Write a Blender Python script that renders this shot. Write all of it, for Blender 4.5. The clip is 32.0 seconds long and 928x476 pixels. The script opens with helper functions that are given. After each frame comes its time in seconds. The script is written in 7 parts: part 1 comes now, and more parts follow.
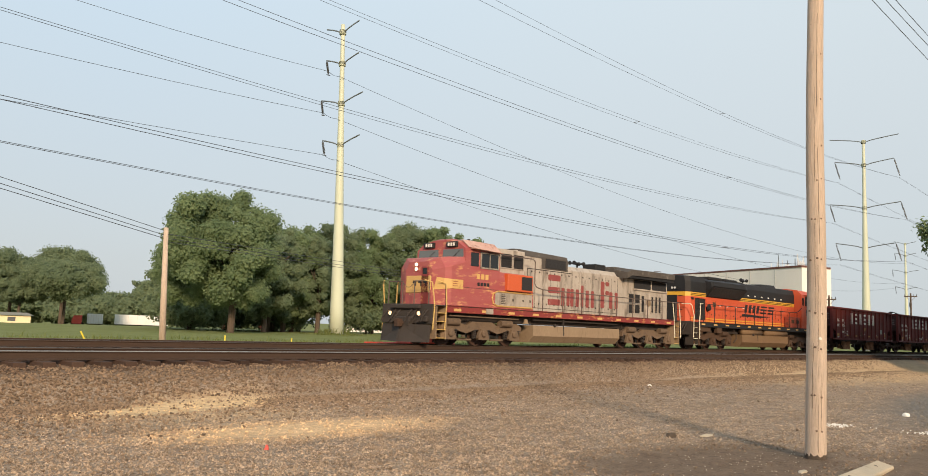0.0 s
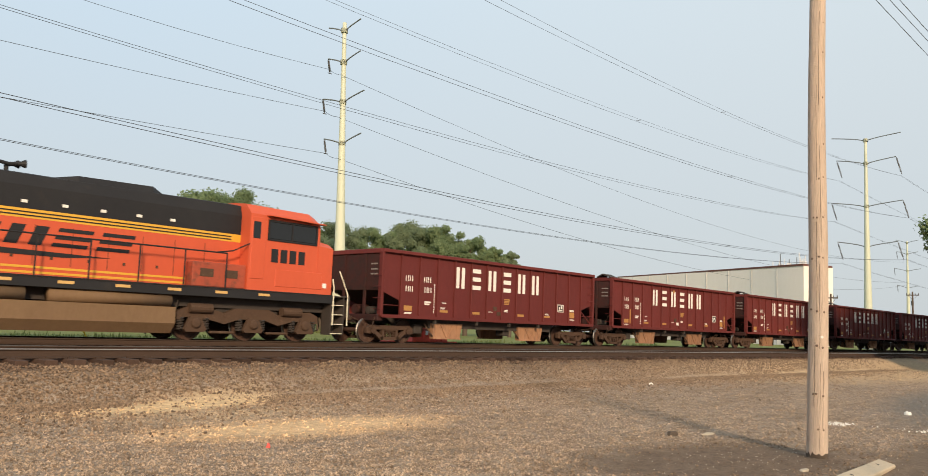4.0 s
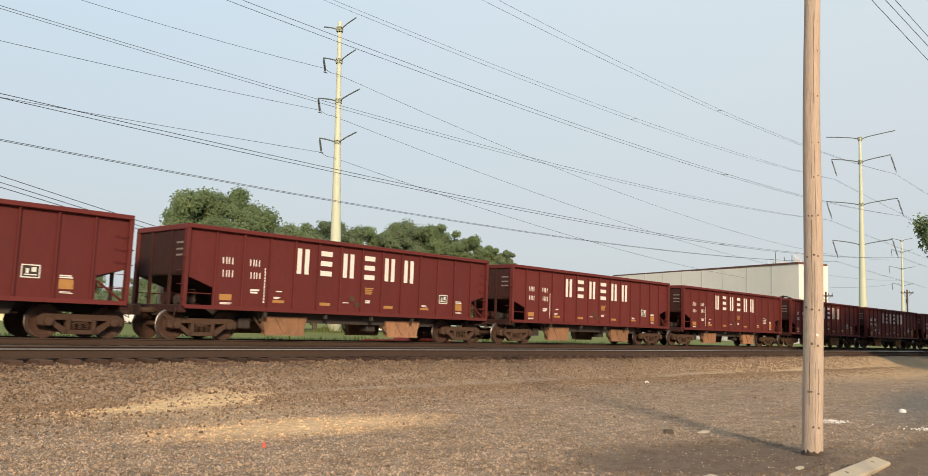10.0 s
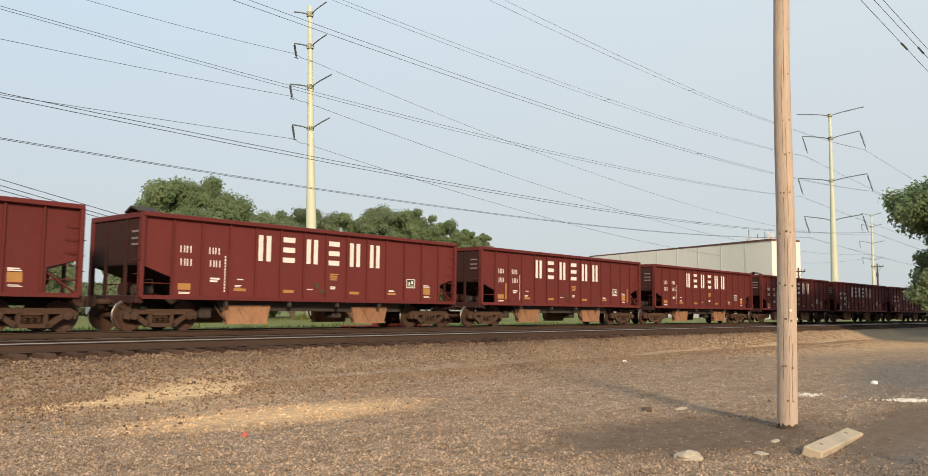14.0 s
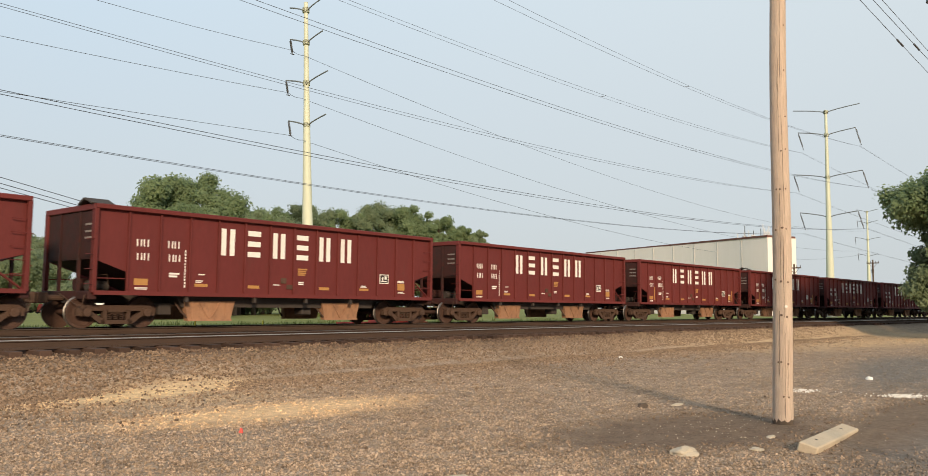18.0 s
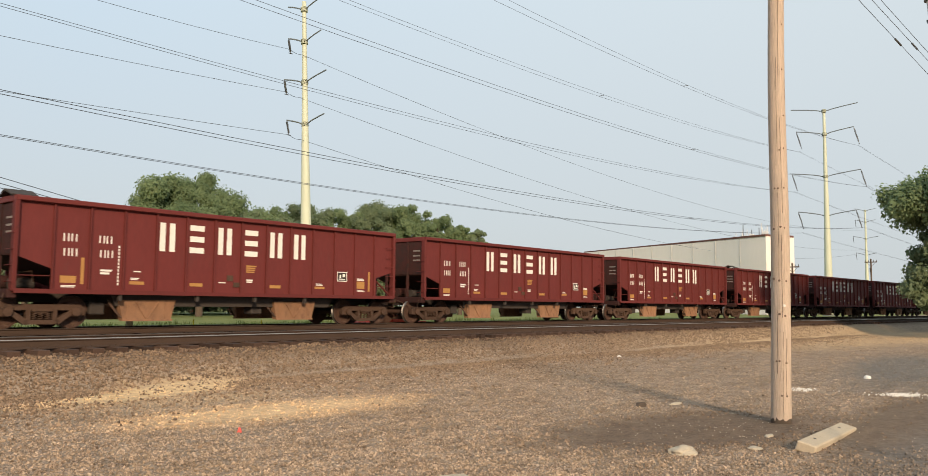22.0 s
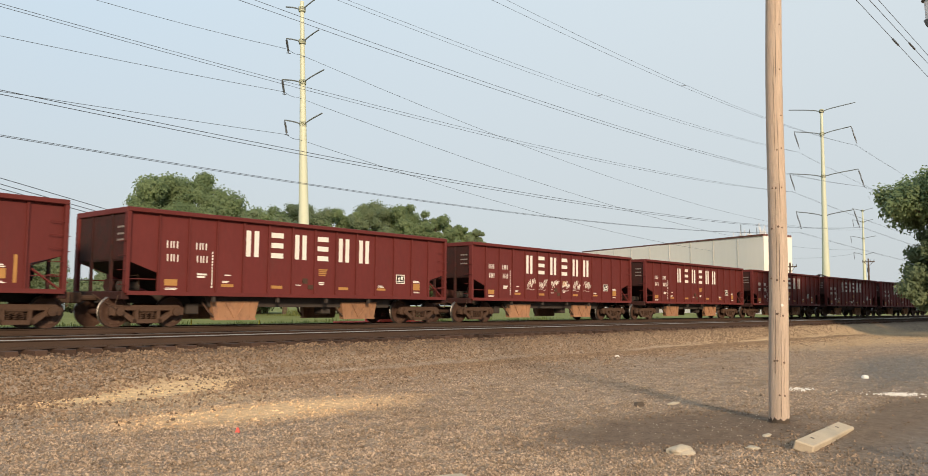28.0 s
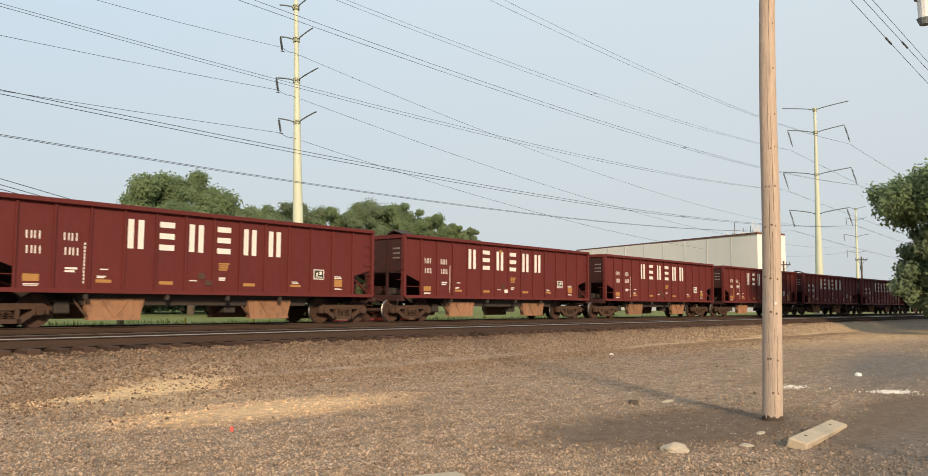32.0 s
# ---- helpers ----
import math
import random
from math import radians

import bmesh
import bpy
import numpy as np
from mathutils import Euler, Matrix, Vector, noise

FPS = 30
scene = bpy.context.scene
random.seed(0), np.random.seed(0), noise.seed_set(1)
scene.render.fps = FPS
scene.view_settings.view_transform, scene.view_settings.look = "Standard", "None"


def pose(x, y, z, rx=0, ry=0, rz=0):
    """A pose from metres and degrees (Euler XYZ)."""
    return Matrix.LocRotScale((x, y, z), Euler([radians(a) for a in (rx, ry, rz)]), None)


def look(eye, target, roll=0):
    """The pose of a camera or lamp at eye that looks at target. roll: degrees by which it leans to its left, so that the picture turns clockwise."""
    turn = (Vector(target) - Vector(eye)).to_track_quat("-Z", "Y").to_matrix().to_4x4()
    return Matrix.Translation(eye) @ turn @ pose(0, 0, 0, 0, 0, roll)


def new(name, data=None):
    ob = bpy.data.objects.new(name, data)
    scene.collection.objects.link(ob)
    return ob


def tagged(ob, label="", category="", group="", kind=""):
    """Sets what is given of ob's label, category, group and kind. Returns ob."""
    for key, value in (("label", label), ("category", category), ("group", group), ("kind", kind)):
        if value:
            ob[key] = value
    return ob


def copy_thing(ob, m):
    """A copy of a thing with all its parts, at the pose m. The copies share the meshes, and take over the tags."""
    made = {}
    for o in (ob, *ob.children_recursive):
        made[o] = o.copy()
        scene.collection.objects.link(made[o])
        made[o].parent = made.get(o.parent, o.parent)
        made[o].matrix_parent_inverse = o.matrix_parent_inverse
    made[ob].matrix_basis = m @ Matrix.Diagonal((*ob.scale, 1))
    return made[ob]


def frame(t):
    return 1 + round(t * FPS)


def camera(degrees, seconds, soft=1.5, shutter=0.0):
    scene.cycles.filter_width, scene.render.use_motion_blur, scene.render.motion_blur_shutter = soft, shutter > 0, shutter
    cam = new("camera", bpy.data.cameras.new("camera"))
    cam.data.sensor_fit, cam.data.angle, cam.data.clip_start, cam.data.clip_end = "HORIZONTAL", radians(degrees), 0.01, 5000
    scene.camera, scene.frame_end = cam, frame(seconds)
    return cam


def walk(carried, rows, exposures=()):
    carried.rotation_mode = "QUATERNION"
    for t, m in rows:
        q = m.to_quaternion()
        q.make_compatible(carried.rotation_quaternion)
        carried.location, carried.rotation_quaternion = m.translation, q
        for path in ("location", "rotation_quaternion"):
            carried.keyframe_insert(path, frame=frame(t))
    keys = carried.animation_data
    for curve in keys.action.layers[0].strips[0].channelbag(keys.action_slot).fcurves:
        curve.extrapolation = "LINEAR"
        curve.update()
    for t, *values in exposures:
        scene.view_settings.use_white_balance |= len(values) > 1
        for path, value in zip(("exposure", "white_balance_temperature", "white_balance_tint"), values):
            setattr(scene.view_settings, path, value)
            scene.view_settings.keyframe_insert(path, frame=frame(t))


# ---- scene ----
# ---- the camera: held by hand at one spot, it only turns ----
cam = camera(59.88, 32.0, soft=0.85, shutter=0.12)
EYE = (0.0, 0.0, 0.727)
TURNS = [  # seconds, heading from +Y towards +X, tilt up, roll
    (0, 48.82, 6.39, 2.14), (0.5, 48.77, 6.39, 2.14), (1, 48.73, 6.40, 2.13), (1.5, 48.70, 6.40, 2.15),
    (2, 48.68, 6.39, 2.15), (2.5, 48.68, 6.35, 2.16), (3, 48.69, 6.31, 2.16),
    (3.5, 48.70, 6.29, 2.17), (5.5, 48.78, 6.23, 2.18), (6, 48.78, 6.30, 2.20), (6.5, 48.79, 6.36, 2.22),
    (7, 48.81, 6.40, 2.22), (7.5, 48.85, 6.38, 2.20), (8, 48.88, 6.35, 2.16), (8.5, 48.91, 6.32, 2.13),
    (9, 48.93, 6.31, 2.11), (9.5, 48.96, 6.27, 2.08), (10, 49.02, 6.20, 2.03), (10.5, 49.17, 6.02, 1.81),
    (11, 49.49, 5.71, 1.43), (11.5, 50.40, 5.06, 0.61), (12, 50.60, 5.16, 0.64), (12.5, 50.64, 5.21, 0.65),
    (13, 50.66, 5.21, 0.65), (13.5, 50.68, 5.17, 0.63), (14, 50.73, 5.10, 0.60), (14.5, 50.78, 5.04, 0.57),
    (16.5, 50.94, 4.89, 0.62), (17, 50.95, 4.89, 0.62), (17.5, 50.96, 4.87, 0.59), (18, 50.99, 4.85, 0.56),
    (18.5, 51.00, 4.82, 0.55), (19, 51.01, 4.81, 0.54), (19.5, 51.01, 4.81, 0.54), (20, 51.01, 4.82, 0.54),
    (20.5, 51.02, 4.82, 0.52), (21, 51.03, 4.82, 0.51), (21.5, 51.07, 4.81, 0.51), (22, 51.10, 4.80, 0.52),
    (22.5, 51.12, 4.80, 0.52), (23, 51.15, 4.82, 0.53), (23.5, 51.17, 4.82, 0.53), (24, 51.17, 4.81, 0.53),
    (24.5, 51.17, 4.81, 0.53), (25, 51.17, 4.82, 0.56), (25.5, 51.18, 4.84, 0.59), (27.5, 51.23, 4.83, 0.54),
    (28, 51.24, 4.79, 0.49), (28.5, 51.26, 4.76, 0.45), (29, 51.29, 4.72, 0.42), (29.5, 51.34, 4.69, 0.41),
    (30, 51.41, 4.66, 0.39), (30.5, 51.48, 4.66, 0.39), (31, 51.55, 4.67, 0.42), (31.5, 51.61, 4.68, 0.43),
    (32, 51.64, 4.68, 0.42),
]
walk(cam, [(t, pose(*EYE, 90 + tilt, 0, -head) @ pose(0, 0, 0, 0, 0, roll)) for t, head, tilt, roll in TURNS])

# ---- daylight: a low hazy sun behind the camera's right shoulder ----
SUN_HEAD, SUN_UP = 217.0, 20.0
world = bpy.data.worlds.new("sky")
scene.world = world
world.use_nodes = True
wn, wl = world.node_tree.nodes, world.node_tree.links
sky = wn.new("ShaderNodeTexSky")
sky.sky_type = "NISHITA"
sky.sun_disc = False
sky.sun_elevation, sky.sun_rotation = radians(SUN_UP), radians(SUN_HEAD)
sky.altitude, sky.air_density, sky.dust_density, sky.ozone_density = 200, 1.0, 3.0, 1.0
wn["Background"].inputs["Strength"].default_value = 0.142
haze = wn.new("ShaderNodeMix")  # thin summer haze over the whole dome
haze.data_type = "RGBA"
haze.inputs[0].default_value = 0.93
rise = wn.new("ShaderNodeSeparateXYZ")  # greyer and dimmer towards the horizon, clearer above
wl.new(wn.new("ShaderNodeTexCoord").outputs["Generated"], rise.inputs[0])
height = wn.new("ShaderNodeMapRange")
height.inputs["From Min"].default_value, height.inputs["From Max"].default_value = 0.06, 0.40
wl.new(rise.outputs["Z"], height.inputs["Value"])
veil = wn.new("ShaderNodeMix")
veil.data_type = "RGBA"
veil.inputs[6].default_value = (3.36, 3.62, 3.76, 1)
east = wn.new("ShaderNodeMapRange")
east.inputs["From Min"].default_value, east.inputs["From Max"].default_value = 0.40, 0.95
wl.new(rise.outputs["X"], east.inputs["Value"])
clear = wn.new("ShaderNodeMix")
clear.data_type = "RGBA"
clear.inputs[6].default_value, clear.inputs[7].default_value = (3.56, 4.34, 4.95, 1), (3.98, 4.42, 4.62, 1)
wl.new(east.outputs[0], clear.inputs[0])
wl.new(clear.outputs[2], veil.inputs[7])
wl.new(height.outputs[0], veil.inputs[0])
wl.new(veil.outputs[2], haze.inputs[7])
wl.new(sky.outputs["Color"], haze.inputs[6])
wl.new(haze.outputs[2], wn["Background"].inputs["Color"])
sun_data = bpy.data.lights.new("sun", "SUN")
sun_data.energy, sun_data.angle, sun_data.color = 3.55, radians(7), (1.0, 0.76, 0.52)
sun = new("sun", sun_data)
to_sun = Vector((math.sin(radians(SUN_HEAD)) * math.cos(radians(SUN_UP)), math.cos(radians(SUN_HEAD)) * math.cos(radians(SUN_UP)), math.sin(radians(SUN_UP))))
sun.matrix_world = look(to_sun * 50, (0, 0, 0))
scene.view_settings.exposure = 0.35


MID_X, MID_Y, CURVE = -13.394, 23.836, 0.809e-3  # the tracks follow a wide curve


# ---- materials ----
def nodes_of(name):
    m = bpy.data.materials.new(name)
    m.use_nodes = True
    return m, m.node_tree.nodes, m.node_tree.links, m.node_tree.nodes["Principled BSDF"]


def mix_colour(n, l, fac, a, b, blend="MIX"):
    x = n.new("ShaderNodeMix")
    x.data_type, x.blend_type = "RGBA", blend
    for sock, val in ((x.inputs[0], fac), (x.inputs[6], a), (x.inputs[7], b)):
        if hasattr(val, "is_linked"):
            l.new(val, sock)
        elif isinstance(val, (int, float)):
            sock.default_value = val
        else:
            sock.default_value = (*val, 1)
    return x.outputs[2]


def noise_of(n, l, vec, scale, detail=4, rough=0.6, stretch=None):
    t = n.new("ShaderNodeTexNoise")
    t.inputs["Scale"].default_value, t.inputs["Detail"].default_value, t.inputs["Roughness"].default_value = scale, detail, rough
    if stretch:
        mp = n.new("ShaderNodeMapping")
        mp.inputs["Scale"].default_value = stretch
        l.new(vec, mp.inputs["Vector"])
        vec = mp.outputs[0]
    l.new(vec, t.inputs["Vector"])
    return t.outputs["Fac"]


def ramp_of(n, l, fac, lo, hi):
    r = n.new("ShaderNodeMapRange")
    r.inputs["From Min"].default_value, r.inputs["From Max"].default_value = lo, hi
    l.new(fac, r.inputs["Value"])
    return r.outputs["Result"]


def surface(name, base, other=None, rough=0.7, metal=0.0, coarse=0.8, fine=14.0, spread=0.55, grain=0.25, bump=0.25, bump_scale=60.0, stretch=None, dirt=None, dirt_at=(0.55, 0.75), vary=0.0, spec=0.4):
    """Two scales of colour, an optional second stain colour, and fine relief."""
    m, n, l, p = nodes_of(name)
    vec = n.new("ShaderNodeTexCoord").outputs["Object"]
    other = other or tuple(c * 0.7 for c in base)
    c = mix_colour(n, l, ramp_of(n, l, noise_of(n, l, vec, coarse, 5, 0.65, stretch), 0.5 - spread / 2, 0.5 + spread / 2), base, other)
    c = mix_colour(n, l, grain, c, mix_colour(n, l, noise_of(n, l, vec, fine, 3, 0.7, stretch), tuple(x * 0.45 for x in base), tuple(min(1, x * 1.5) for x in base)))
    if dirt:
        c = mix_colour(n, l, ramp_of(n, l, noise_of(n, l, vec, coarse * 2.3, 6, 0.7, stretch), *dirt_at), c, dirt)
    if vary:
        info = n.new("ShaderNodeObjectInfo")
        hsv = n.new("ShaderNodeHueSaturation")
        l.new(c, hsv.inputs["Color"])
        r = n.new("ShaderNodeMapRange")
        r.inputs["To Min"].default_value, r.inputs["To Max"].default_value = 1 - vary, 1 + vary
        l.new(info.outputs["Random"], r.inputs["Value"])
        l.new(r.outputs[0], hsv.inputs["Value"])
        c = hsv.outputs[0]
    l.new(c, p.inputs["Base Color"])
    p.inputs["Roughness"].default_value, p.inputs["Metallic"].default_value = rough, metal
    p.inputs["Specular IOR Level"].default_value = spec
    b = n.new("ShaderNodeBump")
    b.inputs["Strength"].default_value, b.inputs["Distance"].default_value = bump, 0.02
    l.new(noise_of(n, l, vec, bump_scale, 4, 0.7, stretch), b.inputs["Height"])
    l.new(b.outputs[0], p.inputs["Normal"])
    return m


def glow(name, colour, strength):
    m, n, l, p = nodes_of(name)
    p.inputs["Base Color"].default_value = (*colour, 1)
    p.inputs["Emission Color"].default_value = (*colour, 1)
    p.inputs["Emission Strength"].default_value = strength
    return m


def patch_mask(n, l, vec, cx, cy, rx, ry, deg, soft=0.35, wobble=0.5, scale=1.2):
    """1 inside an ellipse on the ground with a ragged rim."""
    mp = n.new("ShaderNodeMapping")
    mp.vector_type = "TEXTURE"
    mp.inputs["Location"].default_value = (cx, cy, 0)
    mp.inputs["Rotation"].default_value = (0, 0, radians(deg))
    mp.inputs["Scale"].default_value = (rx, ry, 1000)
    l.new(vec, mp.inputs["Vector"])
    ln = n.new("ShaderNodeVectorMath")
    ln.operation = "LENGTH"
    l.new(mp.outputs[0], ln.inputs[0])
    ad = n.new("ShaderNodeMath")
    ad.operation = "MULTIPLY_ADD"
    l.new(noise_of(n, l, vec, scale, 6, 0.7), ad.inputs[0])
    ad.inputs[1].default_value = wobble * 2
    l.new(ln.outputs["Value"], ad.inputs[2])
    return ramp_of(n, l, ad.outputs[0], 1 + wobble + soft, 1 + wobble - soft)


def ground_colour(n, l, vec, grass):
    """Earth, gravel, spilt sand and grass, each with its own shape on the plan."""
    c = mix_colour(n, l, ramp_of(n, l, noise_of(n, l, vec, 0.35, 6, 0.65), 0.35, 0.65), (0.29, 0.218, 0.150), (0.195, 0.147, 0.105))
    c = mix_colour(n, l, 0.55, c, mix_colour(n, l, ramp_of(n, l, noise_of(n, l, vec, 22, 3, 0.7), 0.3, 0.7), (0.10, 0.070, 0.048), (0.40, 0.30, 0.20)))
    cell = n.new("ShaderNodeTexVoronoi")  # single pebbles, dark and light
    cell.inputs["Scale"].default_value = 42
    l.new(vec, cell.inputs["Vector"])
    grey = n.new("ShaderNodeRGBToBW")
    l.new(cell.outputs["Color"], grey.inputs[0])
    c = mix_colour(n, l, 0.7, c, mix_colour(n, l, ramp_of(n, l, grey.outputs[0], 0.25, 0.75), (0.078, 0.052, 0.038), (0.50, 0.378, 0.286)))
    mottle = ramp_of(n, l, noise_of(n, l, vec, 0.9, 6, 0.7, (0.45, 1.0, 1.0)), 0.44, 0.66)
    c = mix_colour(n, l, 0.5, c, mix_colour(n, l, mottle, c, (0.165, 0.112, 0.070)))
    c = mix_colour(n, l, 0.35, c, mix_colour(n, l, ramp_of(n, l, noise_of(n, l, vec, 3.5, 5, 0.75, (0.6, 1.0, 1.0)), 0.40, 0.62), (0.44, 0.330, 0.222), (0.155, 0.110, 0.073)))
    bank = n.new("ShaderNodeSeparateXYZ")  # oily brown ballast between the rails
    l.new(vec, bank.inputs[0])
    dx = n.new("ShaderNodeMath")
    dx.operation = "SUBTRACT"
    dx.inputs[1].default_value = MID_X
    l.new(bank.outputs["X"], dx.inputs[0])
    sq = n.new("ShaderNodeMath")
    sq.operation = "MULTIPLY"
    l.new(dx.outputs[0], sq.inputs[0])
    l.new(dx.outputs[0], sq.inputs[1])
    lt = n.new("ShaderNodeMath")
    lt.operation = "MULTIPLY_ADD"
    l.new(sq.outputs[0], lt.inputs[0])
    lt.inputs[1].default_value = CURVE / 2
    l.new(bank.outputs["Y"], lt.inputs[2])
    inside = n.new("ShaderNodeMath")
    inside.operation = "MULTIPLY"
    l.new(ramp_of(n, l, lt.outputs[0], MID_Y - 8.7, MID_Y - 8.0), inside.inputs[0])
    l.new(ramp_of(n, l, lt.outputs[0], MID_Y + 3.4, MID_Y + 2.4), inside.inputs[1])
    c = mix_colour(n, l, inside.outputs[0], c, mix_colour(n, l, noise_of(n, l, vec, 18, 4, 0.7), (0.090, 0.062, 0.045), (0.180, 0.126, 0.088)))
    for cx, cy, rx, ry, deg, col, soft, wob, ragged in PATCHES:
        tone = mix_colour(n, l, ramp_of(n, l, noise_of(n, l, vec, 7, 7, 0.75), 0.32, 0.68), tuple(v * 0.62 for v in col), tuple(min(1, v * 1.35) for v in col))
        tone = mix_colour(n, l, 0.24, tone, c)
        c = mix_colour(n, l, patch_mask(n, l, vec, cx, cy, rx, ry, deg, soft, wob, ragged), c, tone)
    if grass:
        sep = n.new("ShaderNodeSeparateXYZ")
        l.new(vec, sep.inputs[0])
        g = mix_colour(n, l, ramp_of(n, l, noise_of(n, l, vec, 0.5, 5, 0.6), 0.3, 0.7), (0.145, 0.165, 0.048), (0.205, 0.215, 0.078))
        far = n.new("ShaderNodeMath")
        far.operation = "MULTIPLY_ADD"
        l.new(noise_of(n, l, vec, 0.8, 5, 0.7), far.inputs[0])
        far.inputs[1].default_value = 3.0
        l.new(sep.outputs["Y"], far.inputs[2])
        c = mix_colour(n, l, ramp_of(n, l, far.outputs[0], 27.2, 28.6), c, g)
    return c


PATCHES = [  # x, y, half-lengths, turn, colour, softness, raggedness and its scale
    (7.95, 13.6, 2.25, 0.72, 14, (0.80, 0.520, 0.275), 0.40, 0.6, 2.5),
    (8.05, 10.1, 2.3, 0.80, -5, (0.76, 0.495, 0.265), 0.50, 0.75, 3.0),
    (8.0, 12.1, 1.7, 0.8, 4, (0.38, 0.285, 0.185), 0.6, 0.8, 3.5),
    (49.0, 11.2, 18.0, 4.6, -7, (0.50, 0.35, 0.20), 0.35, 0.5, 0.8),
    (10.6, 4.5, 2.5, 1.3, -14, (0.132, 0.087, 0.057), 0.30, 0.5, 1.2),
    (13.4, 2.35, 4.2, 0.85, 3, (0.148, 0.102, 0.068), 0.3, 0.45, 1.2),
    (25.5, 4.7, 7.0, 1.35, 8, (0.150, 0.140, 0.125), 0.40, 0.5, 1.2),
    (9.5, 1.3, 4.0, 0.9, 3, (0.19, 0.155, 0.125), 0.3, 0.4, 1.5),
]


def ground_material(name, grass, island=False, tone=1.0):
    m, n, l, p = nodes_of(name)
    vec = n.new("ShaderNodeTexCoord").outputs["Object"]
    c = ground_colour(n, l, vec, grass)
    if island:
        g = n.new("ShaderNodeNewGeometry")
        r = n.new("ShaderNodeMapRange")
        r.inputs["To Min"].default_value, r.inputs["To Max"].default_value = 0.62 * tone, 1.16 * tone
        l.new(g.outputs["Random Per Island"], r.inputs["Value"])
        h = n.new("ShaderNodeHueSaturation")
        l.new(r.outputs[0], h.inputs["Value"])
        l.new(c, h.inputs["Color"])
        c = h.outputs[0]
    l.new(c, p.inputs["Base Color"])
    p.inputs["Roughness"].default_value = 0.95
    p.inputs["Specular IOR Level"].default_value = 0.15
    if not island:
        b = n.new("ShaderNodeBump")
        b.inputs["Strength"].default_value, b.inputs["Distance"].default_value = 0.5, 0.025
        v = n.new("ShaderNodeTexVoronoi")
        v.inputs["Scale"].default_value = 42
        l.new(vec, v.inputs["Vector"])
        l.new(v.outputs["Distance"], b.inputs["Height"])
        l.new(b.outputs[0], p.inputs["Normal"])
    return m


def island_material(name, dark, light, rough=0.9, spec=0.2):
    """Loose pieces, each with its own shade between two colours."""
    m, n, l, p = nodes_of(name)
    g = n.new("ShaderNodeNewGeometry")
    vec = n.new("ShaderNodeTexCoord").outputs["Object"]
    c = mix_colour(n, l, g.outputs["Random Per Island"], dark, light)
    c = mix_colour(n, l, 0.25, c, mix_colour(n, l, noise_of(n, l, vec, 3, 4), dark, light))
    l.new(c, p.inputs["Base Color"])
    p.inputs["Roughness"].default_value = rough
    p.inputs["Specular IOR Level"].default_value = spec
    return m


def leaf_material(name, dark, light):
    m, n, l, p = nodes_of(name)
    g = n.new("ShaderNodeNewGeometry")
    vec = n.new("ShaderNodeTexCoord").outputs["Object"]
    c = mix_colour(n, l, g.outputs["Random Per Island"], dark, light)
    c = mix_colour(n, l, ramp_of(n, l, noise_of(n, l, vec, 0.5, 3), 0.35, 0.65), c, tuple(x * 0.95 for x in dark))
    l.new(c, p.inputs["Base Color"])
    p.inputs["Roughness"].default_value = 0.6
    p.inputs["Specular IOR Level"].default_value = 0.25
    t = n.new("ShaderNodeBsdfTranslucent")
    l.new(c, t.inputs["Color"])
    x = n.new("ShaderNodeMixShader")
    x.inputs[0].default_value = 0.45
    l.new(p.outputs[0], x.inputs[1])
    l.new(t.outputs[0], x.inputs[2])
    l.new(x.outputs[0], n["Material Output"].inputs["Surface"])
    return m


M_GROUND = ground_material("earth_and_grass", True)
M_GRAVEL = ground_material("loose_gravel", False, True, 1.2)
M_BALLAST = island_material("ballast_stone", (0.078, 0.053, 0.035), (0.335, 0.232, 0.152))
M_BALLAST_DARK = island_material("oily_ballast_stone", (0.055, 0.037, 0.026), (0.235, 0.155, 0.102))
M_BED = surface("ballast_bed", (0.20, 0.145, 0.10), (0.13, 0.09, 0.065), rough=0.95, coarse=0.6, fine=30, grain=0.6, bump=0.9, bump_scale=25)
M_TIE = surface("creosoted_tie", (0.078, 0.046, 0.032), (0.050, 0.032, 0.024), rough=0.9, spec=0.2, coarse=3, fine=30, vary=0.35, bump=0.5, stretch=(8, 1, 8))
M_RAIL = surface("rusty_rail", (0.066, 0.041, 0.029), (0.050, 0.033, 0.024), rough=0.8, spec=0.2, coarse=2, fine=40)
M_RAILTOP = surface("polished_railhead", (0.62, 0.56, 0.48), (0.50, 0.45, 0.39), rough=0.36, metal=1.0, coarse=2, bump=0.05)
# darker copy for the other rails: their missing sky glint is put into the colour
M_RAILDULL = surface("dimmed_railhead", (0.20, 0.165, 0.135), (0.15, 0.125, 0.10), rough=0.55, metal=1.0, coarse=2, bump=0.05)
M_RED = surface("oxide_red_paint", (0.130, 0.0260, 0.0232), (0.104, 0.0235, 0.0208), rough=0.6, spec=0.2, coarse=0.9, fine=9, grain=0.3, spread=0.5, bump=0.12, bump_scale=12, dirt=(0.098, 0.034, 0.028), dirt_at=(0.58, 0.85), vary=0.10, stretch=(1, 1, 0.35))
M_RED_RIB = surface("oxide_red_rib", (0.125, 0.0245, 0.0215), (0.100, 0.0215, 0.0190), rough=0.65, spec=0.2, coarse=2, fine=12, dirt=(0.06, 0.017, 0.015), vary=0.08)
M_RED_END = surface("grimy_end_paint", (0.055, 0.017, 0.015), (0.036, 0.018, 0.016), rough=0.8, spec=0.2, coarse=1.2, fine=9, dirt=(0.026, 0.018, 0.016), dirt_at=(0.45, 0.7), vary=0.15)
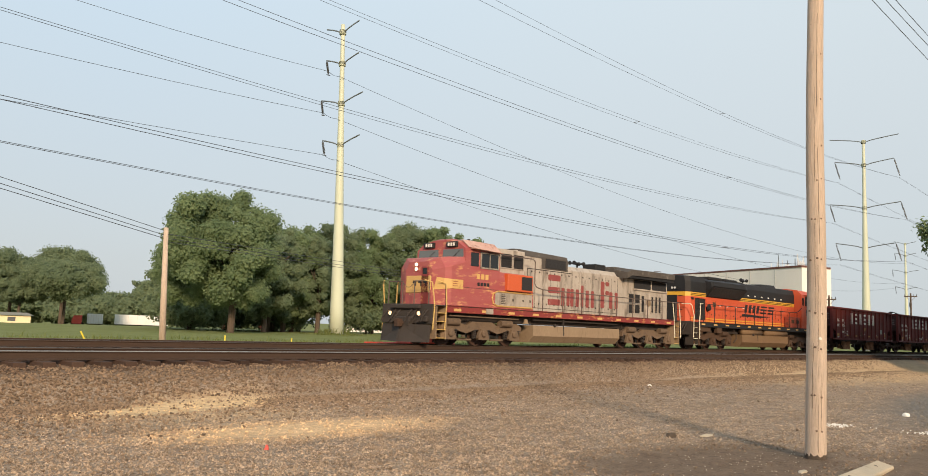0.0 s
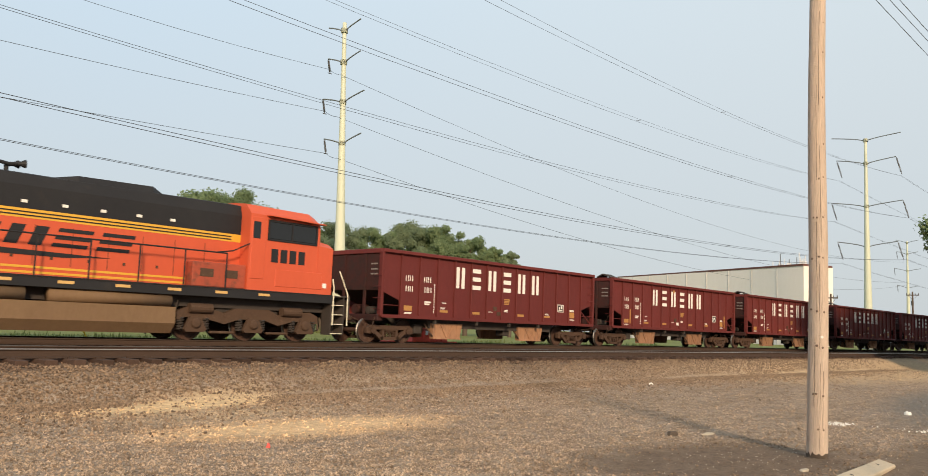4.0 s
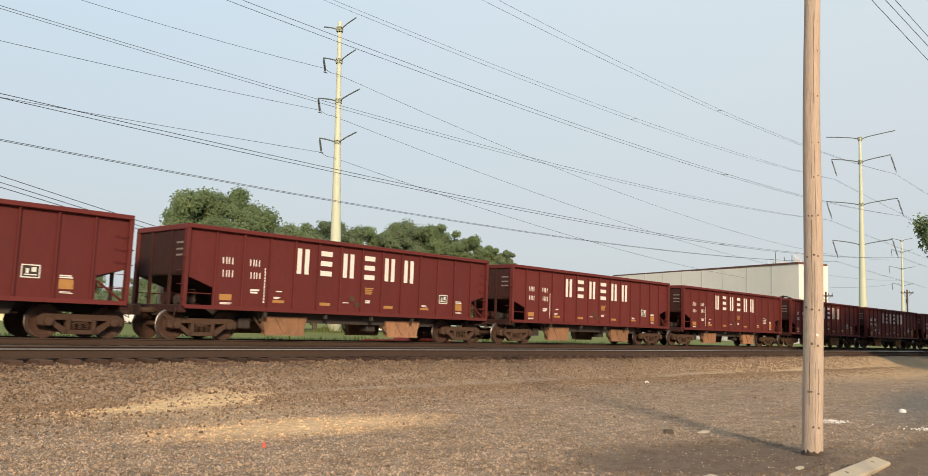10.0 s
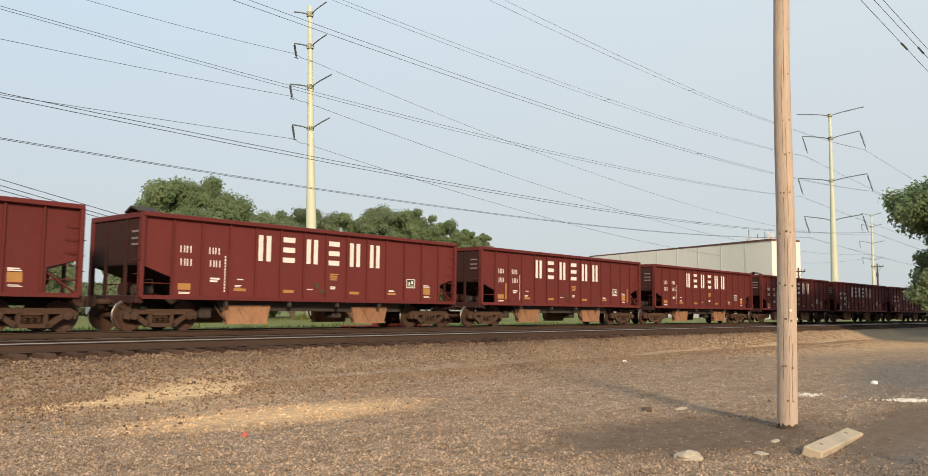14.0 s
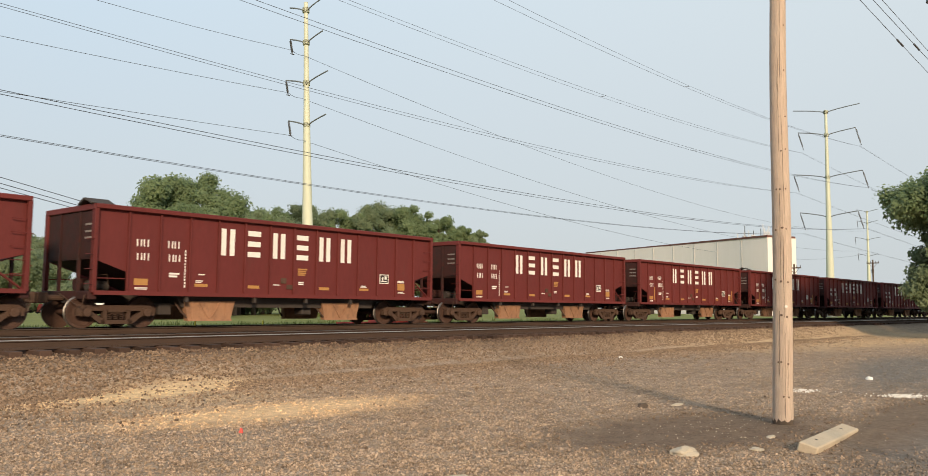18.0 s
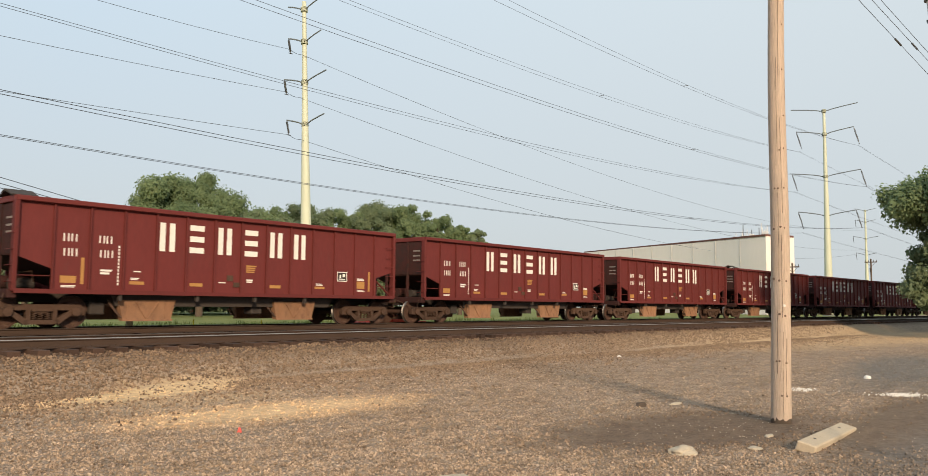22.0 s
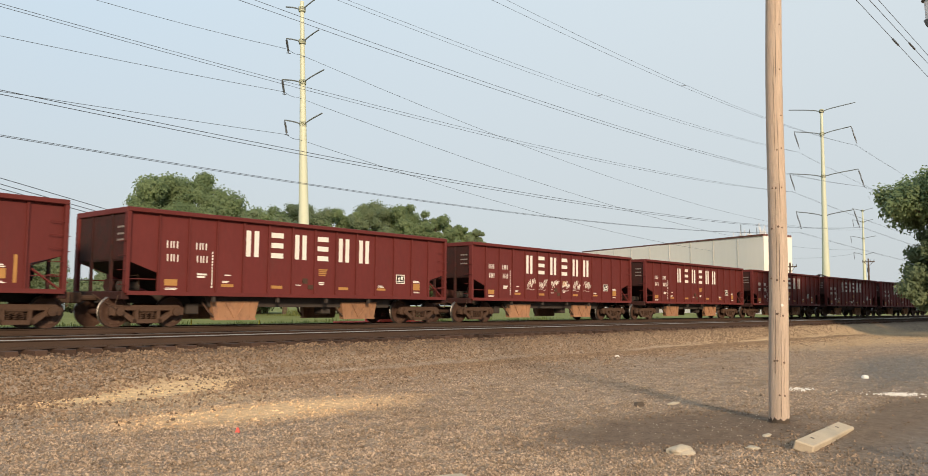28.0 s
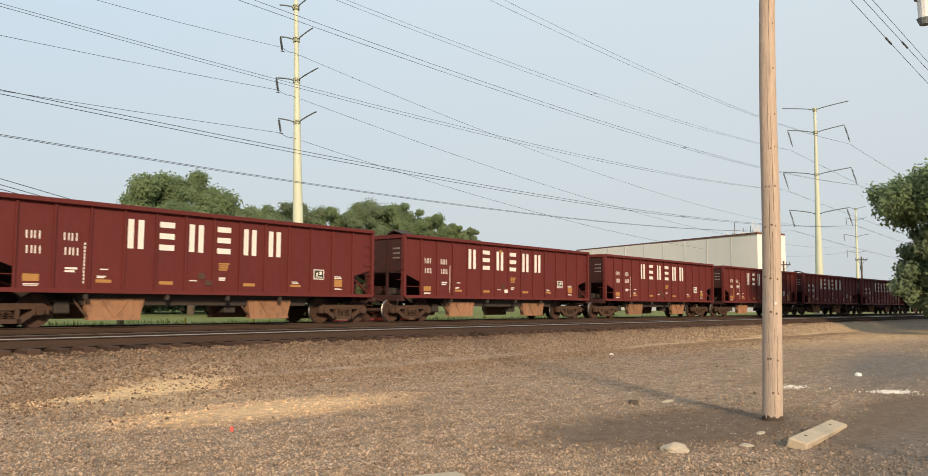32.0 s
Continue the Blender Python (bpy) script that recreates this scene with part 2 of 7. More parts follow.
M_DARK = surface("dusty_black_underframe", (0.036, 0.029, 0.025), (0.055, 0.042, 0.034), rough=0.85, coarse=2, fine=15)
M_TRUCK = surface("rusty_cast_steel", (0.085, 0.050, 0.034), (0.055, 0.034, 0.025), rough=0.85, coarse=3, fine=25, grain=0.4, bump=0.4, dirt=(0.125, 0.078, 0.052), dirt_at=(0.55, 0.8), vary=0.15, spec=0.2)
M_WHEEL = surface("rusty_wheel", (0.075, 0.040, 0.028), (0.050, 0.030, 0.022), spec=0.2, rough=0.75, coarse=3, fine=20, dirt=(0.11, 0.07, 0.048))
M_TREAD = surface("worn_wheel_rim", (0.26, 0.24, 0.22), (0.2, 0.18, 0.16), rough=0.4, metal=0.9, coarse=4)
M_CHUTE = surface("rust_dusted_chute", (0.34, 0.185, 0.104), (0.22, 0.118, 0.068), rough=0.85, spec=0.2, coarse=2.2, fine=14, dirt=(0.16, 0.09, 0.06), dirt_at=(0.5, 0.75), vary=0.2, stretch=(1, 1, 0.5))
M_STENCIL = surface("grimy_stencil_paint", (0.24, 0.21, 0.19), (0.16, 0.13, 0.12), rough=0.7, coarse=6)
M_WHITE = surface("white_stencil_paint", (0.78, 0.74, 0.66), (0.70, 0.66, 0.58), rough=0.6, coarse=3, spread=0.8)
M_YELLOW = surface("yellow_stencil_panel", (0.42, 0.215, 0.06), (0.32, 0.155, 0.045), rough=0.6, coarse=6)
M_WOOD = surface("weathered_pole_wood", (0.60, 0.468, 0.360), (0.50, 0.388, 0.296), rough=0.9, spec=0.2, coarse=2.5, fine=18, grain=0.8, bump=1.0, bump_scale=16, stretch=(9, 9, 0.35), dirt=(0.30, 0.235, 0.19), dirt_at=(0.56, 0.72))
M_KNOT = surface("dark_pole_knot", (0.20, 0.135, 0.095), (0.14, 0.095, 0.068), rough=0.9, coarse=20)
M_ROOFEDGE = surface("dark_red_roof_edge", (0.15, 0.065, 0.05), (0.11, 0.05, 0.04), rough=0.7, coarse=0.5)
M_STEELPOLE = surface("pale_galvanised_pole", (0.56, 0.585, 0.44), (0.50, 0.525, 0.40), rough=0.55, coarse=0.3, fine=3, grain=0.12, stretch=(1, 1, 0.3))
M_ARM = surface("weathered_arm_steel", (0.165, 0.185, 0.19), (0.12, 0.135, 0.14), rough=0.6, coarse=2)
M_INSUL = surface("grey_insulator", (0.09, 0.095, 0.10), (0.06, 0.06, 0.065), rough=0.4, coarse=3)
M_WIRE = surface("aluminium_conductor", (0.060, 0.068, 0.080), (0.045, 0.052, 0.062), rough=0.6, coarse=1)
M_CONCRETE = surface("tan_concrete", (0.50, 0.41, 0.29), (0.42, 0.34, 0.24), rough=0.9, coarse=3, fine=30, bump=0.5, dirt=(0.30, 0.23, 0.16), dirt_at=(0.6, 0.75))
M_STONE = surface("pale_stone", (0.50, 0.42, 0.31), (0.40, 0.335, 0.245), rough=0.9, coarse=5, fine=30, bump=0.6)
M_WALL = surface("cream_wall_panel", (0.86, 0.785, 0.705), (0.78, 0.71, 0.64), rough=0.8, coarse=0.12, fine=2, grain=0.08, stretch=(1, 1, 0.2))
M_CREAM = surface("pale_yellow_siding", (0.80, 0.66, 0.42), (0.72, 0.59, 0.37), rough=0.8, coarse=0.4, fine=3, grain=0.1)
M_JOINT = surface("grey_wall_joint", (0.62, 0.58, 0.53), (0.52, 0.48, 0.44), rough=0.8)
M_TRAILER = surface("white_trailer_skin", (0.72, 0.72, 0.70), (0.62, 0.62, 0.60), rough=0.5, coarse=0.5)
M_BARK = surface("grey_brown_bark", (0.115, 0.085, 0.060), (0.075, 0.055, 0.042), rough=0.95, coarse=3, fine=20, stretch=(5, 5, 0.6), bump=0.8)
M_LEAF_A = leaf_material("broad_green_leaves", (0.150, 0.210, 0.098), (0.270, 0.335, 0.165))
M_LEAF_B = leaf_material("dull_green_leaves", (0.150, 0.198, 0.108), (0.250, 0.300, 0.160))
M_GRASSBLADE = leaf_material("grass_blades", (0.15, 0.18, 0.05), (0.27, 0.29, 0.11))


# ---- mesh helpers ----
def mesh_of(name, bm, material):
    me = bpy.data.meshes.new(name)
    bm.to_mesh(me)
    bm.free()
    me.materials.append(material)
    return me


def part(name, bm, material, parent, label=""):
    """Links a bmesh (or a mesh) as one part under a thing or a part."""
    me = bm if isinstance(bm, bpy.types.Mesh) else mesh_of(name, bm, material)
    ob = new(name, me)
    ob.parent = parent
    return tagged(ob, label)


def thing(name, m, label, category, group="", kind=""):
    ob = new(name)
    ob.matrix_world = m
    return tagged(ob, label, category, group, kind)


def box(bm, x0, x1, y0, y1, z0, z1, bevel=0.0):
    v = [bm.verts.new(c) for c in ((x0, y0, z0), (x1, y0, z0), (x1, y1, z0), (x0, y1, z0), (x0, y0, z1), (x1, y0, z1), (x1, y1, z1), (x0, y1, z1))]
    fs = [bm.faces.new([v[i] for i in q]) for q in ((0, 3, 2, 1), (4, 5, 6, 7), (0, 1, 5, 4), (1, 2, 6, 5), (2, 3, 7, 6), (3, 0, 4, 7))]
    if bevel:
        es = list({e for f in fs for e in f.edges})
        bmesh.ops.bevel(bm, geom=es, offset=bevel, segments=1, affect="EDGES", clamp_overlap=True)
    return bm


def boxed(*a, bevel=0.0):
    return box(bmesh.new(), *a, bevel=bevel)


def prism(bm, outline, y0, y1):
    """An outline in x and z, pushed from y0 to y1."""
    a = [bm.verts.new((x, y0, z)) for x, z in outline]
    b = [bm.verts.new((x, y1, z)) for x, z in outline]
    n = len(a)
    bm.faces.new(a)
    bm.faces.new(b[::-1])
    for i in range(n):
        bm.faces.new((a[i], b[i], b[(i + 1) % n], a[(i + 1) % n]))
    bmesh.ops.recalc_face_normals(bm, faces=bm.faces)
    return bm


def section(bm, outline, x0, x1):
    """An outline in y and z, pushed from x0 to x1."""
    a = [bm.verts.new((x0, y, z)) for y, z in outline]
    b = [bm.verts.new((x1, y, z)) for y, z in outline]
    n = len(a)
    bm.faces.new(a)
    bm.faces.new(b[::-1])
    for i in range(n):
        bm.faces.new((a[i], b[i], b[(i + 1) % n], a[(i + 1) % n]))
    bmesh.ops.recalc_face_normals(bm, faces=bm.faces)
    return bm


def rod(bm, a, b, r0, r1=None, sides=8, cap=True):
    a, b = Vector(a), Vector(b)
    r1 = r0 if r1 is None else r1
    d = (b - a).normalized()
    u = d.orthogonal().normalized()
    w = d.cross(u)
    ra, rb = [], []
    for i in range(sides):
        t = 2 * math.pi * i / sides
        o = u * math.cos(t) + w * math.sin(t)
        ra.append(bm.verts.new(a + o * r0))
        rb.append(bm.verts.new(b + o * r1))
    for i in range(sides):
        j = (i + 1) % sides
        bm.faces.new((ra[i], ra[j], rb[j], rb[i]))
    if cap:
        bm.faces.new(ra[::-1])
        bm.faces.new(rb)
    return bm


def tube(points, r, sides=6, bm=None):
    """A bent rod through points."""
    bm = bm or bmesh.new()
    pts = [Vector(p) for p in points]
    rings = []
    for i, p in enumerate(pts):
        d = (pts[min(i + 1, len(pts) - 1)] - pts[max(i - 1, 0)]).normalized()
        u = d.cross(Vector((0.31, 0.17, 0.93))).normalized()
        w = d.cross(u)
        rings.append([bm.verts.new(p + (u * math.cos(6.2832 * k / sides) + w * math.sin(6.2832 * k / sides)) * r) for k in range(sides)])
    for a, b in zip(rings, rings[1:]):
        for k in range(sides):
            bm.faces.new((a[k], a[(k + 1) % sides], b[(k + 1) % sides], b[k]))
    bm.faces.new(rings[0][::-1])
    bm.faces.new(rings[-1])
    return bm


def lathe(bm, profile, sides, axis="y"):
    """Turns a profile of (radius, along) round an axis."""
    rings = []
    for r, h in profile:
        ring = []
        for i in range(sides):
            t = 2 * math.pi * i / sides
            c, s = r * math.cos(t), r * math.sin(t)
            ring.append(bm.verts.new((c, h, s) if axis == "y" else (c, s, h)))
        rings.append(ring)
    for a, b in zip(rings, rings[1:]):
        for i in range(sides):
            bm.faces.new((a[i], a[(i + 1) % sides], b[(i + 1) % sides], b[i]))
    bm.faces.new(rings[0])
    bm.faces.new(rings[-1][::-1])
    bmesh.ops.recalc_face_normals(bm, faces=bm.faces)
    return bm


def smooth(ob):
    for f in ob.data.polygons:
        f.use_smooth = True
    return ob


# ---- the line of the tracks: a wide curve; rail tops at z = 0 ----
SPACING = 6.596


def on_track(s, lat=0.0, z=0.0):
    """Place and heading at s metres along the far track, lat metres behind its middle."""
    a = (s - MID_X) * CURVE
    r = 1 / CURVE
    return Vector((MID_X + (r + lat) * math.sin(a), MID_Y - r + (r + lat) * math.cos(a), z)), -math.degrees(a)


def track_pose(s, lat=0.0, z=0.0):
    p, deg = on_track(s, lat, z)
    return pose(p.x, p.y, p.z, 0, 0, deg)


def lat_of(x, y):
    r = 1 / CURVE
    return math.hypot(x - MID_X, y - MID_Y + r) - r


YARD, FIELD = -0.90, -0.22


def ground_z(x, y):
    lat = lat_of(x, y)
    steps = ((-9.8, YARD), (-9.3, YARD + 0.05), (-8.5, -0.47), (-8.05, -0.31), (-7.6, -0.26), (1.9, -0.26), (2.4, -0.30), (4.2, -0.42), (5.2, FIELD - 0.1), (9.0, FIELD))
    if lat <= steps[0][0]:
        z = YARD
    elif lat >= steps[-1][0]:
        z = FIELD
    else:
        for (a, za), (b, zb) in zip(steps, steps[1:]):
            if a <= lat <= b:
                z = za + (zb - za) * (lat - a) / (b - a)
                break
    if y > 75 and lat > 9:
        z -= 0.018 * (min(y, 195) - 75)
    return z + 0.035 * noise.noise((x * 0.35, y * 0.35, 3)) + 0.012 * noise.noise((x * 1.7, y * 1.7, 9))


def build_ground():
    xs = [-3000, -1200, -500, -200, -90, -50] + [-30 + i * 1.5 for i in range(16)] + [-6 + i * 0.4 for i in range(115)] + [40 + 2.0 * i for i in range(1, 46)] + [140, 160, 200, 300, 500, 1000, 3000]
    ys = [-3000, -1000, -300, -100, -40, -15, -8, -4, -2] + [0.4 * i for i in range(0, 105)] + [42 + 3 * i for i in range(0, 20)] + [110, 140, 200, 350, 700, 1500, 3000]
    nx = len(xs)
    verts = [(x, y, ground_z(x, y)) for y in ys for x in xs]
    faces = [(j * nx + i, j * nx + i + 1, (j + 1) * nx + i + 1, (j + 1) * nx + i) for j in range(len(ys) - 1) for i in range(nx - 1)]
    me = bpy.data.meshes.new("ground")
    me.from_pydata(verts, [], faces)
    me.materials.append(M_GROUND)
    ob = tagged(new("ground", me), "gravel yard and mown grass beside the railway", "ground", kind="structure")
    smooth(ob)


def pieces(name, centres, sizes, material, label, rng):
    """Many small angular stones in one mesh."""
    n = len(centres)
    base = np.array([(1, 0, 0), (-0.5, 0.87, 0), (-0.5, -0.87, 0), (0.2, 0.1, 0.8), (-0.1, 0, -0.6)])
    tri = np.array([(0, 1, 3), (1, 2, 3), (2, 0, 3), (1, 0, 4), (2, 1, 4), (0, 2, 4)])
    ang = rng.uniform(0, 6.283, n)
    v = base[None] * (1 + rng.uniform(-0.35, 0.35, (n, 5, 3)))
    tilt = rng.uniform(-0.7, 0.7, n)
    x, y, z = v[..., 0], v[..., 1], v[..., 2]
    x, z = x * np.cos(tilt)[:, None] - z * np.sin(tilt)[:, None], x * np.sin(tilt)[:, None] + z * np.cos(tilt)[:, None]
    x, y = x * np.cos(ang)[:, None] - y * np.sin(ang)[:, None], x * np.sin(ang)[:, None] + y * np.cos(ang)[:, None]
    v = np.stack((x, y, z), -1) * sizes[:, None, None] + centres[:, None, :]
    f = (tri[None] + 5 * np.arange(n)[:, None, None]).reshape(-1, 3)
    me = bpy.data.meshes.new(name)
    me.from_pydata(v.reshape(-1, 3).tolist(), [], f.tolist())
    me.materials.append(material)
    return tagged(new(name, me), label, name.replace("_", " "), kind="stuff")


def scatter_stones():
    rng = np.random.default_rng(4)
    # ballast on the near shoulder and between the rails
    s = 2 + 70 * rng.power(0.62, 80000)
    lat = np.where(rng.random(80000) < 0.74, rng.uniform(-9.9, -7.7, 80000), rng.uniform(-8.6, 2.2, 80000))
    lat = np.where(rng.random(80000) < 0.22, -9.4 - rng.exponential(1.1, 80000), lat)
    pts, size = [], []
    for a, b in zip(s, lat):
        if b < -7.7 and a > rng.uniform(40, 58):
            continue
        p, _ = on_track(a, b)
        u, w = 0.970 * (p.x - 7.95) + 0.242 * (p.y - 13.6), -0.242 * (p.x - 7.95) + 0.970 * (p.y - 13.6)
        if min((u / 2.25) ** 2 + (w / 0.75) ** 2, ((p.x - 8.05) / 2.3) ** 2 + ((p.y - 10.1) / 0.8) ** 2) < rng.uniform(0.5, 1.3) and rng.random() < 0.93:
            continue
        pts.append((p.x, p.y, ground_z(p.x, p.y) + 0.012))
        size.append(rng.uniform(0.014, 0.040))
    pts, size = np.array(pts), np.array(size)
    mid = np.array([lat_of(x, y) > -8.05 + 0.2 * math.sin(x * 3) for x, y, _ in pts])
    pieces("ballast", pts[~mid], size[~mid], M_BALLAST, "brown crushed-stone ballast on the near shoulder", rng)
    pieces("track_ballast", pts[mid], size[mid], M_BALLAST_DARK, "dark oily ballast between the rails", rng)
    # white chips spilt on the dark gravel
    n = 620
    k = rng.random(n)
    pts = np.where((k < 0.6)[:, None], np.stack((17.5 + rng.normal(scale=0.28, size=n), 3.25 + rng.normal(scale=0.17, size=n)), 1), np.where((k < 0.8)[:, None], np.stack((17.1 + rng.normal(scale=0.16, size=n), 5.0 + rng.normal(scale=0.12, size=n)), 1), np.stack((17.2 + rng.normal(scale=0.2, size=n), rng.uniform(3.2, 4.6, n)), 1)))
    keep = (k < 0.8) | (rng.random(n) < 0.08)
    pts = np.array([(x, y, ground_z(x, y) + 0.008) for x, y in pts[keep]])
    pieces("white_chips", pts, rng.uniform(0.007, 0.024, len(pts)), M_WHITE, "small white chips spilt over the dark gravel", rng)
    # pale grit on the bare soil
    n = 260
    pts = np.stack((10.9 + rng.normal(scale=1.5, size=n), 4.2 + rng.normal(scale=0.8, size=n)), 1)
    pts = np.array([(x, y, ground_z(x, y) + 0.004) for x, y in pts])
    pieces("pale_grit", pts, rng.uniform(0.005, 0.013, n), M_STONE, "pale grit strewn over the bare soil", rng)
    # loose gravel over the yard, denser near the camera
    n = 132000
    a = np.radians(rng.uniform(14, 86, n))
    d = 7.0 + np.where(a > 1.0, 46, 24) * rng.power(np.where(a > 1.0, 0.5, 0.75))
    pts, size = [], []
    for dist, ang in zip(d, a):
        x, y = dist * math.sin(ang), dist * math.cos(ang)
        if lat_of(x, y) > -9.3 or min(((x - 10.6) / 2.5) ** 2 + ((y - 4.5 + 0.25 * (x - 10.6)) / 1.25) ** 2, ((x - 13.4) / 4.2) ** 2 + ((y - 2.35) / 0.8) ** 2) < rng.uniform(0.4, 1.2) and rng.random() < 0.97:
            continue
        u, w = 0.970 * (x - 7.95) + 0.242 * (y - 13.6), -0.242 * (x - 7.95) + 0.970 * (y - 13.6)
        if min((u / 2.25) ** 2 + (w / 0.72) ** 2, ((x - 8.05) / 2.3) ** 2 + ((y - 10.1) / 0.80) ** 2) < rng.uniform(0.4, 1.3) and rng.random() < 0.80:
            continue
        pts.append((x, y, ground_z(x, y) + 0.004))
        size.append((1 + dist / 60) * rng.uniform(0.007, 0.019) if rng.random() < 0.96 else rng.uniform(0.022, 0.034))
    pieces("gravel", np.array(pts), np.array(size), M_GRAVEL, "loose grey-brown gravel over the yard", rng)


RAIL = [(-0.07, -0.18), (0.07, -0.18), (0.07, -0.165), (0.012, -0.14), (0.012, -0.045), (0.036, -0.03), (0.036, -0.006), (-0.036, -0.006), (-0.036, -0.03), (-0.012, -0.045), (-0.012, -0.14), (-0.07, -0.165)]


def curved_bar(outline, lat, s0, s1, step=3.0):
    bm = bmesh.new()
    rings = []
    k = int((s1 - s0) / step)
    for i in range(k + 1):
        s = s0 + (s1 - s0) * i / k
        rings.append([bm.verts.new(on_track(s, lat + y, z)[0]) for y, z in outline])
    for a, b in zip(rings, rings[1:]):
        for i in range(len(outline)):
            j = (i + 1) % len(outline)
            bm.faces.new((a[i], a[j], b[j], b[i]))
    bm.faces.new(rings[0])
    bm.faces.new(rings[-1][::-1])
    bmesh.ops.recalc_face_normals(bm, faces=bm.faces)
    return bm


def build_tracks():
    for name, lat, label in (("near_track", -SPACING, "empty railway track with polished rails and wooden ties"), ("far_track", 0.0, "railway track that carries the ballast train")):
        tr = thing(name, Matrix.Identity(4), label, "railway track", "tracks", "structure")
        deep = 0.013 if lat else 0.0065
        for side in (-0.7535, 0.7535):
            r = part("rail", curved_bar(RAIL, lat + side, -90, 420), M_RAIL, tr, "rust-brown rail")
            part("railhead", curved_bar([(-0.0375, -deep), (-0.037, -deep * 0.5), (-0.028, 0.0), (0.028, 0.0), (0.037, -deep * 0.5), (0.0375, -deep)], lat + side, -90, 420), M_RAILTOP if lat + side < -7 else M_RAILDULL, r, "polished running surface")
        tie = mesh_of("tie", boxed(-0.115, 0.115, -1.30, 1.30, -0.36, -0.185, bevel=0.012), M_TIE)
        plate = bmesh.new()
        for side in (-0.7535, 0.7535):
            box(plate, -0.09, 0.09, side - 0.17, side + 0.17, -0.186, -0.172)
            for dx in (-0.06, 0.06):
                for dy in (-0.095, 0.095):
                    box(plate, dx - 0.012, dx + 0.012, side + dy - 0.012, side + dy + 0.012, -0.174, -0.145)
        plate = mesh_of("tie_plate", plate, M_RAIL)
        rng = random.Random(5 if lat else 6)
        for i in range(150 if lat else 120):
            s = -2 + 0.535 * i
            m = track_pose(s, lat + rng.uniform(-0.05, 0.05), rng.uniform(-0.012, 0.006)) @ pose(0, 0, 0, 0, 0, rng.uniform(-1.2, 1.2))
            t = part("tie", tie, None, tr)
            t.matrix_local = m
            if i < 90 and lat:
                q = part("tie_plate", plate, None, t)
        bm = bmesh.new()
        for i in range(260):
            s = (78.3 if lat else 62.2) + 0.535 * i
            q = bmesh.new()
            box(q, -0.115, 0.115, -1.30, 1.30, -0.36, -0.185)
            q.transform(track_pose(s, lat))
            tmp = bpy.data.meshes.new("tmp")
            q.to_mesh(tmp)
            q.free()
            bm.from_mesh(tmp)
            bpy.data.meshes.remove(tmp)
        tagged(part("far_ties", bm, M_TIE, tr), kind="stuff")


# ---- the ballast hopper cars ----
LAST_LABEL = "oxide-red steel ballast hopper car with white side lettering"
HALF, TOP, SILL, WIDE = 6.86, 3.50, 1.00, 1.55
PITCH = 15.507


def wheelset_mesh(radius, name):
    bm = bmesh.new()
    for sgn in (-1, 1):
        prof = [(0.05, sgn * 0.82), (0.13, sgn * 0.82), (0.15, sgn * 0.775), (radius * 0.55, sgn * 0.760), (radius - 0.09, sgn * 0.79), (radius - 0.07, sgn * 0.815), (radius, sgn * 0.815), (radius + 0.004, sgn * 0.745), (radius + 0.026, sgn * 0.728), (radius + 0.022, sgn * 0.70), (radius - 0.08, sgn * 0.70), (radius * 0.5, sgn * 0.715), (0.05, sgn * 0.70)]
        lathe(bm, prof, 28)
    rod(bm, (0, -1.12, 0), (0, 1.12, 0), 0.085, sides=12)
    me = mesh_of(name, bm, M_WHEEL)
    me.materials.append(M_TREAD)
    for f in me.polygons:
        r = math.hypot(f.center.x, f.center.z)
        if r > radius - 0.03 and abs(f.normal.y) < 0.9:
            f.material_index = 1
    return me


def freight_truck(parent, x, wheel_me, frame_me, spring_me, bolster_me, cap_me):
    tr = new("truck")
    tr.parent = parent
    tr.matrix_local = pose(x, 0, 0)
    for y, flip in ((-1.02, 1), (1.02, -1)):
        f = part("side_frame", frame_me, None, tr)
        f.matrix_local = pose(0, y, 0, 0, 0, 0 if flip == 1 else 180)
        part("bolster_spring", spring_me, None, tr).matrix_local = pose(0, y, 0)
        for dx in (-0.889, 0.889):
            part("bearing_cap", cap_me, None, tr).matrix_local = pose(dx, y * 1.10, 0.457, 0, 0, 0 if flip == 1 else 180)
    part("bolster", bolster_me, None, tr)
    for dx in (-0.889, 0.889):
        w = part("wheelset", wheel_me, None, tr)
        w.matrix_local = pose(dx, 0, 0.457)
    return tr


def side_frame_mesh():
    bm = bmesh.new()
    # top member, sloping legs and spring seat, with window openings left between them
    for outline in (
        [(-1.16, 0.36), (-1.16, 0.56), (-1.00, 0.66), (1.00, 0.66), (1.16, 0.56), (1.16, 0.36), (1.02, 0.36), (0.96, 0.50), (-0.96, 0.50), (-1.02, 0.36)],
        [(-0.98, 0.51), (-0.78, 0.51), (-0.34, 0.24), (-0.34, 0.12), (-0.46, 0.12)],
        [(0.98, 0.51), (0.78, 0.51), (0.34, 0.24), (0.34, 0.12), (0.46, 0.12)],
        [(-0.46, 0.12), (-0.46, 0.24), (0.46, 0.24), (0.46, 0.12)],
        [(-0.40, 0.23), (-0.40, 0.52), (-0.29, 0.52), (-0.29, 0.23)],
        [(0.40, 0.23), (0.40, 0.52), (0.29, 0.52), (0.29, 0.23)],
    ):
        prism(bm, outline, -0.075, 0.075)
    for dx in (-0.889, 0.889):
        box(bm, dx - 0.17, dx + 0.17, -0.09, 0.09, 0.33, 0.60, bevel=0.03)
    return mesh_of("side_frame", bm, M_TRUCK)


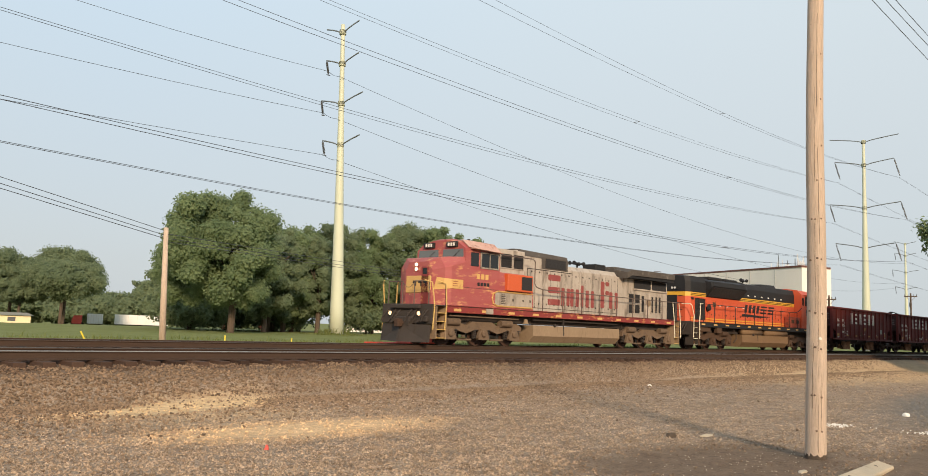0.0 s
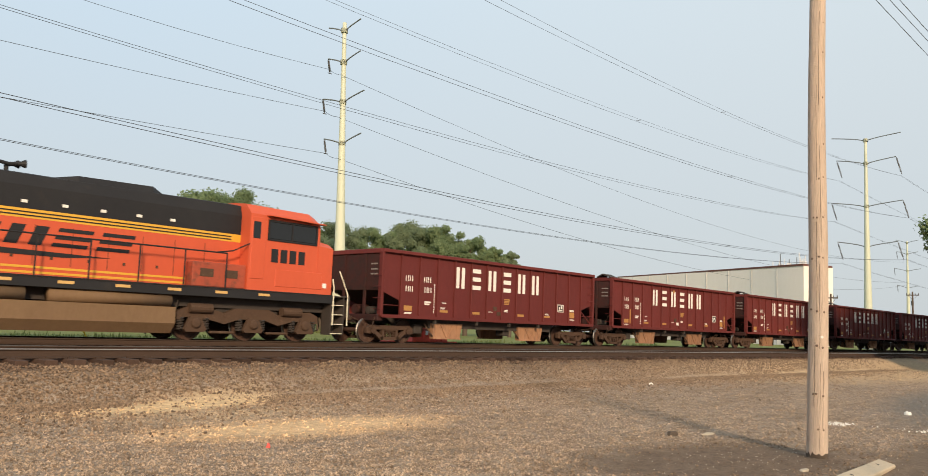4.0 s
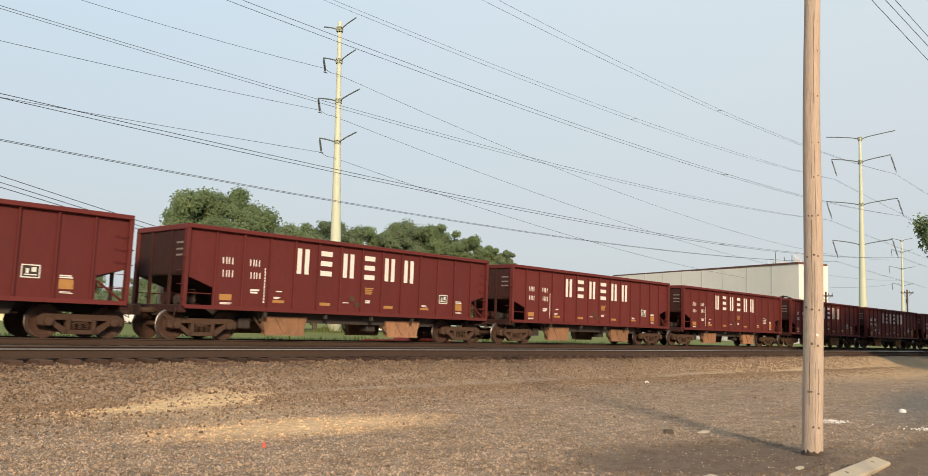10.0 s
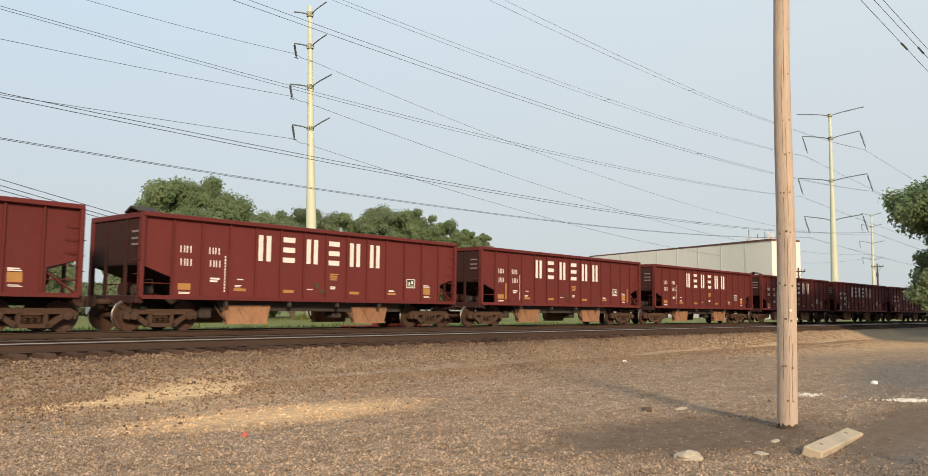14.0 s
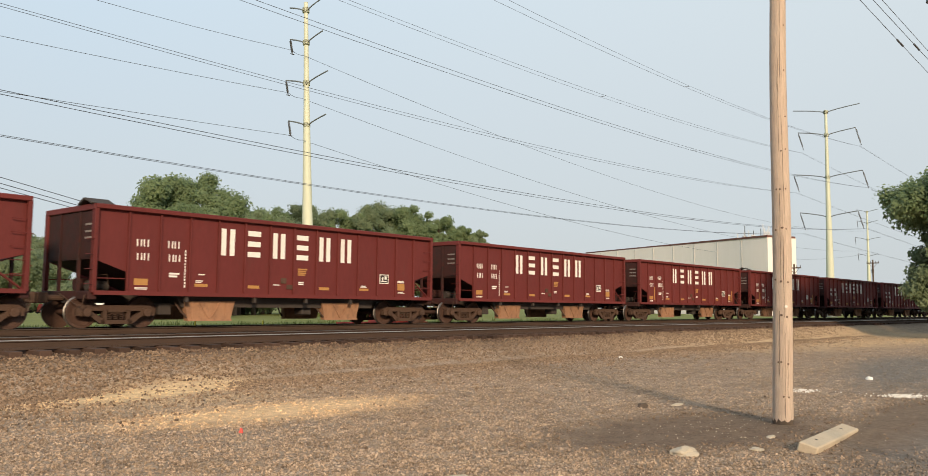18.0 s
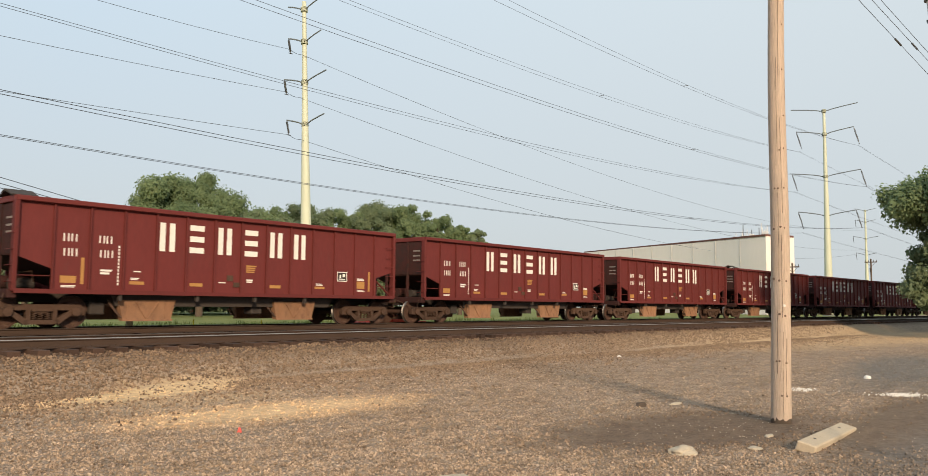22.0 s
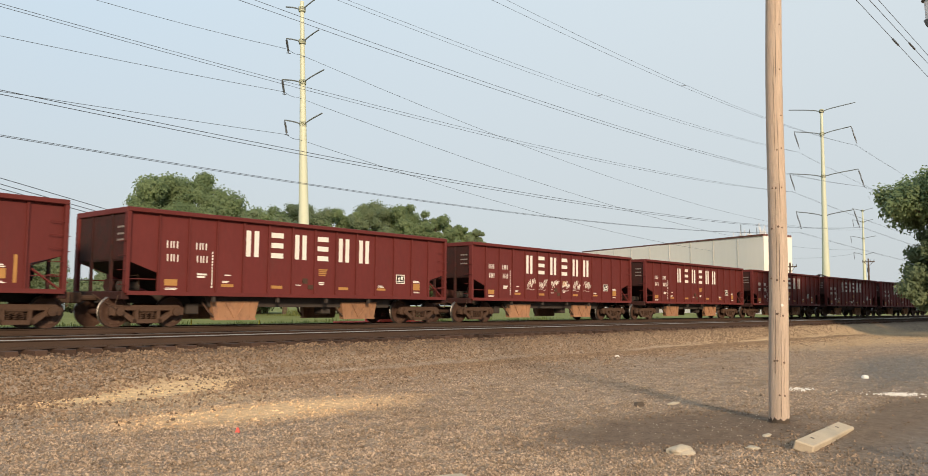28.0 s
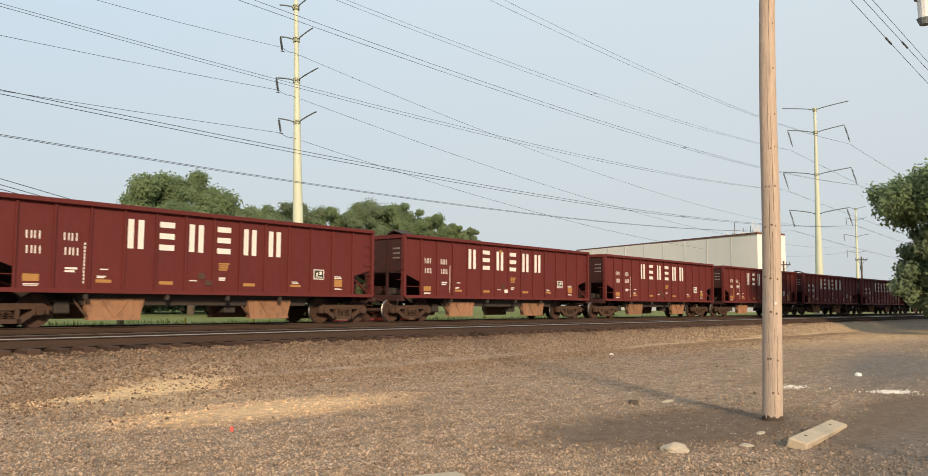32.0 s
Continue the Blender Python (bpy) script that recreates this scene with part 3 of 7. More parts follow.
def spring_mesh():
    bm = bmesh.new()
    for dx in (-0.18, 0, 0.18):
        pts = [(dx + 0.062 * math.cos(t * 0.9), 0.062 * math.sin(t * 0.9), 0.24 + 0.0085 * t) for t in range(0, 29)]
        tube(pts, 0.018, 4, bm)
    box(bm, -0.28, 0.28, -0.10, 0.10, 0.47, 0.54)
    return mesh_of("bolster_spring", bm, M_TRUCK)


def letter_blocks(parent, y, z0, z1, xs, w, material, slots, name="letter_block"):
    """Plain upright blocks for a painted brand word."""
    for x, cut in zip(xs, slots):
        bm = bmesh.new()
        h = z1 - z0
        for a, b, c, d in cut:
            box(bm, x + a * w, x + b * w, y - 0.004, y + 0.004, z0 + c * h, z0 + d * h)
        part(name, bm, material, parent)


UPRIGHTS = ((0, 0.36, 0, 1), (0.64, 1, 0, 1))
LAYERS = ((0, 1, 0, 0.2), (0, 1, 0.4, 0.6), (0, 1, 0.8, 1))
BLOCK_SLOTS = [UPRIGHTS, LAYERS, UPRIGHTS, LAYERS, UPRIGHTS, UPRIGHTS]


def bar_rows(parent, y, x0, x1, z0, z1, rows, material, name="stencil_line", broken=1):
    bm = bmesh.new()
    h = (z1 - z0) / rows
    rng = random.Random(int(abs(x0) * 100 + z0 * 37))
    for i in range(rows):
        n = broken
        w = (x1 - x0) / n
        for k in range(n):
            a = x0 + k * w
            box(bm, a + 0.06 * w, a + w * rng.uniform(0.72, 0.95), y - 0.0035, y + 0.0035, z0 + i * h + 0.15 * h, z0 + (i + 1) * h - 0.15 * h)
    return part(name, bm, material, parent)


def build_hopper(meshes, hatch=False, sticker=False, scrawl=False, stripes=True):
    car = thing("hopper_car", Matrix.Identity(4), LAST_LABEL, "railway car", "ballast hopper cars")
    t = 0.012
    rib_n = 14
    step = 2 * HALF / rib_n
    for sgn in (-1, 1):
        y = sgn * WIDE
        # side sheet with a sloping cut-out at both lower corners
        o = [(-HALF, TOP - 0.13), (-HALF, 1.95), (-HALF + 0.95, 1.62), (-HALF + 0.95, SILL + 0.06), (HALF - 0.85, SILL + 0.06), (HALF - 0.85, 1.74), (HALF, 1.98), (HALF, TOP - 0.13)]
        part("side_sheet", prism(bmesh.new(), o, y - sgn * 0.042, y - sgn * 0.030), M_RED, car)
        for i in range(rib_n + 1):
            x = -HALF + i * step
            part("side_rib", meshes["rib_end"] if i in (0, rib_n) else meshes["rib"], None, car).matrix_local = pose(x, y, 0)
        part("top_chord", meshes["chord"], None, car).matrix_local = pose(0, y, 0)
        part("side_sill", meshes["sill"], None, car).matrix_local = pose(0, y, 0)
        for x in (-4.0, -1.55, 0.55, 2.6):
            part("sill_hanger", boxed(x - 0.05, x + 0.05, y - 0.05, y + 0.05, 0.78, 0.96), M_DARK, car)
    for sgn in (-1, 1):
        x = sgn * HALF
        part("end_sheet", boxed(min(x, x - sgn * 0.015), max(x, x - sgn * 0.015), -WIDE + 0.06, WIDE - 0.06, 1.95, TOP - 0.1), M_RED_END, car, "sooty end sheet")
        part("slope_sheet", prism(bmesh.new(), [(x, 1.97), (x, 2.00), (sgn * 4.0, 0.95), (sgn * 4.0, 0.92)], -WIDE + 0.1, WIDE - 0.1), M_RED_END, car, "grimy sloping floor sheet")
        part("end_chord", boxed(x - 0.06, x + 0.06, -WIDE - 0.02, WIDE + 0.02, TOP - 0.17, TOP, bevel=0.015), M_RED, car)
        for yy in (-0.62, 0.62):
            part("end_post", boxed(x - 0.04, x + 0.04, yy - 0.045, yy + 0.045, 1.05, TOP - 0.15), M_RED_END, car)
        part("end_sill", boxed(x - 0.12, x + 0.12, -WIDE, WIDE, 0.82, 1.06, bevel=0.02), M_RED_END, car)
        part("end_platform", boxed(min(x, x - sgn * 1.4), max(x, x - sgn * 1.4), -WIDE + 0.05, WIDE - 0.05, 1.00, 1.04), M_DARK, car)
        for yy in (-WIDE + 0.1,):
            for k in range(4):
                bm = tube([(x + sgn * 0.04, yy - 0.2, 1.25 + 0.42 * k), (x + sgn * 0.10, yy - 0.2, 1.25 + 0.42 * k), (x + sgn * 0.10, yy + 0.2, 1.25 + 0.42 * k), (x + sgn * 0.04, yy + 0.2, 1.25 + 0.42 * k)], 0.012, 5)
                part("grab_iron", bm, M_RED_RIB, car)
        # brace inside the corner opening
        for yy in (-WIDE + 0.06, WIDE - 0.06):
            if sgn > 0:
                part("corner_brace", tube([(x - sgn * 0.05, yy, 1.06), (x - sgn * 0.8, yy, 1.60)], 0.035, 5), M_RED_RIB, car)
            part("corner_rail", tube([(x, yy, 1.42), (x - sgn * 0.93, yy, 1.42)], 0.016, 5), M_RED_RIB, car)
        bm = rod(bmesh.new(), (x + sgn * 0.08, 0, 0.86), (x + sgn * 0.62, 0, 0.86), 0.085)
        box(bm, min(x + sgn * 0.58, x + sgn * 0.88), max(x + sgn * 0.58, x + sgn * 0.88), -0.12, 0.12, 0.70, 1.02, bevel=0.03)
        part("coupler", bm, M_TRUCK, car)
        part("air_hose", tube([(x + sgn * 0.15, 0.35, 0.85), (x + sgn * 0.5, 0.38, 0.62), (x + sgn * 0.72, 0.2, 0.42), (x + sgn * 0.85, 0.05, 0.5)], 0.022, 6), M_DARK, car)
        part("uncoupling_lever", tube([(x + sgn * 0.16, -WIDE + 0.1, 0.95), (x + sgn * 0.22, -WIDE + 0.15, 0.62), (x + sgn * 0.25, -0.9, 0.72), (x + sgn * 0.3, -0.15, 0.98)], 0.014, 5), M_TRUCK, car)
    for k in range(5):
        z = 1.45 + 0.36 * k
        part("grab_iron", tube([(HALF - 0.42, -WIDE - 0.02, z), (HALF - 0.40, -WIDE - 0.10, z), (HALF - 0.06, -WIDE - 0.10, z), (HALF - 0.04, -WIDE - 0.02, z)], 0.011, 5), M_RED_RIB, car)
    # brake gear on the leading platform
    part("brake_wheel", lathe(bmesh.new(), [(0.24, -HALF - 0.16), (0.26, -HALF - 0.14), (0.24, -HALF - 0.12)], 16), M_DARK, car).matrix_local = pose(0, 0.9, 1.55, 0, 0, 90) @ pose(0, 0, 0)
    part("brake_cylinder", rod(bmesh.new(), (-HALF + 0.3, -0.5, 1.22), (-HALF + 0.9, -0.5, 1.22), 0.15, sides=14), M_DARK, car)
    part("air_tank", rod(bmesh.new(), (-HALF + 0.35, 0.35, 1.26), (-HALF + 1.25, 0.35, 1.26), 0.19, sides=14), M_RED_END, car)
    part("valve_pipe", tube([(-HALF + 0.2, -1.1, 1.05), (-HALF + 0.3, -1.1, 1.5), (-HALF + 0.7, -0.9, 1.55), (-HALF + 0.9, -0.6, 1.25)], 0.02, 5), M_TRUCK, car)
    part("centre_sill", boxed(-HALF - 0.1, HALF + 0.1, -0.18, 0.18, 0.72, 1.02), M_DARK, car)
    part("floor_hopper", prism(bmesh.new(), [(-4.1, 1.0), (-3.9, 0.62), (4.0, 0.62), (4.2, 1.0)], -1.15, 1.15), M_DARK, car)
    for x0 in (-3.85, 1.55):
        for sgn in (-1, 1):
            bm = bmesh.new()
            o = [(x0, 0.80), (x0 + 0.12, 0.20), (x0 + 1.62, 0.20), (x0 + 1.78, 0.82)]
            prism(bm, o, sgn * 1.02, sgn * 1.24)
            for k in (0.22, 1.42):
                box(bm, x0 + k, x0 + k + 0.035, sgn * 1.245 - 0.01, sgn * 1.245 + 0.01, 0.24, 0.76)
            for a, b in ((0.50, 0.84), (1.22, 0.88)):
                rod(bm, (x0 + a, sgn * 1.25, 0.76), (x0 + b, sgn * 1.25, 0.26), 0.03, sides=5)
            box(bm, x0 + 0.1, x0 + 1.66, sgn * 1.25 - 0.02, sgn * 1.25 + 0.02, 0.19, 0.25)
            part("discharge_chute", bm, M_CHUTE, car, "rust-dusted discharge chute")
            part("chute_door_arm", tube([(x0 - 0.25, sgn * 1.05, 0.78), (x0 - 0.05, sgn * 1.18, 0.45), (x0 + 0.1, sgn * 1.2, 0.30)], 0.035, 5), M_TRUCK, car)
        part("gear_box", boxed(x0 - 0.72, x0 - 0.30, -1.0, -0.55, 0.38, 0.74, bevel=0.03), M_DARK, car)
    part("operating_shaft", rod(bmesh.new(), (-4.3, -0.9, 0.66), (4.3, -0.9, 0.66), 0.035), M_TRUCK, car)
    part("train_line", tube([(-HALF, 0.6, 0.80), (0, 0.75, 0.75), (HALF, 0.6, 0.80)], 0.025, 5), M_DARK, car)
    for x in (-5.905, 5.905):
        freight_truck(car, x, meshes["wheelset"], meshes["side_frame"], meshes["spring"], meshes["bolster"], meshes["cap"])
    # painted marks on the side that faces the yard
    for sgn in (-1,):
        y = sgn * (WIDE - 0.026)
        letter_blocks(car, y, 2.262, 3.117, [-2.83 + 0.99 * k for k in range(6)], 0.49, M_WHITE, BLOCK_SLOTS)
        for x0, z0 in ((-5.62, 2.38), (-4.64, 2.38), (-5.60, 1.98), (-4.60, 1.98)):
            for dx in (0, 0.21):
                bm = bmesh.new()
                box(bm, x0 + dx, x0 + dx + 0.035, y - 0.004, y + 0.004, z0, z0 + 0.21)
                box(bm, x0 + dx + 0.12, x0 + dx + 0.155, y - 0.004, y + 0.004, z0, z0 + 0.21)
                part("number_bar", bm, M_WHITE, car)
        bar_rows(car, y, -4.60, -4.22, 1.50, 1.66, 2, M_WHITE)
        bar_rows(car, y, -3.62, -3.34, 1.60, 1.65, 1, M_WHITE)
        bar_rows(car, y, -0.82, -0.48, 1.36, 1.40, 1, M_WHITE)
        bar_rows(car, y, -5.66, -5.22, 1.12, 1.19, 2, M_WHITE)
        bar_rows(car, y, -4.08, -4.03, 1.20, 2.36, 12, M_WHITE, "code_line")
        part("yellow_panel", boxed(-5.66, -5.24, y - 0.003, y + 0.003, 1.25, 1.44), M_YELLOW, car)
        for x0, x1, z0, z1 in ((-3.72, -3.27, 1.25, 1.34), (-1.80, -1.36, 1.24, 1.34), (1.15, 1.60, 1.25, 1.35), (3.06, 3.50, 1.27, 1.35), (5.04, 5.42, 1.32, 1.58)):
            part("yellow_panel", boxed(x0, x1, y - 0.003, y + 0.003, z0, z1), M_YELLOW, car)
        bar_rows(car, y, 0.19, 0.63, 1.72, 1.98, 4, M_YELLOW, "warning_line")
        bar_rows(car, y, 0.22, 0.52, 1.40, 1.52, 2, M_WHITE)
        bar_rows(car, y, 3.10, 3.44, 1.38, 1.46, 2, M_WHITE)
        bar_rows(car, y, 5.02, 5.46, 1.60, 1.70, 2, M_WHITE)
        bar_rows(car, y, 5.05, 5.45, 1.20, 1.26, 2, M_WHITE)
        bar_rows(car, y, -3.70, -3.40, 1.37, 1.45, 2, M_WHITE)
        if stripes:
            part("yellow_stripe", boxed(-5.12, -5.03, y - 0.003, y + 0.003, 1.22, 1.95), M_YELLOW, car)
            part("yellow_stripe", boxed(5.60, 5.69, y - 0.003, y + 0.003, 1.22, 1.95), M_YELLOW, car)
        bm = bmesh.new()
        for a, b, c, d in ((4.08, 4.55, 1.56, 1.59), (4.08, 4.55, 1.88, 1.91), (4.08, 4.11, 1.59, 1.88), (4.52, 4.55, 1.59, 1.88), (4.16, 4.47, 1.63, 1.66), (4.2, 4.27, 1.68, 1.8), (4.34, 4.45, 1.72, 1.84)):
            box(bm, a, b, y - 0.005, y + 0.005, c, d)
        part("record_frame", bm, M_WHITE, car, "white-framed test stencil")
        part("record_panel", boxed(4.08, 4.55, y - 0.002, y + 0.002, 1.56, 1.91), M_DARK, car, "black test panel")
        part("routing_box", boxed(-0.50, -0.28, y - 0.02, y + 0.02, 1.44, 1.62), M_TRUCK, car)
        part("tag_box", boxed(-0.26, 0.0, y - 0.02, y + 0.02, 1.25, 1.40), M_WHITE if sticker else M_TRUCK, car)
        if sticker:
            part("orange_sticker", lathe(bmesh.new(), [(0.09, y - 0.008), (0.09, y + 0.008)], 14), M_YELLOW, car).matrix_local = pose(-0.55, 0, 3.12)
        if scrawl:
            rng = random.Random(8)
            for k in range(6):
                for j in range(5):
                    x, z = -2.75 + 0.98 * k + 0.12 * j, 1.78 + rng.uniform(-0.12, 0.14)
                    pts = [(x + 0.05 * i * rng.uniform(0.5, 1.1), y - 0.002, z + (0.13 if i % 2 else -0.13) * rng.uniform(0.4, 1.2)) for i in range(6)]
                    part("paint_scrawl", tube(pts, 0.010, 4), M_WHITE, car, "white spray-paint scrawl")
                pts = [(-2.8 + 0.98 * k + 0.12 * i, y - 0.002, 1.52 + 0.03 * math.sin(i * 1.3)) for i in range(6)]
                part("paint_scrawl", tube(pts, 0.008, 4), M_WHITE, car, "white spray-paint scrawl")
    for k, z in enumerate((2.90, 2.70, 2.52)):
        bar_rows(car, 0, -0.2, 0.2, 0, 0.08, 1, M_STENCIL, "end_stencil", 4).matrix_local = pose(-HALF - 0.004, -1.12, z, 0, 0, 90)
    if hatch:
        bm = bmesh.new()
        prism(bm, [(-0.40, 0.0), (-0.42, 0.03), (0.02, 0.20), (0.10, 0.20), (0.42, 0.05), (0.42, 0.0), (0.34, 0.03), (0.06, 0.15), (-0.34, 0.03), (-0.34, 0.0)], -0.34, 0.34)
        h = part("end_hatch", bm, M_DARK, car, "dark peaked cover on the end chord")
        h.matrix_local = pose(-HALF + 0.20, -1.12, TOP - 0.01, 0, 0, 90)
    return car


def hopper_meshes():
    d = {}
    d["rib"] = mesh_of("side_rib", boxed(-0.026, 0.026, -0.045, 0.045, SILL + 0.02, TOP - 0.13, bevel=0.01), M_RED_RIB)
    d["rib_end"] = mesh_of("corner_post", boxed(-0.06, 0.06, -0.10, 0.10, SILL, TOP - 0.12, bevel=0.012), M_RED_RIB)
    d["chord"] = mesh_of("top_chord", section(bmesh.new(), [(-0.09, TOP - 0.14), (-0.12, TOP - 0.12), (-0.125, TOP - 0.02), (-0.10, TOP), (0.10, TOP), (0.125, TOP - 0.02), (0.12, TOP - 0.12), (0.09, TOP - 0.14)], -HALF - 0.04, HALF + 0.04), M_RED)
    d["sill"] = mesh_of("side_sill", section(bmesh.new(), [(-0.11, SILL - 0.05), (-0.11, SILL + 0.07), (0.11, SILL + 0.07), (0.11, SILL - 0.05)], -HALF, HALF), M_RED)
    d["wheelset"] = wheelset_mesh(0.457, "wheelset")
    d["side_frame"] = side_frame_mesh()
    d["spring"] = spring_mesh()
    d["bolster"] = mesh_of("bolster", boxed(-0.2, 0.2, -1.08, 1.08, 0.40, 0.66, bevel=0.04), M_TRUCK)
    d["cap"] = mesh_of("bearing_cap", lathe(bmesh.new(), [(0.11, 0.05), (0.13, 0.0), (0.12, -0.07), (0.05, -0.08)], 14), M_TRUCK)
    return d


# ---- power line structures ----
def curved_arm(bm, z, reach, rise, axis):
    pts = []
    for i in range(7):
        u = i / 6
        pts.append(Vector((0, 0, z)) + Vector(axis) * (0.25 + (reach - 0.25) * u) + Vector((0, 0, rise * (u ** 0.7))))
    tube(pts, 0.06, 6, bm)
    return pts[-1]


def build_tower(m, height, base_r, levels, reach, hang, both, label):
    """A tapered steel pole with three pairs of arms and a pair of short ground-wire arms."""
    tw = thing("transmission_tower", m, label, "power pole", "transmission towers")
    bm = bmesh.new()
    n = 12
    lathe(bm, [(0.18 + (base_r - 0.18) * (1 - i / n) ** 1.55, height * i / n) for i in range(n + 1)] + [(0.02, height + 0.05)], 14, "z")
    smooth(part("shaft", bm, M_STEELPOLE, tw))
    part("base_plate", lathe(bmesh.new(), [(base_r * 1.35, 0.0), (base_r * 1.35, 0.08), (base_r, 0.1)], 16, "z"), M_ARM, tw)
    ends = []
    for k, z in enumerate(levels):
        for sgn in (-1, 1):
            bm = bmesh.new()
            tip = curved_arm(bm, z, reach[k], 0.55 if sgn < 0 else 0.75, (0.0, sgn, 0))
            part("arm", bm, M_ARM, tw)
            part("collar", lathe(bmesh.new(), [(0.30, z - 0.2), (0.30, z + 0.2)], 12, "z"), M_STEELPOLE, tw)
            if k and (both or sgn > 0):
                bm = bmesh.new()
                q = tip + Vector((0.15, -0.26 * hang if both else -0.08 * hang, -hang))
                prof = []
                m = 12
                for i in range(m):
                    a, b = tip.lerp(q, 0.12 + 0.8 * i / m), tip.lerp(q, 0.12 + 0.8 * (i + 0.5) / m)
                    rod(bm, a, b, 0.10, 0.10, 8)
                rod(bm, tip, q, 0.035)
                rod(bm, q - Vector((0.2, 0, 0.03)), q + Vector((0.2, 0, -0.03)), 0.04)
                part("insulator", bm, M_INSUL, tw)
                ends.append((k, sgn, q))
    return tw


def wire_thing(name, spans, r, label, group):
    w = thing(name, Matrix.Identity(4), label, "power line", group)
    for pts in spans:
        part("strand", tube(pts, r, 4), M_WIRE, w)
    return w


def hung(a, b, sag, n=36):
    """Points of a wire from a to b with its sag in mid-span."""
    a, b = Vector(a), Vector(b)
    return [a.lerp(b, i / n) - Vector((0, 0, 4 * sag * (i / n) * (1 - i / n))) for i in range(n + 1)]


# each twin phase: y and z at the double-armed tower, y before the camera, then z there and sag for both strands
PHASES = [
    (25.13, 21.96, 28.0, (25.7, 5.9), (27.4, 6.18)), (32.53, 21.94, 36.0, (25.04, 5.17), (23.96, 4.45)), (24.38, 16.46, 28.0, (18.6, 4.93), (18.8, 4.80)),
    (33.28, 16.50, 36.0, (17.9, 4.57), (17.3, 4.13)), (24.68, 11.19, 28.0, (12.6, 4.89), (12.55, 4.73)), (32.42, 10.89, 36.0, (12.27, 4.33), (12.2, 4.24)),
]
# each single wire: its hold on the short-armed pole, the far end and sag on both sides
SINGLES = [
    ((43.37, 54.44, 22.62), (56.4, 55.6, 11.32), (42.82, 52.18, 21.58), (21.02, 4.32)),
    ((43.21, 54.56, 18.86), (56.6, 25.1, 4.36), (42.71, 52.27, 17.93), (15.95, 3.88)),
    ((43.41, 54.40, 15.16), (56.4, 13.75, 2.0), (42.86, 52.15, 14.38), (15.28, 4.86)),
]


def build_power_lines():
    build_tower(pose(112.4, 29.15, FIELD), 27.5, 0.62, (27.25, 24.15, 18.45, 13.2), (4.2, 3.6, 4.3, 3.6), 2.25, True, "tall pale steel transmission tower with curved arms on both sides")
    build_tower(pose(43.85, 52.01, FIELD, -1.18, -1.41, 0), 26.6, 0.62, (25.9, 23.1, 19.6, 16.0), (2.1, 2.1, 2.7, 2.4), 1.25, False, "tall cream steel transmission pole with short arms and single insulators")
    build_tower(pose(224.7, 49.0, FIELD), 26.4, 0.62, (26.1, 23.2, 18.95, 14.7), (2.5, 2.4, 3.0, 2.4), 1.7, False, "distant pale steel transmission pole beyond the train")
    # six twin-conductor phases along the tracks, lowest ahead of the camera
    for k, (ay, az, by, *strands) in enumerate(PHASES):
        spans = []
        for n, (bz, sag) in enumerate(strands):
            spans.append(hung((112.5, ay, az), (-76, by, bz), sag))
            spans.append([(112.5 + 8 * i, ay - 0.25 * i, az + 0.1 * n - 0.022 * 8 * i + 0.000108 * (8 * i) ** 2) for i in range(0, 21)])
        w = wire_thing("power_line", spans, 0.0125, "twin grey conductors sagging above the railway", "transmission conductors")
        if k in (0, 1, 2, 4):
            low, high = spans[0][10], spans[2][10]
            part("spacer", tube([low - Vector((0.45, 0, 0)), high + Vector((0.45, 0, 0))], 0.022, 5), M_INSUL, w)
    # single conductors of the second line, through the short-armed pole, with a jumper past its insulator
    for hold, (ly, lz, lsag), start, (rz, rsag) in SINGLES:
        wire_thing("power_line", [hung(hold, (-130, ly, lz), lsag), hung(hold, start, 0.12, 6), hung(start, (224.7, 49.0, rz), rsag)], 0.018, "single grey conductor between transmission poles", "single conductors")
    # the low service wires overhead at the yard's edge
    for z, slant, splice in ((6.79, 0.025, 20.1), (7.04, 0.032, 21.5), (7.25, 0.033, None)):
        w = wire_thing("service_wire", [[(-30 + 3 * i, 3.78 - slant * (3 * i - 41.95), z) for i in range(0, 30)]], 0.0065, "thin dark service wire strung along the wooden pole line", "service wires")
        if splice:
            y = 3.78 - slant * (splice - 11.95)
            part("splice", rod(bmesh.new(), (splice - 0.28, y + slant * 0.28, z), (splice + 0.28, y - slant * 0.28, z), 0.022), M_INSUL, w)


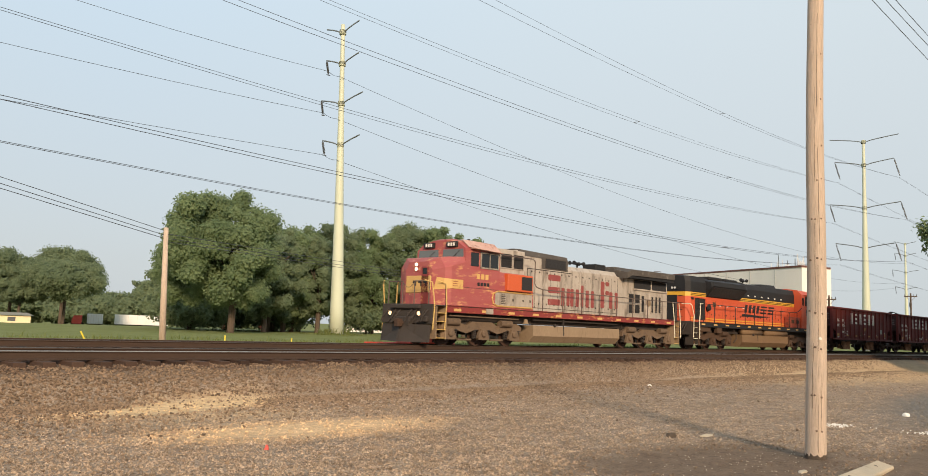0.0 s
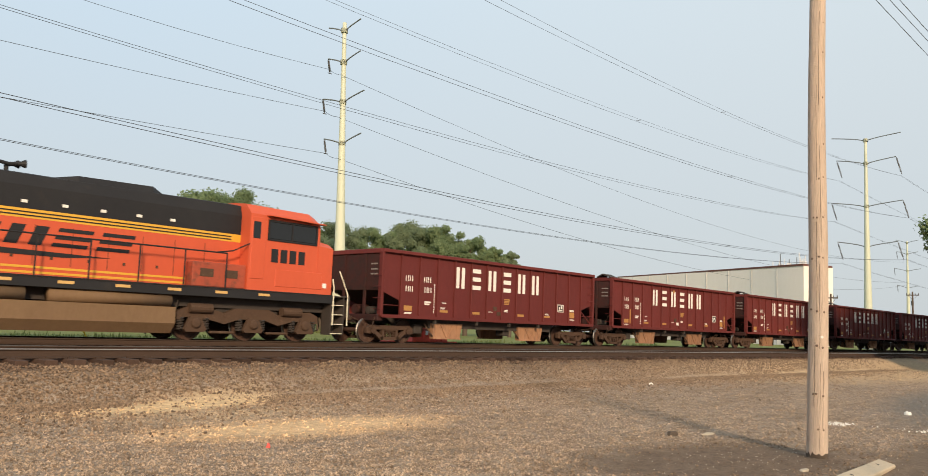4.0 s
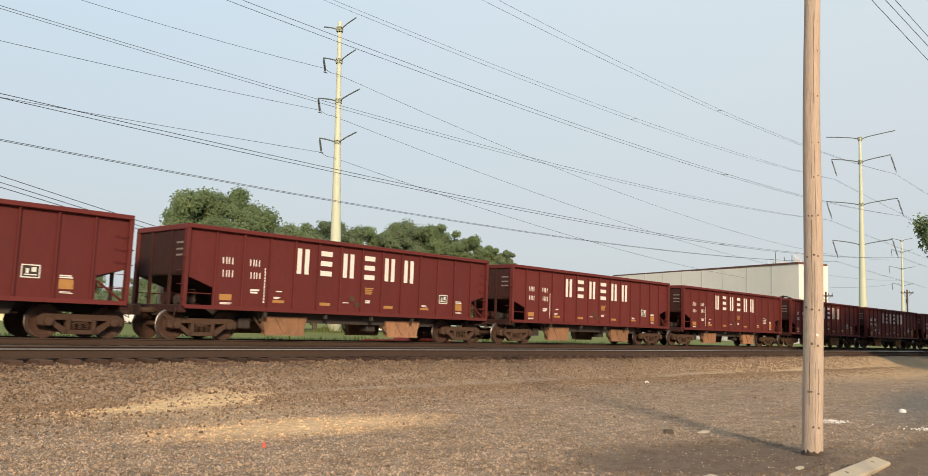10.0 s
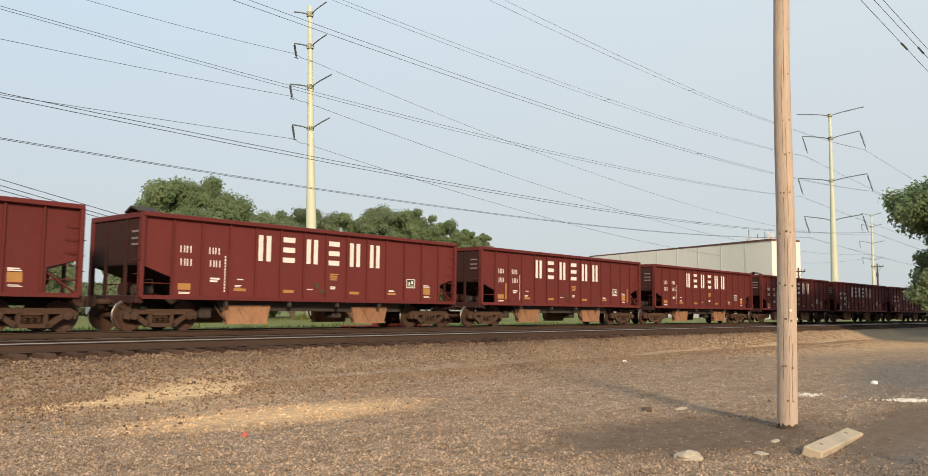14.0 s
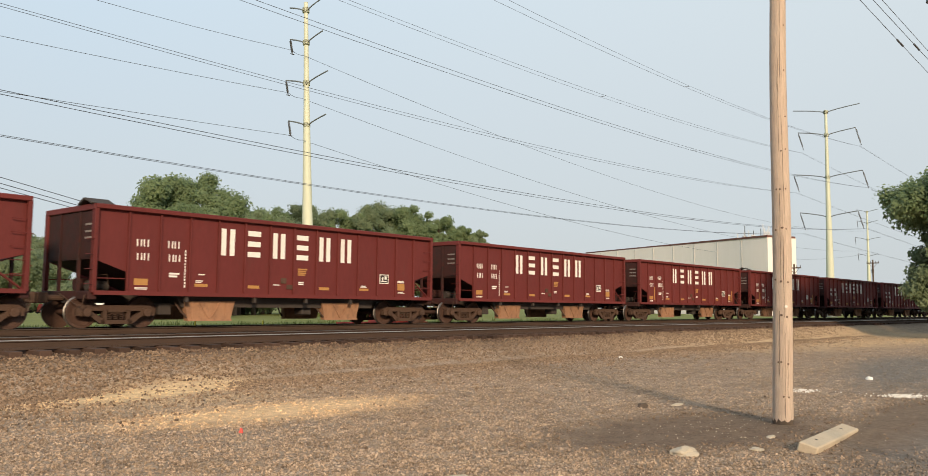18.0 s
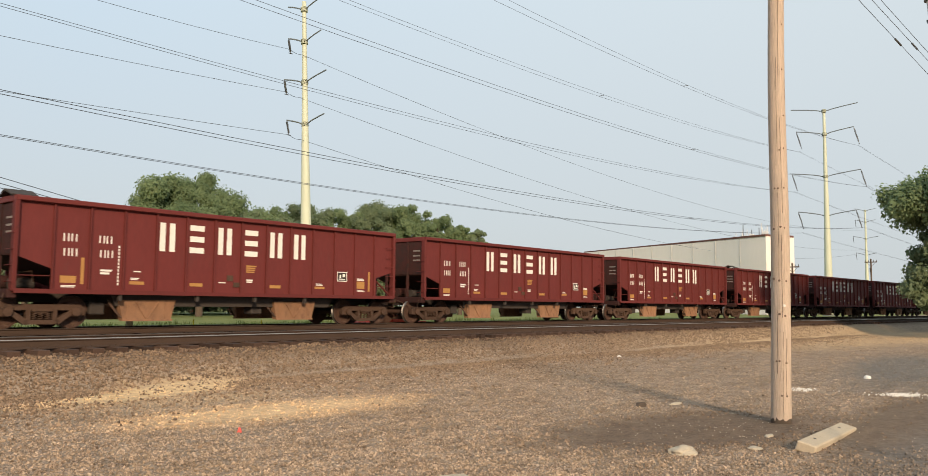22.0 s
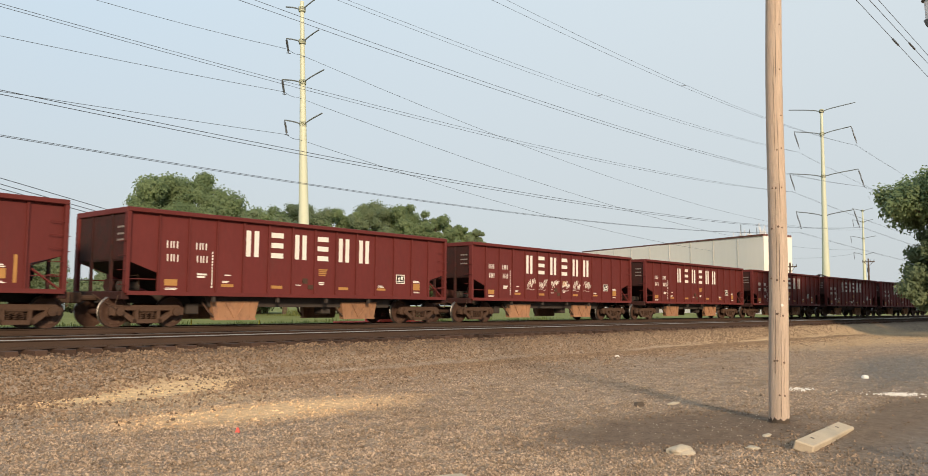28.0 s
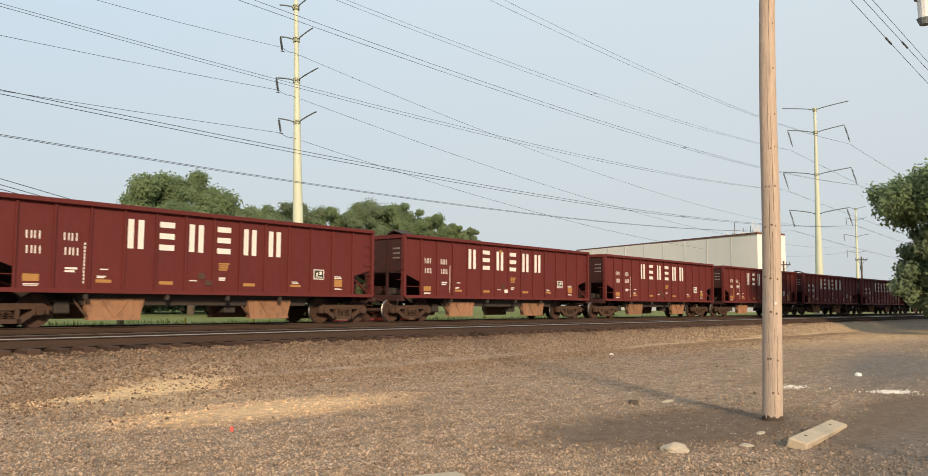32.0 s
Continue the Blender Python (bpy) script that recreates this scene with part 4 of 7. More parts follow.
def build_small_poles():
    """Crossarm poles beyond the train, splices on the service wires and a lantern at the yard's end."""
    for x, y, top, arm in ((146.7, 31.35, 9.1, 1.9), (113.05, 33.9, 6.9, 1.8)):
        p = thing("crossarm_pole", pose(x, y, FIELD), "small brown wooden crossarm pole beyond the train", "utility pole", "crossarm poles")
        part("shaft", rod(bmesh.new(), (0, 0, -0.2), (0, 0, top - FIELD), 0.16, 0.12, 8), M_BARK, p)
        part("crossarm", boxed(-0.06, 0.06, -arm / 2, arm / 2, top - 0.62 - FIELD, top - 0.46 - FIELD), M_BARK, p)
        for k in (-0.45, -0.2, 0.2, 0.45):
            part("insulator", rod(bmesh.new(), (0, arm * k, top - 0.46 - FIELD), (0, arm * k, top - 0.2 - FIELD), 0.06, 0.05), M_INSUL, p)
        for s in (-1, 1):
            part("brace", tube([(0.1, s * arm * 0.35, top - 0.6 - FIELD), (0.14, 0, top - 1.3 - FIELD)], 0.03, 4), M_BARK, p)
        part("transformer", rod(bmesh.new(), (0.3, 0.1, top - 2.2 - FIELD), (0.3, 0.1, top - 1.5 - FIELD), 0.2, sides=10), M_INSUL, p)
    lamp = thing("yard_lantern", pose(9.2, 0.54, YARD), "pale glass lantern with grey metal caps on a post", "lamp")
    part("post", rod(bmesh.new(), (0, 0, -0.1), (0, 0, 4.9), 0.05, 0.04, 10), M_ARM, lamp)
    part("bracket", tube([(0, 0, 4.86), (-0.1, 0.35, 4.92), (-0.27, 0.72, 4.84)], 0.018, 6), M_ARM, lamp)
    part("top_cap", rod(bmesh.new(), (-0.27, 0.72, 4.68), (-0.27, 0.72, 4.86), 0.09, 0.03, 12), M_ARM, lamp)
    part("glass", rod(bmesh.new(), (-0.27, 0.72, 4.48), (-0.27, 0.72, 4.68), 0.055, 0.065, 12), M_TRAILER, lamp, "pale frosted glass")
    part("bottom_cap", rod(bmesh.new(), (-0.27, 0.72, 4.42), (-0.27, 0.72, 4.48), 0.05, 0.075, 12), M_ARM, lamp)


def build_wooden_pole():
    p = thing("utility_pole", pose(11.95, 3.78, YARD, 0.5, 0, 0), "weathered tan wooden utility pole standing in the gravel", "utility pole")
    bm = bmesh.new()
    rng = random.Random(3)
    n, sides = 26, 20
    rings = []
    for i in range(n + 1):
        z = -0.3 + 11.3 * i / n
        r = 0.141 - 0.0046 * z
        ox, oy = 0.012 * math.sin(z * 0.9), 0.010 * math.cos(z * 1.3)
        rings.append([bm.verts.new((ox + (r + 0.004 * noise.noise((k * 2.1, z * 0.5, 1))) * math.cos(6.2832 * k / sides), oy + (r + 0.004 * noise.noise((k * 2.1, z * 0.5, 5))) * math.sin(6.2832 * k / sides), z)) for k in range(sides)])
    for a, b in zip(rings, rings[1:]):
        for k in range(sides):
            bm.faces.new((a[k], a[(k + 1) % sides], b[(k + 1) % sides], b[k]))
    bm.faces.new(rings[-1])
    smooth(part("shaft", bm, M_WOOD, p))
    foot = bmesh.new()
    lo = [foot.verts.new((0.1430 * math.cos(6.2832 * k / 40), 0.1430 * math.sin(6.2832 * k / 40) + 0.010, -0.05)) for k in range(40)]
    hi = [foot.verts.new((0.1424 * math.cos(6.2832 * k / 40), 0.1424 * math.sin(6.2832 * k / 40) + 0.010, 0.06 + 0.09 * noise.noise((k * 0.8, 2, 7)) + rng.uniform(-0.02, 0.02))) for k in range(40)]
    for k in range(40):
        foot.faces.new((lo[k], lo[(k + 1) % 40], hi[(k + 1) % 40], hi[k]))
    part("stained_foot", foot, M_BARK, p, "dark damp stain round the foot")
    # whorls of knots in pairs, and a pale tag nail
    for i in range(12):
        z = 0.30 + 0.60 * i + rng.uniform(-0.1, 0.1)
        for a in (rng.uniform(152, 172), rng.uniform(188, 206), rng.uniform(226, 242))[rng.randint(0, 1):]:
            z += rng.uniform(-0.03, 0.03)
            r = 0.141 - 0.0046 * z
            c = (r * math.cos(radians(a)), r * math.sin(radians(a)))
            bm = rod(bmesh.new(), (c[0] * 0.93, c[1] * 0.93, z), (c[0] * 1.04, c[1] * 1.04, z - 0.008), rng.uniform(0.013, 0.020), 0.008, 8)
            part("knot", bm, M_KNOT, p)
    for a, z0, z1 in ((212, 0.1, 1.3), (205, 1.5, 2.7), (188, 2.0, 3.3), (215, 3.0, 4.4), (195, 3.9, 5.3), (210, 5.0, 6.4), (178, 0.7, 1.6), (228, 0.4, 1.2)):
        pts = []
        for i in range(9):
            z = z0 + (z1 - z0) * i / 8
            r, b = 0.1405 - 0.0046 * z, radians(a + rng.uniform(-1.6, 1.6))
            pts.append((r * math.cos(b) + 0.012 * math.sin(z * 0.9), r * math.sin(b) + 0.010 * math.cos(z * 1.3), z))
        part("drying_crack", tube(pts, 0.0026, 4), M_BARK, p)
    for y, z in ((0.12, 7.69), (0.12, 7.94), (0.12, 8.15)):
        part("wire_bracket", boxed(-0.06, 0.06, min(0, y) - 0.05, max(0, y) + 0.05, z - 0.06, z + 0.06, bevel=0.01), M_ARM, p)
    a = radians(222)
    part("tag", rod(bmesh.new(), (0.12 * math.cos(a), 0.12 * math.sin(a), 1.67), (0.138 * math.cos(a), 0.138 * math.sin(a), 1.67), 0.02, sides=10), M_WHITE, p, "round white metal tag")
    q = thing("utility_pole", pose(14.9, 27.18, FIELD - 0.1), "short leaning tan wooden stub pole beside the tracks", "utility pole")
    smooth(part("shaft", rod(bmesh.new(), (0, 0, -0.2), (-0.15, 0.09, 4.27), 0.125, 0.085, 12), M_WOOD, q))
    for dz in (0.0, -0.16, -0.28):
        part("guy_wire", tube([(-0.15 - 3.2 * i, 0.09 + 0.1 * i, 4.15 + dz * (1 + 0.15 * i) + 0.62 * i) for i in range(0, 7)], 0.012, 4), M_WIRE, q)
        part("guy_wire", tube([(-0.15 + 3.0 * i, 0.09 + 0.6 * i, 4.05 + dz - 0.03 * i) for i in range(0, 9)], 0.010, 4), M_WIRE, q)


# ---- trees ----
def leaf_cloud(name, lobes, count, size, material, parent, rng):
    """Single leaf blades spread through many overlapping lobes, ragged at the rim."""
    lobes = np.array(lobes)
    count, size = 2 * count, 0.80 * size
    vol = lobes[:, 3] ** 2
    pick = rng.choice(len(lobes), count, p=vol / vol.sum())
    L = lobes[pick]
    d = rng.normal(size=(count, 3))
    d /= np.linalg.norm(d, axis=1)[:, None]
    r = np.where(rng.random(count) < 0.66, rng.uniform(0.2, 1.0, count) ** 0.5, rng.uniform(0.9, 1.5, count))
    c = L[:, :3] + d * L[:, 3:6] * r[:, None]
    nrm = d * 0.95 + rng.normal(scale=0.42, size=(count, 3)) + np.array((-0.25, -0.5, 0.35))  # leaves turn to the light
    nrm /= np.linalg.norm(nrm, axis=1)[:, None]
    u = np.cross(nrm, rng.normal(size=(count, 3)))
    u /= np.linalg.norm(u, axis=1)[:, None]
    w = np.cross(nrm, u)
    s = size * rng.uniform(0.6, 1.3, count)[:, None]
    v = np.stack((c - u * s, c + u * s * 0.7 - w * s * 0.75, c + u * s * 0.7 + w * s * 0.75), 1)
    tri = np.arange(count * 3).reshape(-1, 3)
    me = bpy.data.meshes.new(name)
    me.from_pydata(v.reshape(-1, 3).tolist(), [], tri.tolist())
    me.materials.append(material)
    ob = new(name, me)
    ob.parent = parent
    return ob


def build_tree(x, y, height, spread, seed, label, leaf, count, size=0.30, trunk_part=0.3, z=None, name="tree", category="tree", group="trees beyond the railway", low=0.5, flat=0.85, lean=(0.0, 0.0)):
    """Trunk, limbs and a crown of lobes; low: how far down the crown hangs, of the fork's height."""
    rng = np.random.default_rng(seed)
    t = thing(name, pose(x, y, FIELD if z is None else z), label, category, group)
    r0 = 0.020 * height + 0.05
    fork = height * trunk_part
    bm = bmesh.new()
    tube([(0, 0, -0.2), (0.05, 0, fork * 0.5), (0.1, 0.05, fork), (0.12, 0.1, height * 0.75)], r0, 9, bm)
    part("trunk", bm, M_BARK, t)
    # an uneven dome of small overlapping lobes; every seventh one ends a limb
    low_z = fork * low
    mid_z, half = 0.5 * (low_z + height), 0.5 * (height - low_z)
    lobes = []
    for i in range(84 + 6 * int(spread)):
        up = 1 - 2 * (i * 0.618 % 1)
        a = 4.08 * i + rng.uniform(-0.3, 0.3)
        d = np.array((math.sqrt(1 - up * up) * math.cos(a), math.sqrt(1 - up * up) * math.sin(a), up)) + rng.normal(scale=0.10, size=3)
        d /= np.linalg.norm(d)
        d *= (np.abs(d) ** 3.0).sum() ** (-1 / 3.0)
        swell = 1 + 0.15 * noise.noise((d[0] * 1.4 + seed, d[1] * 1.4, d[2] * 1.4))
        rr = rng.uniform(0.11, 0.24) * spread
        out = (0.72 + 0.28 * rng.random() if i % 3 else rng.uniform(0.4, 0.8)) * swell
        wide = 1.0 - 0.10 * max(0.0, d[2])
        bx, by = lean[0] + d[0] * out * wide * (1.14 * spread - rr), lean[1] + d[1] * out * wide * (1.14 * spread - rr)
        zc = mid_z + d[2] * out * (half - rr * flat)
        lobes.append((bx, by, zc, rr, rr, rr * flat))
        if i % 7 == 0:
            s = min(fork + 0.3 * max(0, zc - fork), height * 0.6)
            b = bmesh.new()
            tube([(0.1, 0, s), (0.45 * bx, 0.45 * by, 0.5 * (s + zc) + 0.15), (bx, by, zc)], r0 * 0.24, 5, b)
            part("limb", b, M_BARK, t)
    leaf_cloud("crown", lobes, count, size, leaf, t, rng)
    return t


def build_trees():
    far = "dense green broadleaf tree beyond the grass"
    # the great cottonwood and the row behind the tower
    build_tree(33.1, 51.0, 10.40, 4.10, 11, "large spreading green cottonwood tree on the grass", M_LEAF_A, 80000, 0.118, 0.24, low=0.45, lean=(-1.1, 0.65))
    for x, y, h, w, s in ((43.0, 60.5, 9.6, 3.2, 12), (46.0, 64.0, 10.0, 3.1, 13), (49.4, 68.0, 9.5, 3.0, 14), (36.3, 62.0, 9.5, 3.3, 20), (40.6, 57.6, 9.0, 2.7, 22), (44.6, 60.4, 9.4, 2.7, 23), (47.4, 59.0, 8.9, 2.3, 24), (47.5, 63.0, 9.9, 3.1, 30), (51.0, 66.5, 11.0, 3.4, 15), (54.0, 64.5, 11.4, 3.4, 16), (57.4, 62.6, 11.4, 3.5, 17), (60.0, 60.3, 12.2, 3.5, 18), (62.2, 57.9, 11.9, 3.0, 19), (64.0, 55.6, 10.9, 2.4, 21), (65.8, 53.6, 9.9, 1.9, 25), (67.2, 52.2, 9.0, 1.4, 26)):
        build_tree(x, y, h, w, s, far, M_LEAF_A if s % 2 else M_LEAF_B, 22000, 0.145, 0.26, low=0.4)
    for x, y, h, w, s in ((35.0, 60.0, 3.4, 3.4, 61), (41.0, 64.0, 3.6, 3.6, 62), (47.5, 64.5, 3.4, 3.4, 63), (57.0, 63.0, 3.6, 3.6, 64), (62.5, 63.5, 3.6, 3.4, 65)):
        build_tree(x, y, h, w, s, "dark green shrub under the trees", M_LEAF_B, 4500, 0.17, 0.05, low=0.1, name="bush", category="bush", group="shrubs beyond the railway")
    # the wood round the trailer park, well beyond the grass
    for x, y, h, w, s in ((65.5, 158.0, 12.6, 7.0, 31), (68.5, 164.0, 15.8, 6.2, 32), (56.5, 166.5, 14.6, 6.6, 33), (49.0, 169.0, 15.5, 7.0, 34), (59.5, 162.0, 9.6, 4.4, 35), (61.5, 172.0, 13.0, 6.5, 36)):
        build_tree(x, y, h, w, s, "round dull-green tree at the edge of the trailer park", M_LEAF_B, 28000, 0.24, 0.40, low=1.0, z=ground_z(x, y))
    for x, y, h, w, s in ((86.0, 212.0, 9.5, 8.0, 40), (93.0, 210.0, 9.0, 8.0, 41), (100.0, 207.0, 9.5, 8.0, 42), (107.5, 203.0, 13.0, 6.5, 43), (115.0, 196.0, 12.5, 7.5, 44), (120.0, 180.0, 11.5, 7.5, 45), (62.0, 220.0, 10.0, 9.0, 46), (75.0, 216.0, 9.5, 9.0, 47)):
        build_tree(x, y, h, w, s, "hazy tree far behind the trailers", M_LEAF_B, 9000, 0.46, 0.12, low=0.1, z=ground_z(x, y))
    # the tree at the yard's far end that hides the tail of the train
    build_tree(54.8, 5.6, 9.7, 4.3, 51, "leafy green tree at the end of the gravel yard", M_LEAF_A, 40000, 0.14, 0.3, z=YARD + 0.3, group="trees by the yard", low=2.1, lean=(0.2, 1.0))
    build_tree(55.4, 7.1, 6.8, 2.55, 52, "tall green bush at the end of the gravel yard", M_LEAF_B, 24000, 0.14, 0.05, z=YARD + 0.3, name="bush", category="bush", group="trees by the yard", low=0.2)
    # an unseen row, added to cast shade on the far cars and gravel
    for x, y, h, w, s in ((62.0, 4.6, 11.5, 4.6, 53), (67.5, 4.4, 11.5, 4.6, 59), (73.0, 4.2, 12.0, 4.8, 54), (78.0, 3.2, 12.0, 4.8, 60), (87.5, 2.2, 12.5, 5.0, 66), (82.0, 2.6, 12.5, 5.0, 55), (92.0, 2.0, 12.5, 5.0, 56), (103.0, -2.0, 13.0, 5.5, 57), (114.0, -6.0, 13.0, 5.5, 58)):
        build_tree(x, y, h, w, s, "tall green unseen tree added to shade the far track", M_LEAF_A, 7000, 0.24, 0.16, z=YARD + 0.2, group="trees by the yard", low=0.6)


# ---- what stands beyond the tracks ----
def build_far_things():
    b = thing("warehouse", Matrix.Identity(4), "flat-roofed cream warehouse with a dark roof edge", "building")
    a, c, d = Vector((123.4, 40.8, 0)), Vector((143.1, 84.0, 0)), Vector((128.5, 38.2, 0))
    e = c + (d - a)
    bm = bmesh.new()
    lo = [bm.verts.new((p.x, p.y, FIELD)) for p in (a, d, e, c)]
    hi = [bm.verts.new((p.x, p.y, 11.7)) for p in (a, d, e, c)]
    for i in range(4):
        j = (i + 1) % 4
        bm.faces.new((lo[i], lo[j], hi[j], hi[i]))
    part("wall", bm, M_WALL, b, "cream panelled wall")
    bm = bmesh.new()
    lo = [bm.verts.new((p.x, p.y, 11.65)) for p in (a, d, e, c)]
    hi = [bm.verts.new((p.x, p.y, 11.95)) for p in (a, d, e, c)]
    mid = (a + e) / 2
    for v in lo + hi:
        v.co.x += 0.12 * (1 if v.co.x > mid.x else -1)
    for i in range(4):
        j = (i + 1) % 4
        bm.faces.new((lo[i], lo[j], hi[j], hi[i]))
    bm.faces.new(hi)
    part("roof", bm, M_ROOFEDGE, b, "flat roof with a dark red metal edge")
    rng = random.Random(2)
    for i in range(15):
        p = a.lerp(c, 0.015 + 0.011 * i) + (d - a) * rng.uniform(0.2, 0.8)
        h = rng.uniform(0.9, 2.3)
        part("roof_mast", boxed(p.x - 0.05, p.x + 0.05, p.y - 0.05, p.y + 0.05, 11.9, 11.9 + h), M_ARM if i % 3 == 0 else M_TRAILER, b)
        if i % 4 == 1:
            part("roof_box", boxed(p.x - 0.3, p.x + 0.3, p.y - 0.3, p.y + 0.3, 11.9, 12.5), M_TRAILER, b)
    way = (c - a).normalized()
    out = Vector((-way.y, way.x, 0))
    for i in range(1, 9):
        p = a.lerp(c, i / 9)
        joint = boxed(-0.06, 0.06, -0.03, 0.03, FIELD, 11.6)
        joint.transform(pose(p.x + out.x * 0.02, p.y + out.y * 0.02, 0, 0, 0, math.degrees(math.atan2(way.y, way.x))))
        part("wall_joint", joint, M_JOINT, b)
    # parked trailers
    for x, y, ln, lab in ((77.6, 173.6, 3.0, "short white box trailer parked beyond the grass"), (82.5, 171.4, 10.9, "long white box trailer parked beyond the grass")):
        tr = thing("box_trailer", pose(x, y, ground_z(x, y), 0, 0, -27), lab, "trailer", "parked trailers")
        part("body", boxed(0, ln, 0, 2.5, 0.75, 2.85, bevel=0.04), M_TRAILER, tr)
        for k in range(6):
            part("side_rib", boxed((k + 0.5) * ln / 6, (k + 0.5) * ln / 6 + 0.05, -0.03, 0.0, 0.77, 2.82), M_JOINT, tr)
        part("chassis", boxed(0.1, ln - 0.1, 0.4, 2.1, 0.55, 0.75), M_DARK, tr)
        for k in (0.72, 0.86):
            for yy in (0.2, 2.3):
                part("wheel", lathe(bmesh.new(), [(0.25, -0.12), (0.42, -0.12), (0.42, 0.12), (0.25, 0.12)], 16), M_DARK, tr).matrix_local = pose(ln * k, yy, 0.42)
        part("landing_leg", boxed(ln * 0.2, ln * 0.2 + 0.12, 0.3, 0.42, 0, 0.75), M_DARK, tr)
    tk = thing("truck_tractor", pose(75.0, 175.0, ground_z(75, 175), 0, 0, -27), "dark red truck tractor parked by the trailers", "truck")
    part("cab", prism(bmesh.new(), [(0, 0.7), (0, 1.6), (0.4, 2.4), (1.9, 2.5), (1.9, 0.7)], 0, 2.4), M_REDPLASTIC, tk)
    part("chassis", boxed(0, 2.4, 0.5, 1.9, 0.5, 0.75), M_DARK, tk)
    for k in (0.5, 1.9):
        for yy in (0.2, 2.2):
            part("wheel", lathe(bmesh.new(), [(0.30, -0.14), (0.50, -0.14), (0.50, 0.14), (0.30, 0.14)], 16), M_DARK, tk).matrix_local = pose(k, yy, 0.5)
    yb = thing("low_building", pose(44.5, 153.0, ground_z(50, 152), 0, 0, -20), "long low pale-yellow building under the trees", "building")
    part("wall", boxed(0, 13, 0, 8, -0.3, 1.7), M_CREAM, yb)
    part("roof", prism(bmesh.new(), [(-0.5, 1.7), (0.5, 2.2), (12.5, 2.2), (13.5, 1.7)], -0.4, 8.4), M_ARM, yb)
    for k in range(3):
        part("window", boxed(1.5 + 4.0 * k, 2.7 + 4.0 * k, -0.05, 0.02, 0.7, 1.4), M_INSUL, yb)
    for x, y, z, turn, w, d, h, lab in ((69.7, 109.7, -0.9, -33, 1.85, 1.6, 2.2, "small red-brown garden shed under the cottonwood"), (74.2, 106.5, -0.7, -36, 1.75, 1.4, 0.95, "low red-brown shed beyond the grass")):
        sh = thing("shed", pose(x, y, z, 0, 0, turn), lab, "shed", "garden sheds")
        part("wall", boxed(0, w, 0, d, -0.9, h * 0.75), M_SHEDRED, sh)
        part("roof", prism(bmesh.new(), [(-0.1, h * 0.75), (w / 2, h), (w + 0.1, h * 0.75)], -0.1, d + 0.1), M_ROOFEDGE, sh)
        part("door", boxed(w * 0.3, w * 0.65, -0.03, 0.0, -0.5, h * 0.62), M_BARK, sh)
    ho = thing("house", pose(84.9, 98.4, -0.85, 0, 0, -42), "pale grey-pink house with a low roof behind the trees", "house")
    part("wall", boxed(0, 9.0, 0, 6.0, -0.9, 2.3), M_WALL, ho)
    part("roof", prism(bmesh.new(), [(-0.4, 2.3), (4.5, 3.6), (9.4, 2.3)], -0.4, 6.4), M_ARM, ho)
    for x in (1.2, 4.0, 6.8):
        wi = part("window", boxed(x, x + 1.0, -0.03, 0.02, 0.7, 1.7), M_GLASS, ho)
        part("sill", boxed(x - 0.08, x + 1.08, -0.08, 0.0, 0.62, 0.70), M_TRAILER, wi)
    r = thing("equipment_skid", pose(26.3, 28.0, FIELD - 0.02), "red steel equipment box on a long skid in the grass", "equipment")
    for k in (0.0, 0.9):
        part("runner", boxed(0, 5.45, 0.1 + k, 0.22 + k, 0.0, 0.16, bevel=0.01), M_REDPLASTIC, r)
    part("body", prism(bmesh.new(), [(2.1, 0.16), (2.1, 0.70), (2.18, 0.83), (4.25, 0.80), (4.35, 0.62), (4.62, 0.60), (4.66, 0.16)], 0.06, 1.1), M_REDPLASTIC, r)
    for x in (2.35, 2.85, 3.3, 3.75, 4.2):
        part("rib", boxed(x, x + 0.05, 0.02, 0.07, 0.16, 0.72), M_REDPLASTIC, r)
    part("lid_edge", boxed(2.1, 4.3, 0.03, 0.08, 0.70, 0.75), M_DARK, r)
    part("notice", boxed(3.02, 3.2, 0.035, 0.065, 0.48, 0.68), M_TRAILER, r, "small white notice")
    for x, y, lean in ((17.32, 27.0, 0), (20.8, 27.5, 0), (12.3, 27.36, 30)):
        m = thing("marker_post", pose(x, y, ground_z(x, y) + 0.004 * lean, 0, -lean, 0), "slim yellow marker post in the grass", "marker post", "marker posts")
        part("post", boxed(-0.024, 0.024, -0.024, 0.024, -0.1, 0.50, bevel=0.008), M_YELLOWPOST, m)


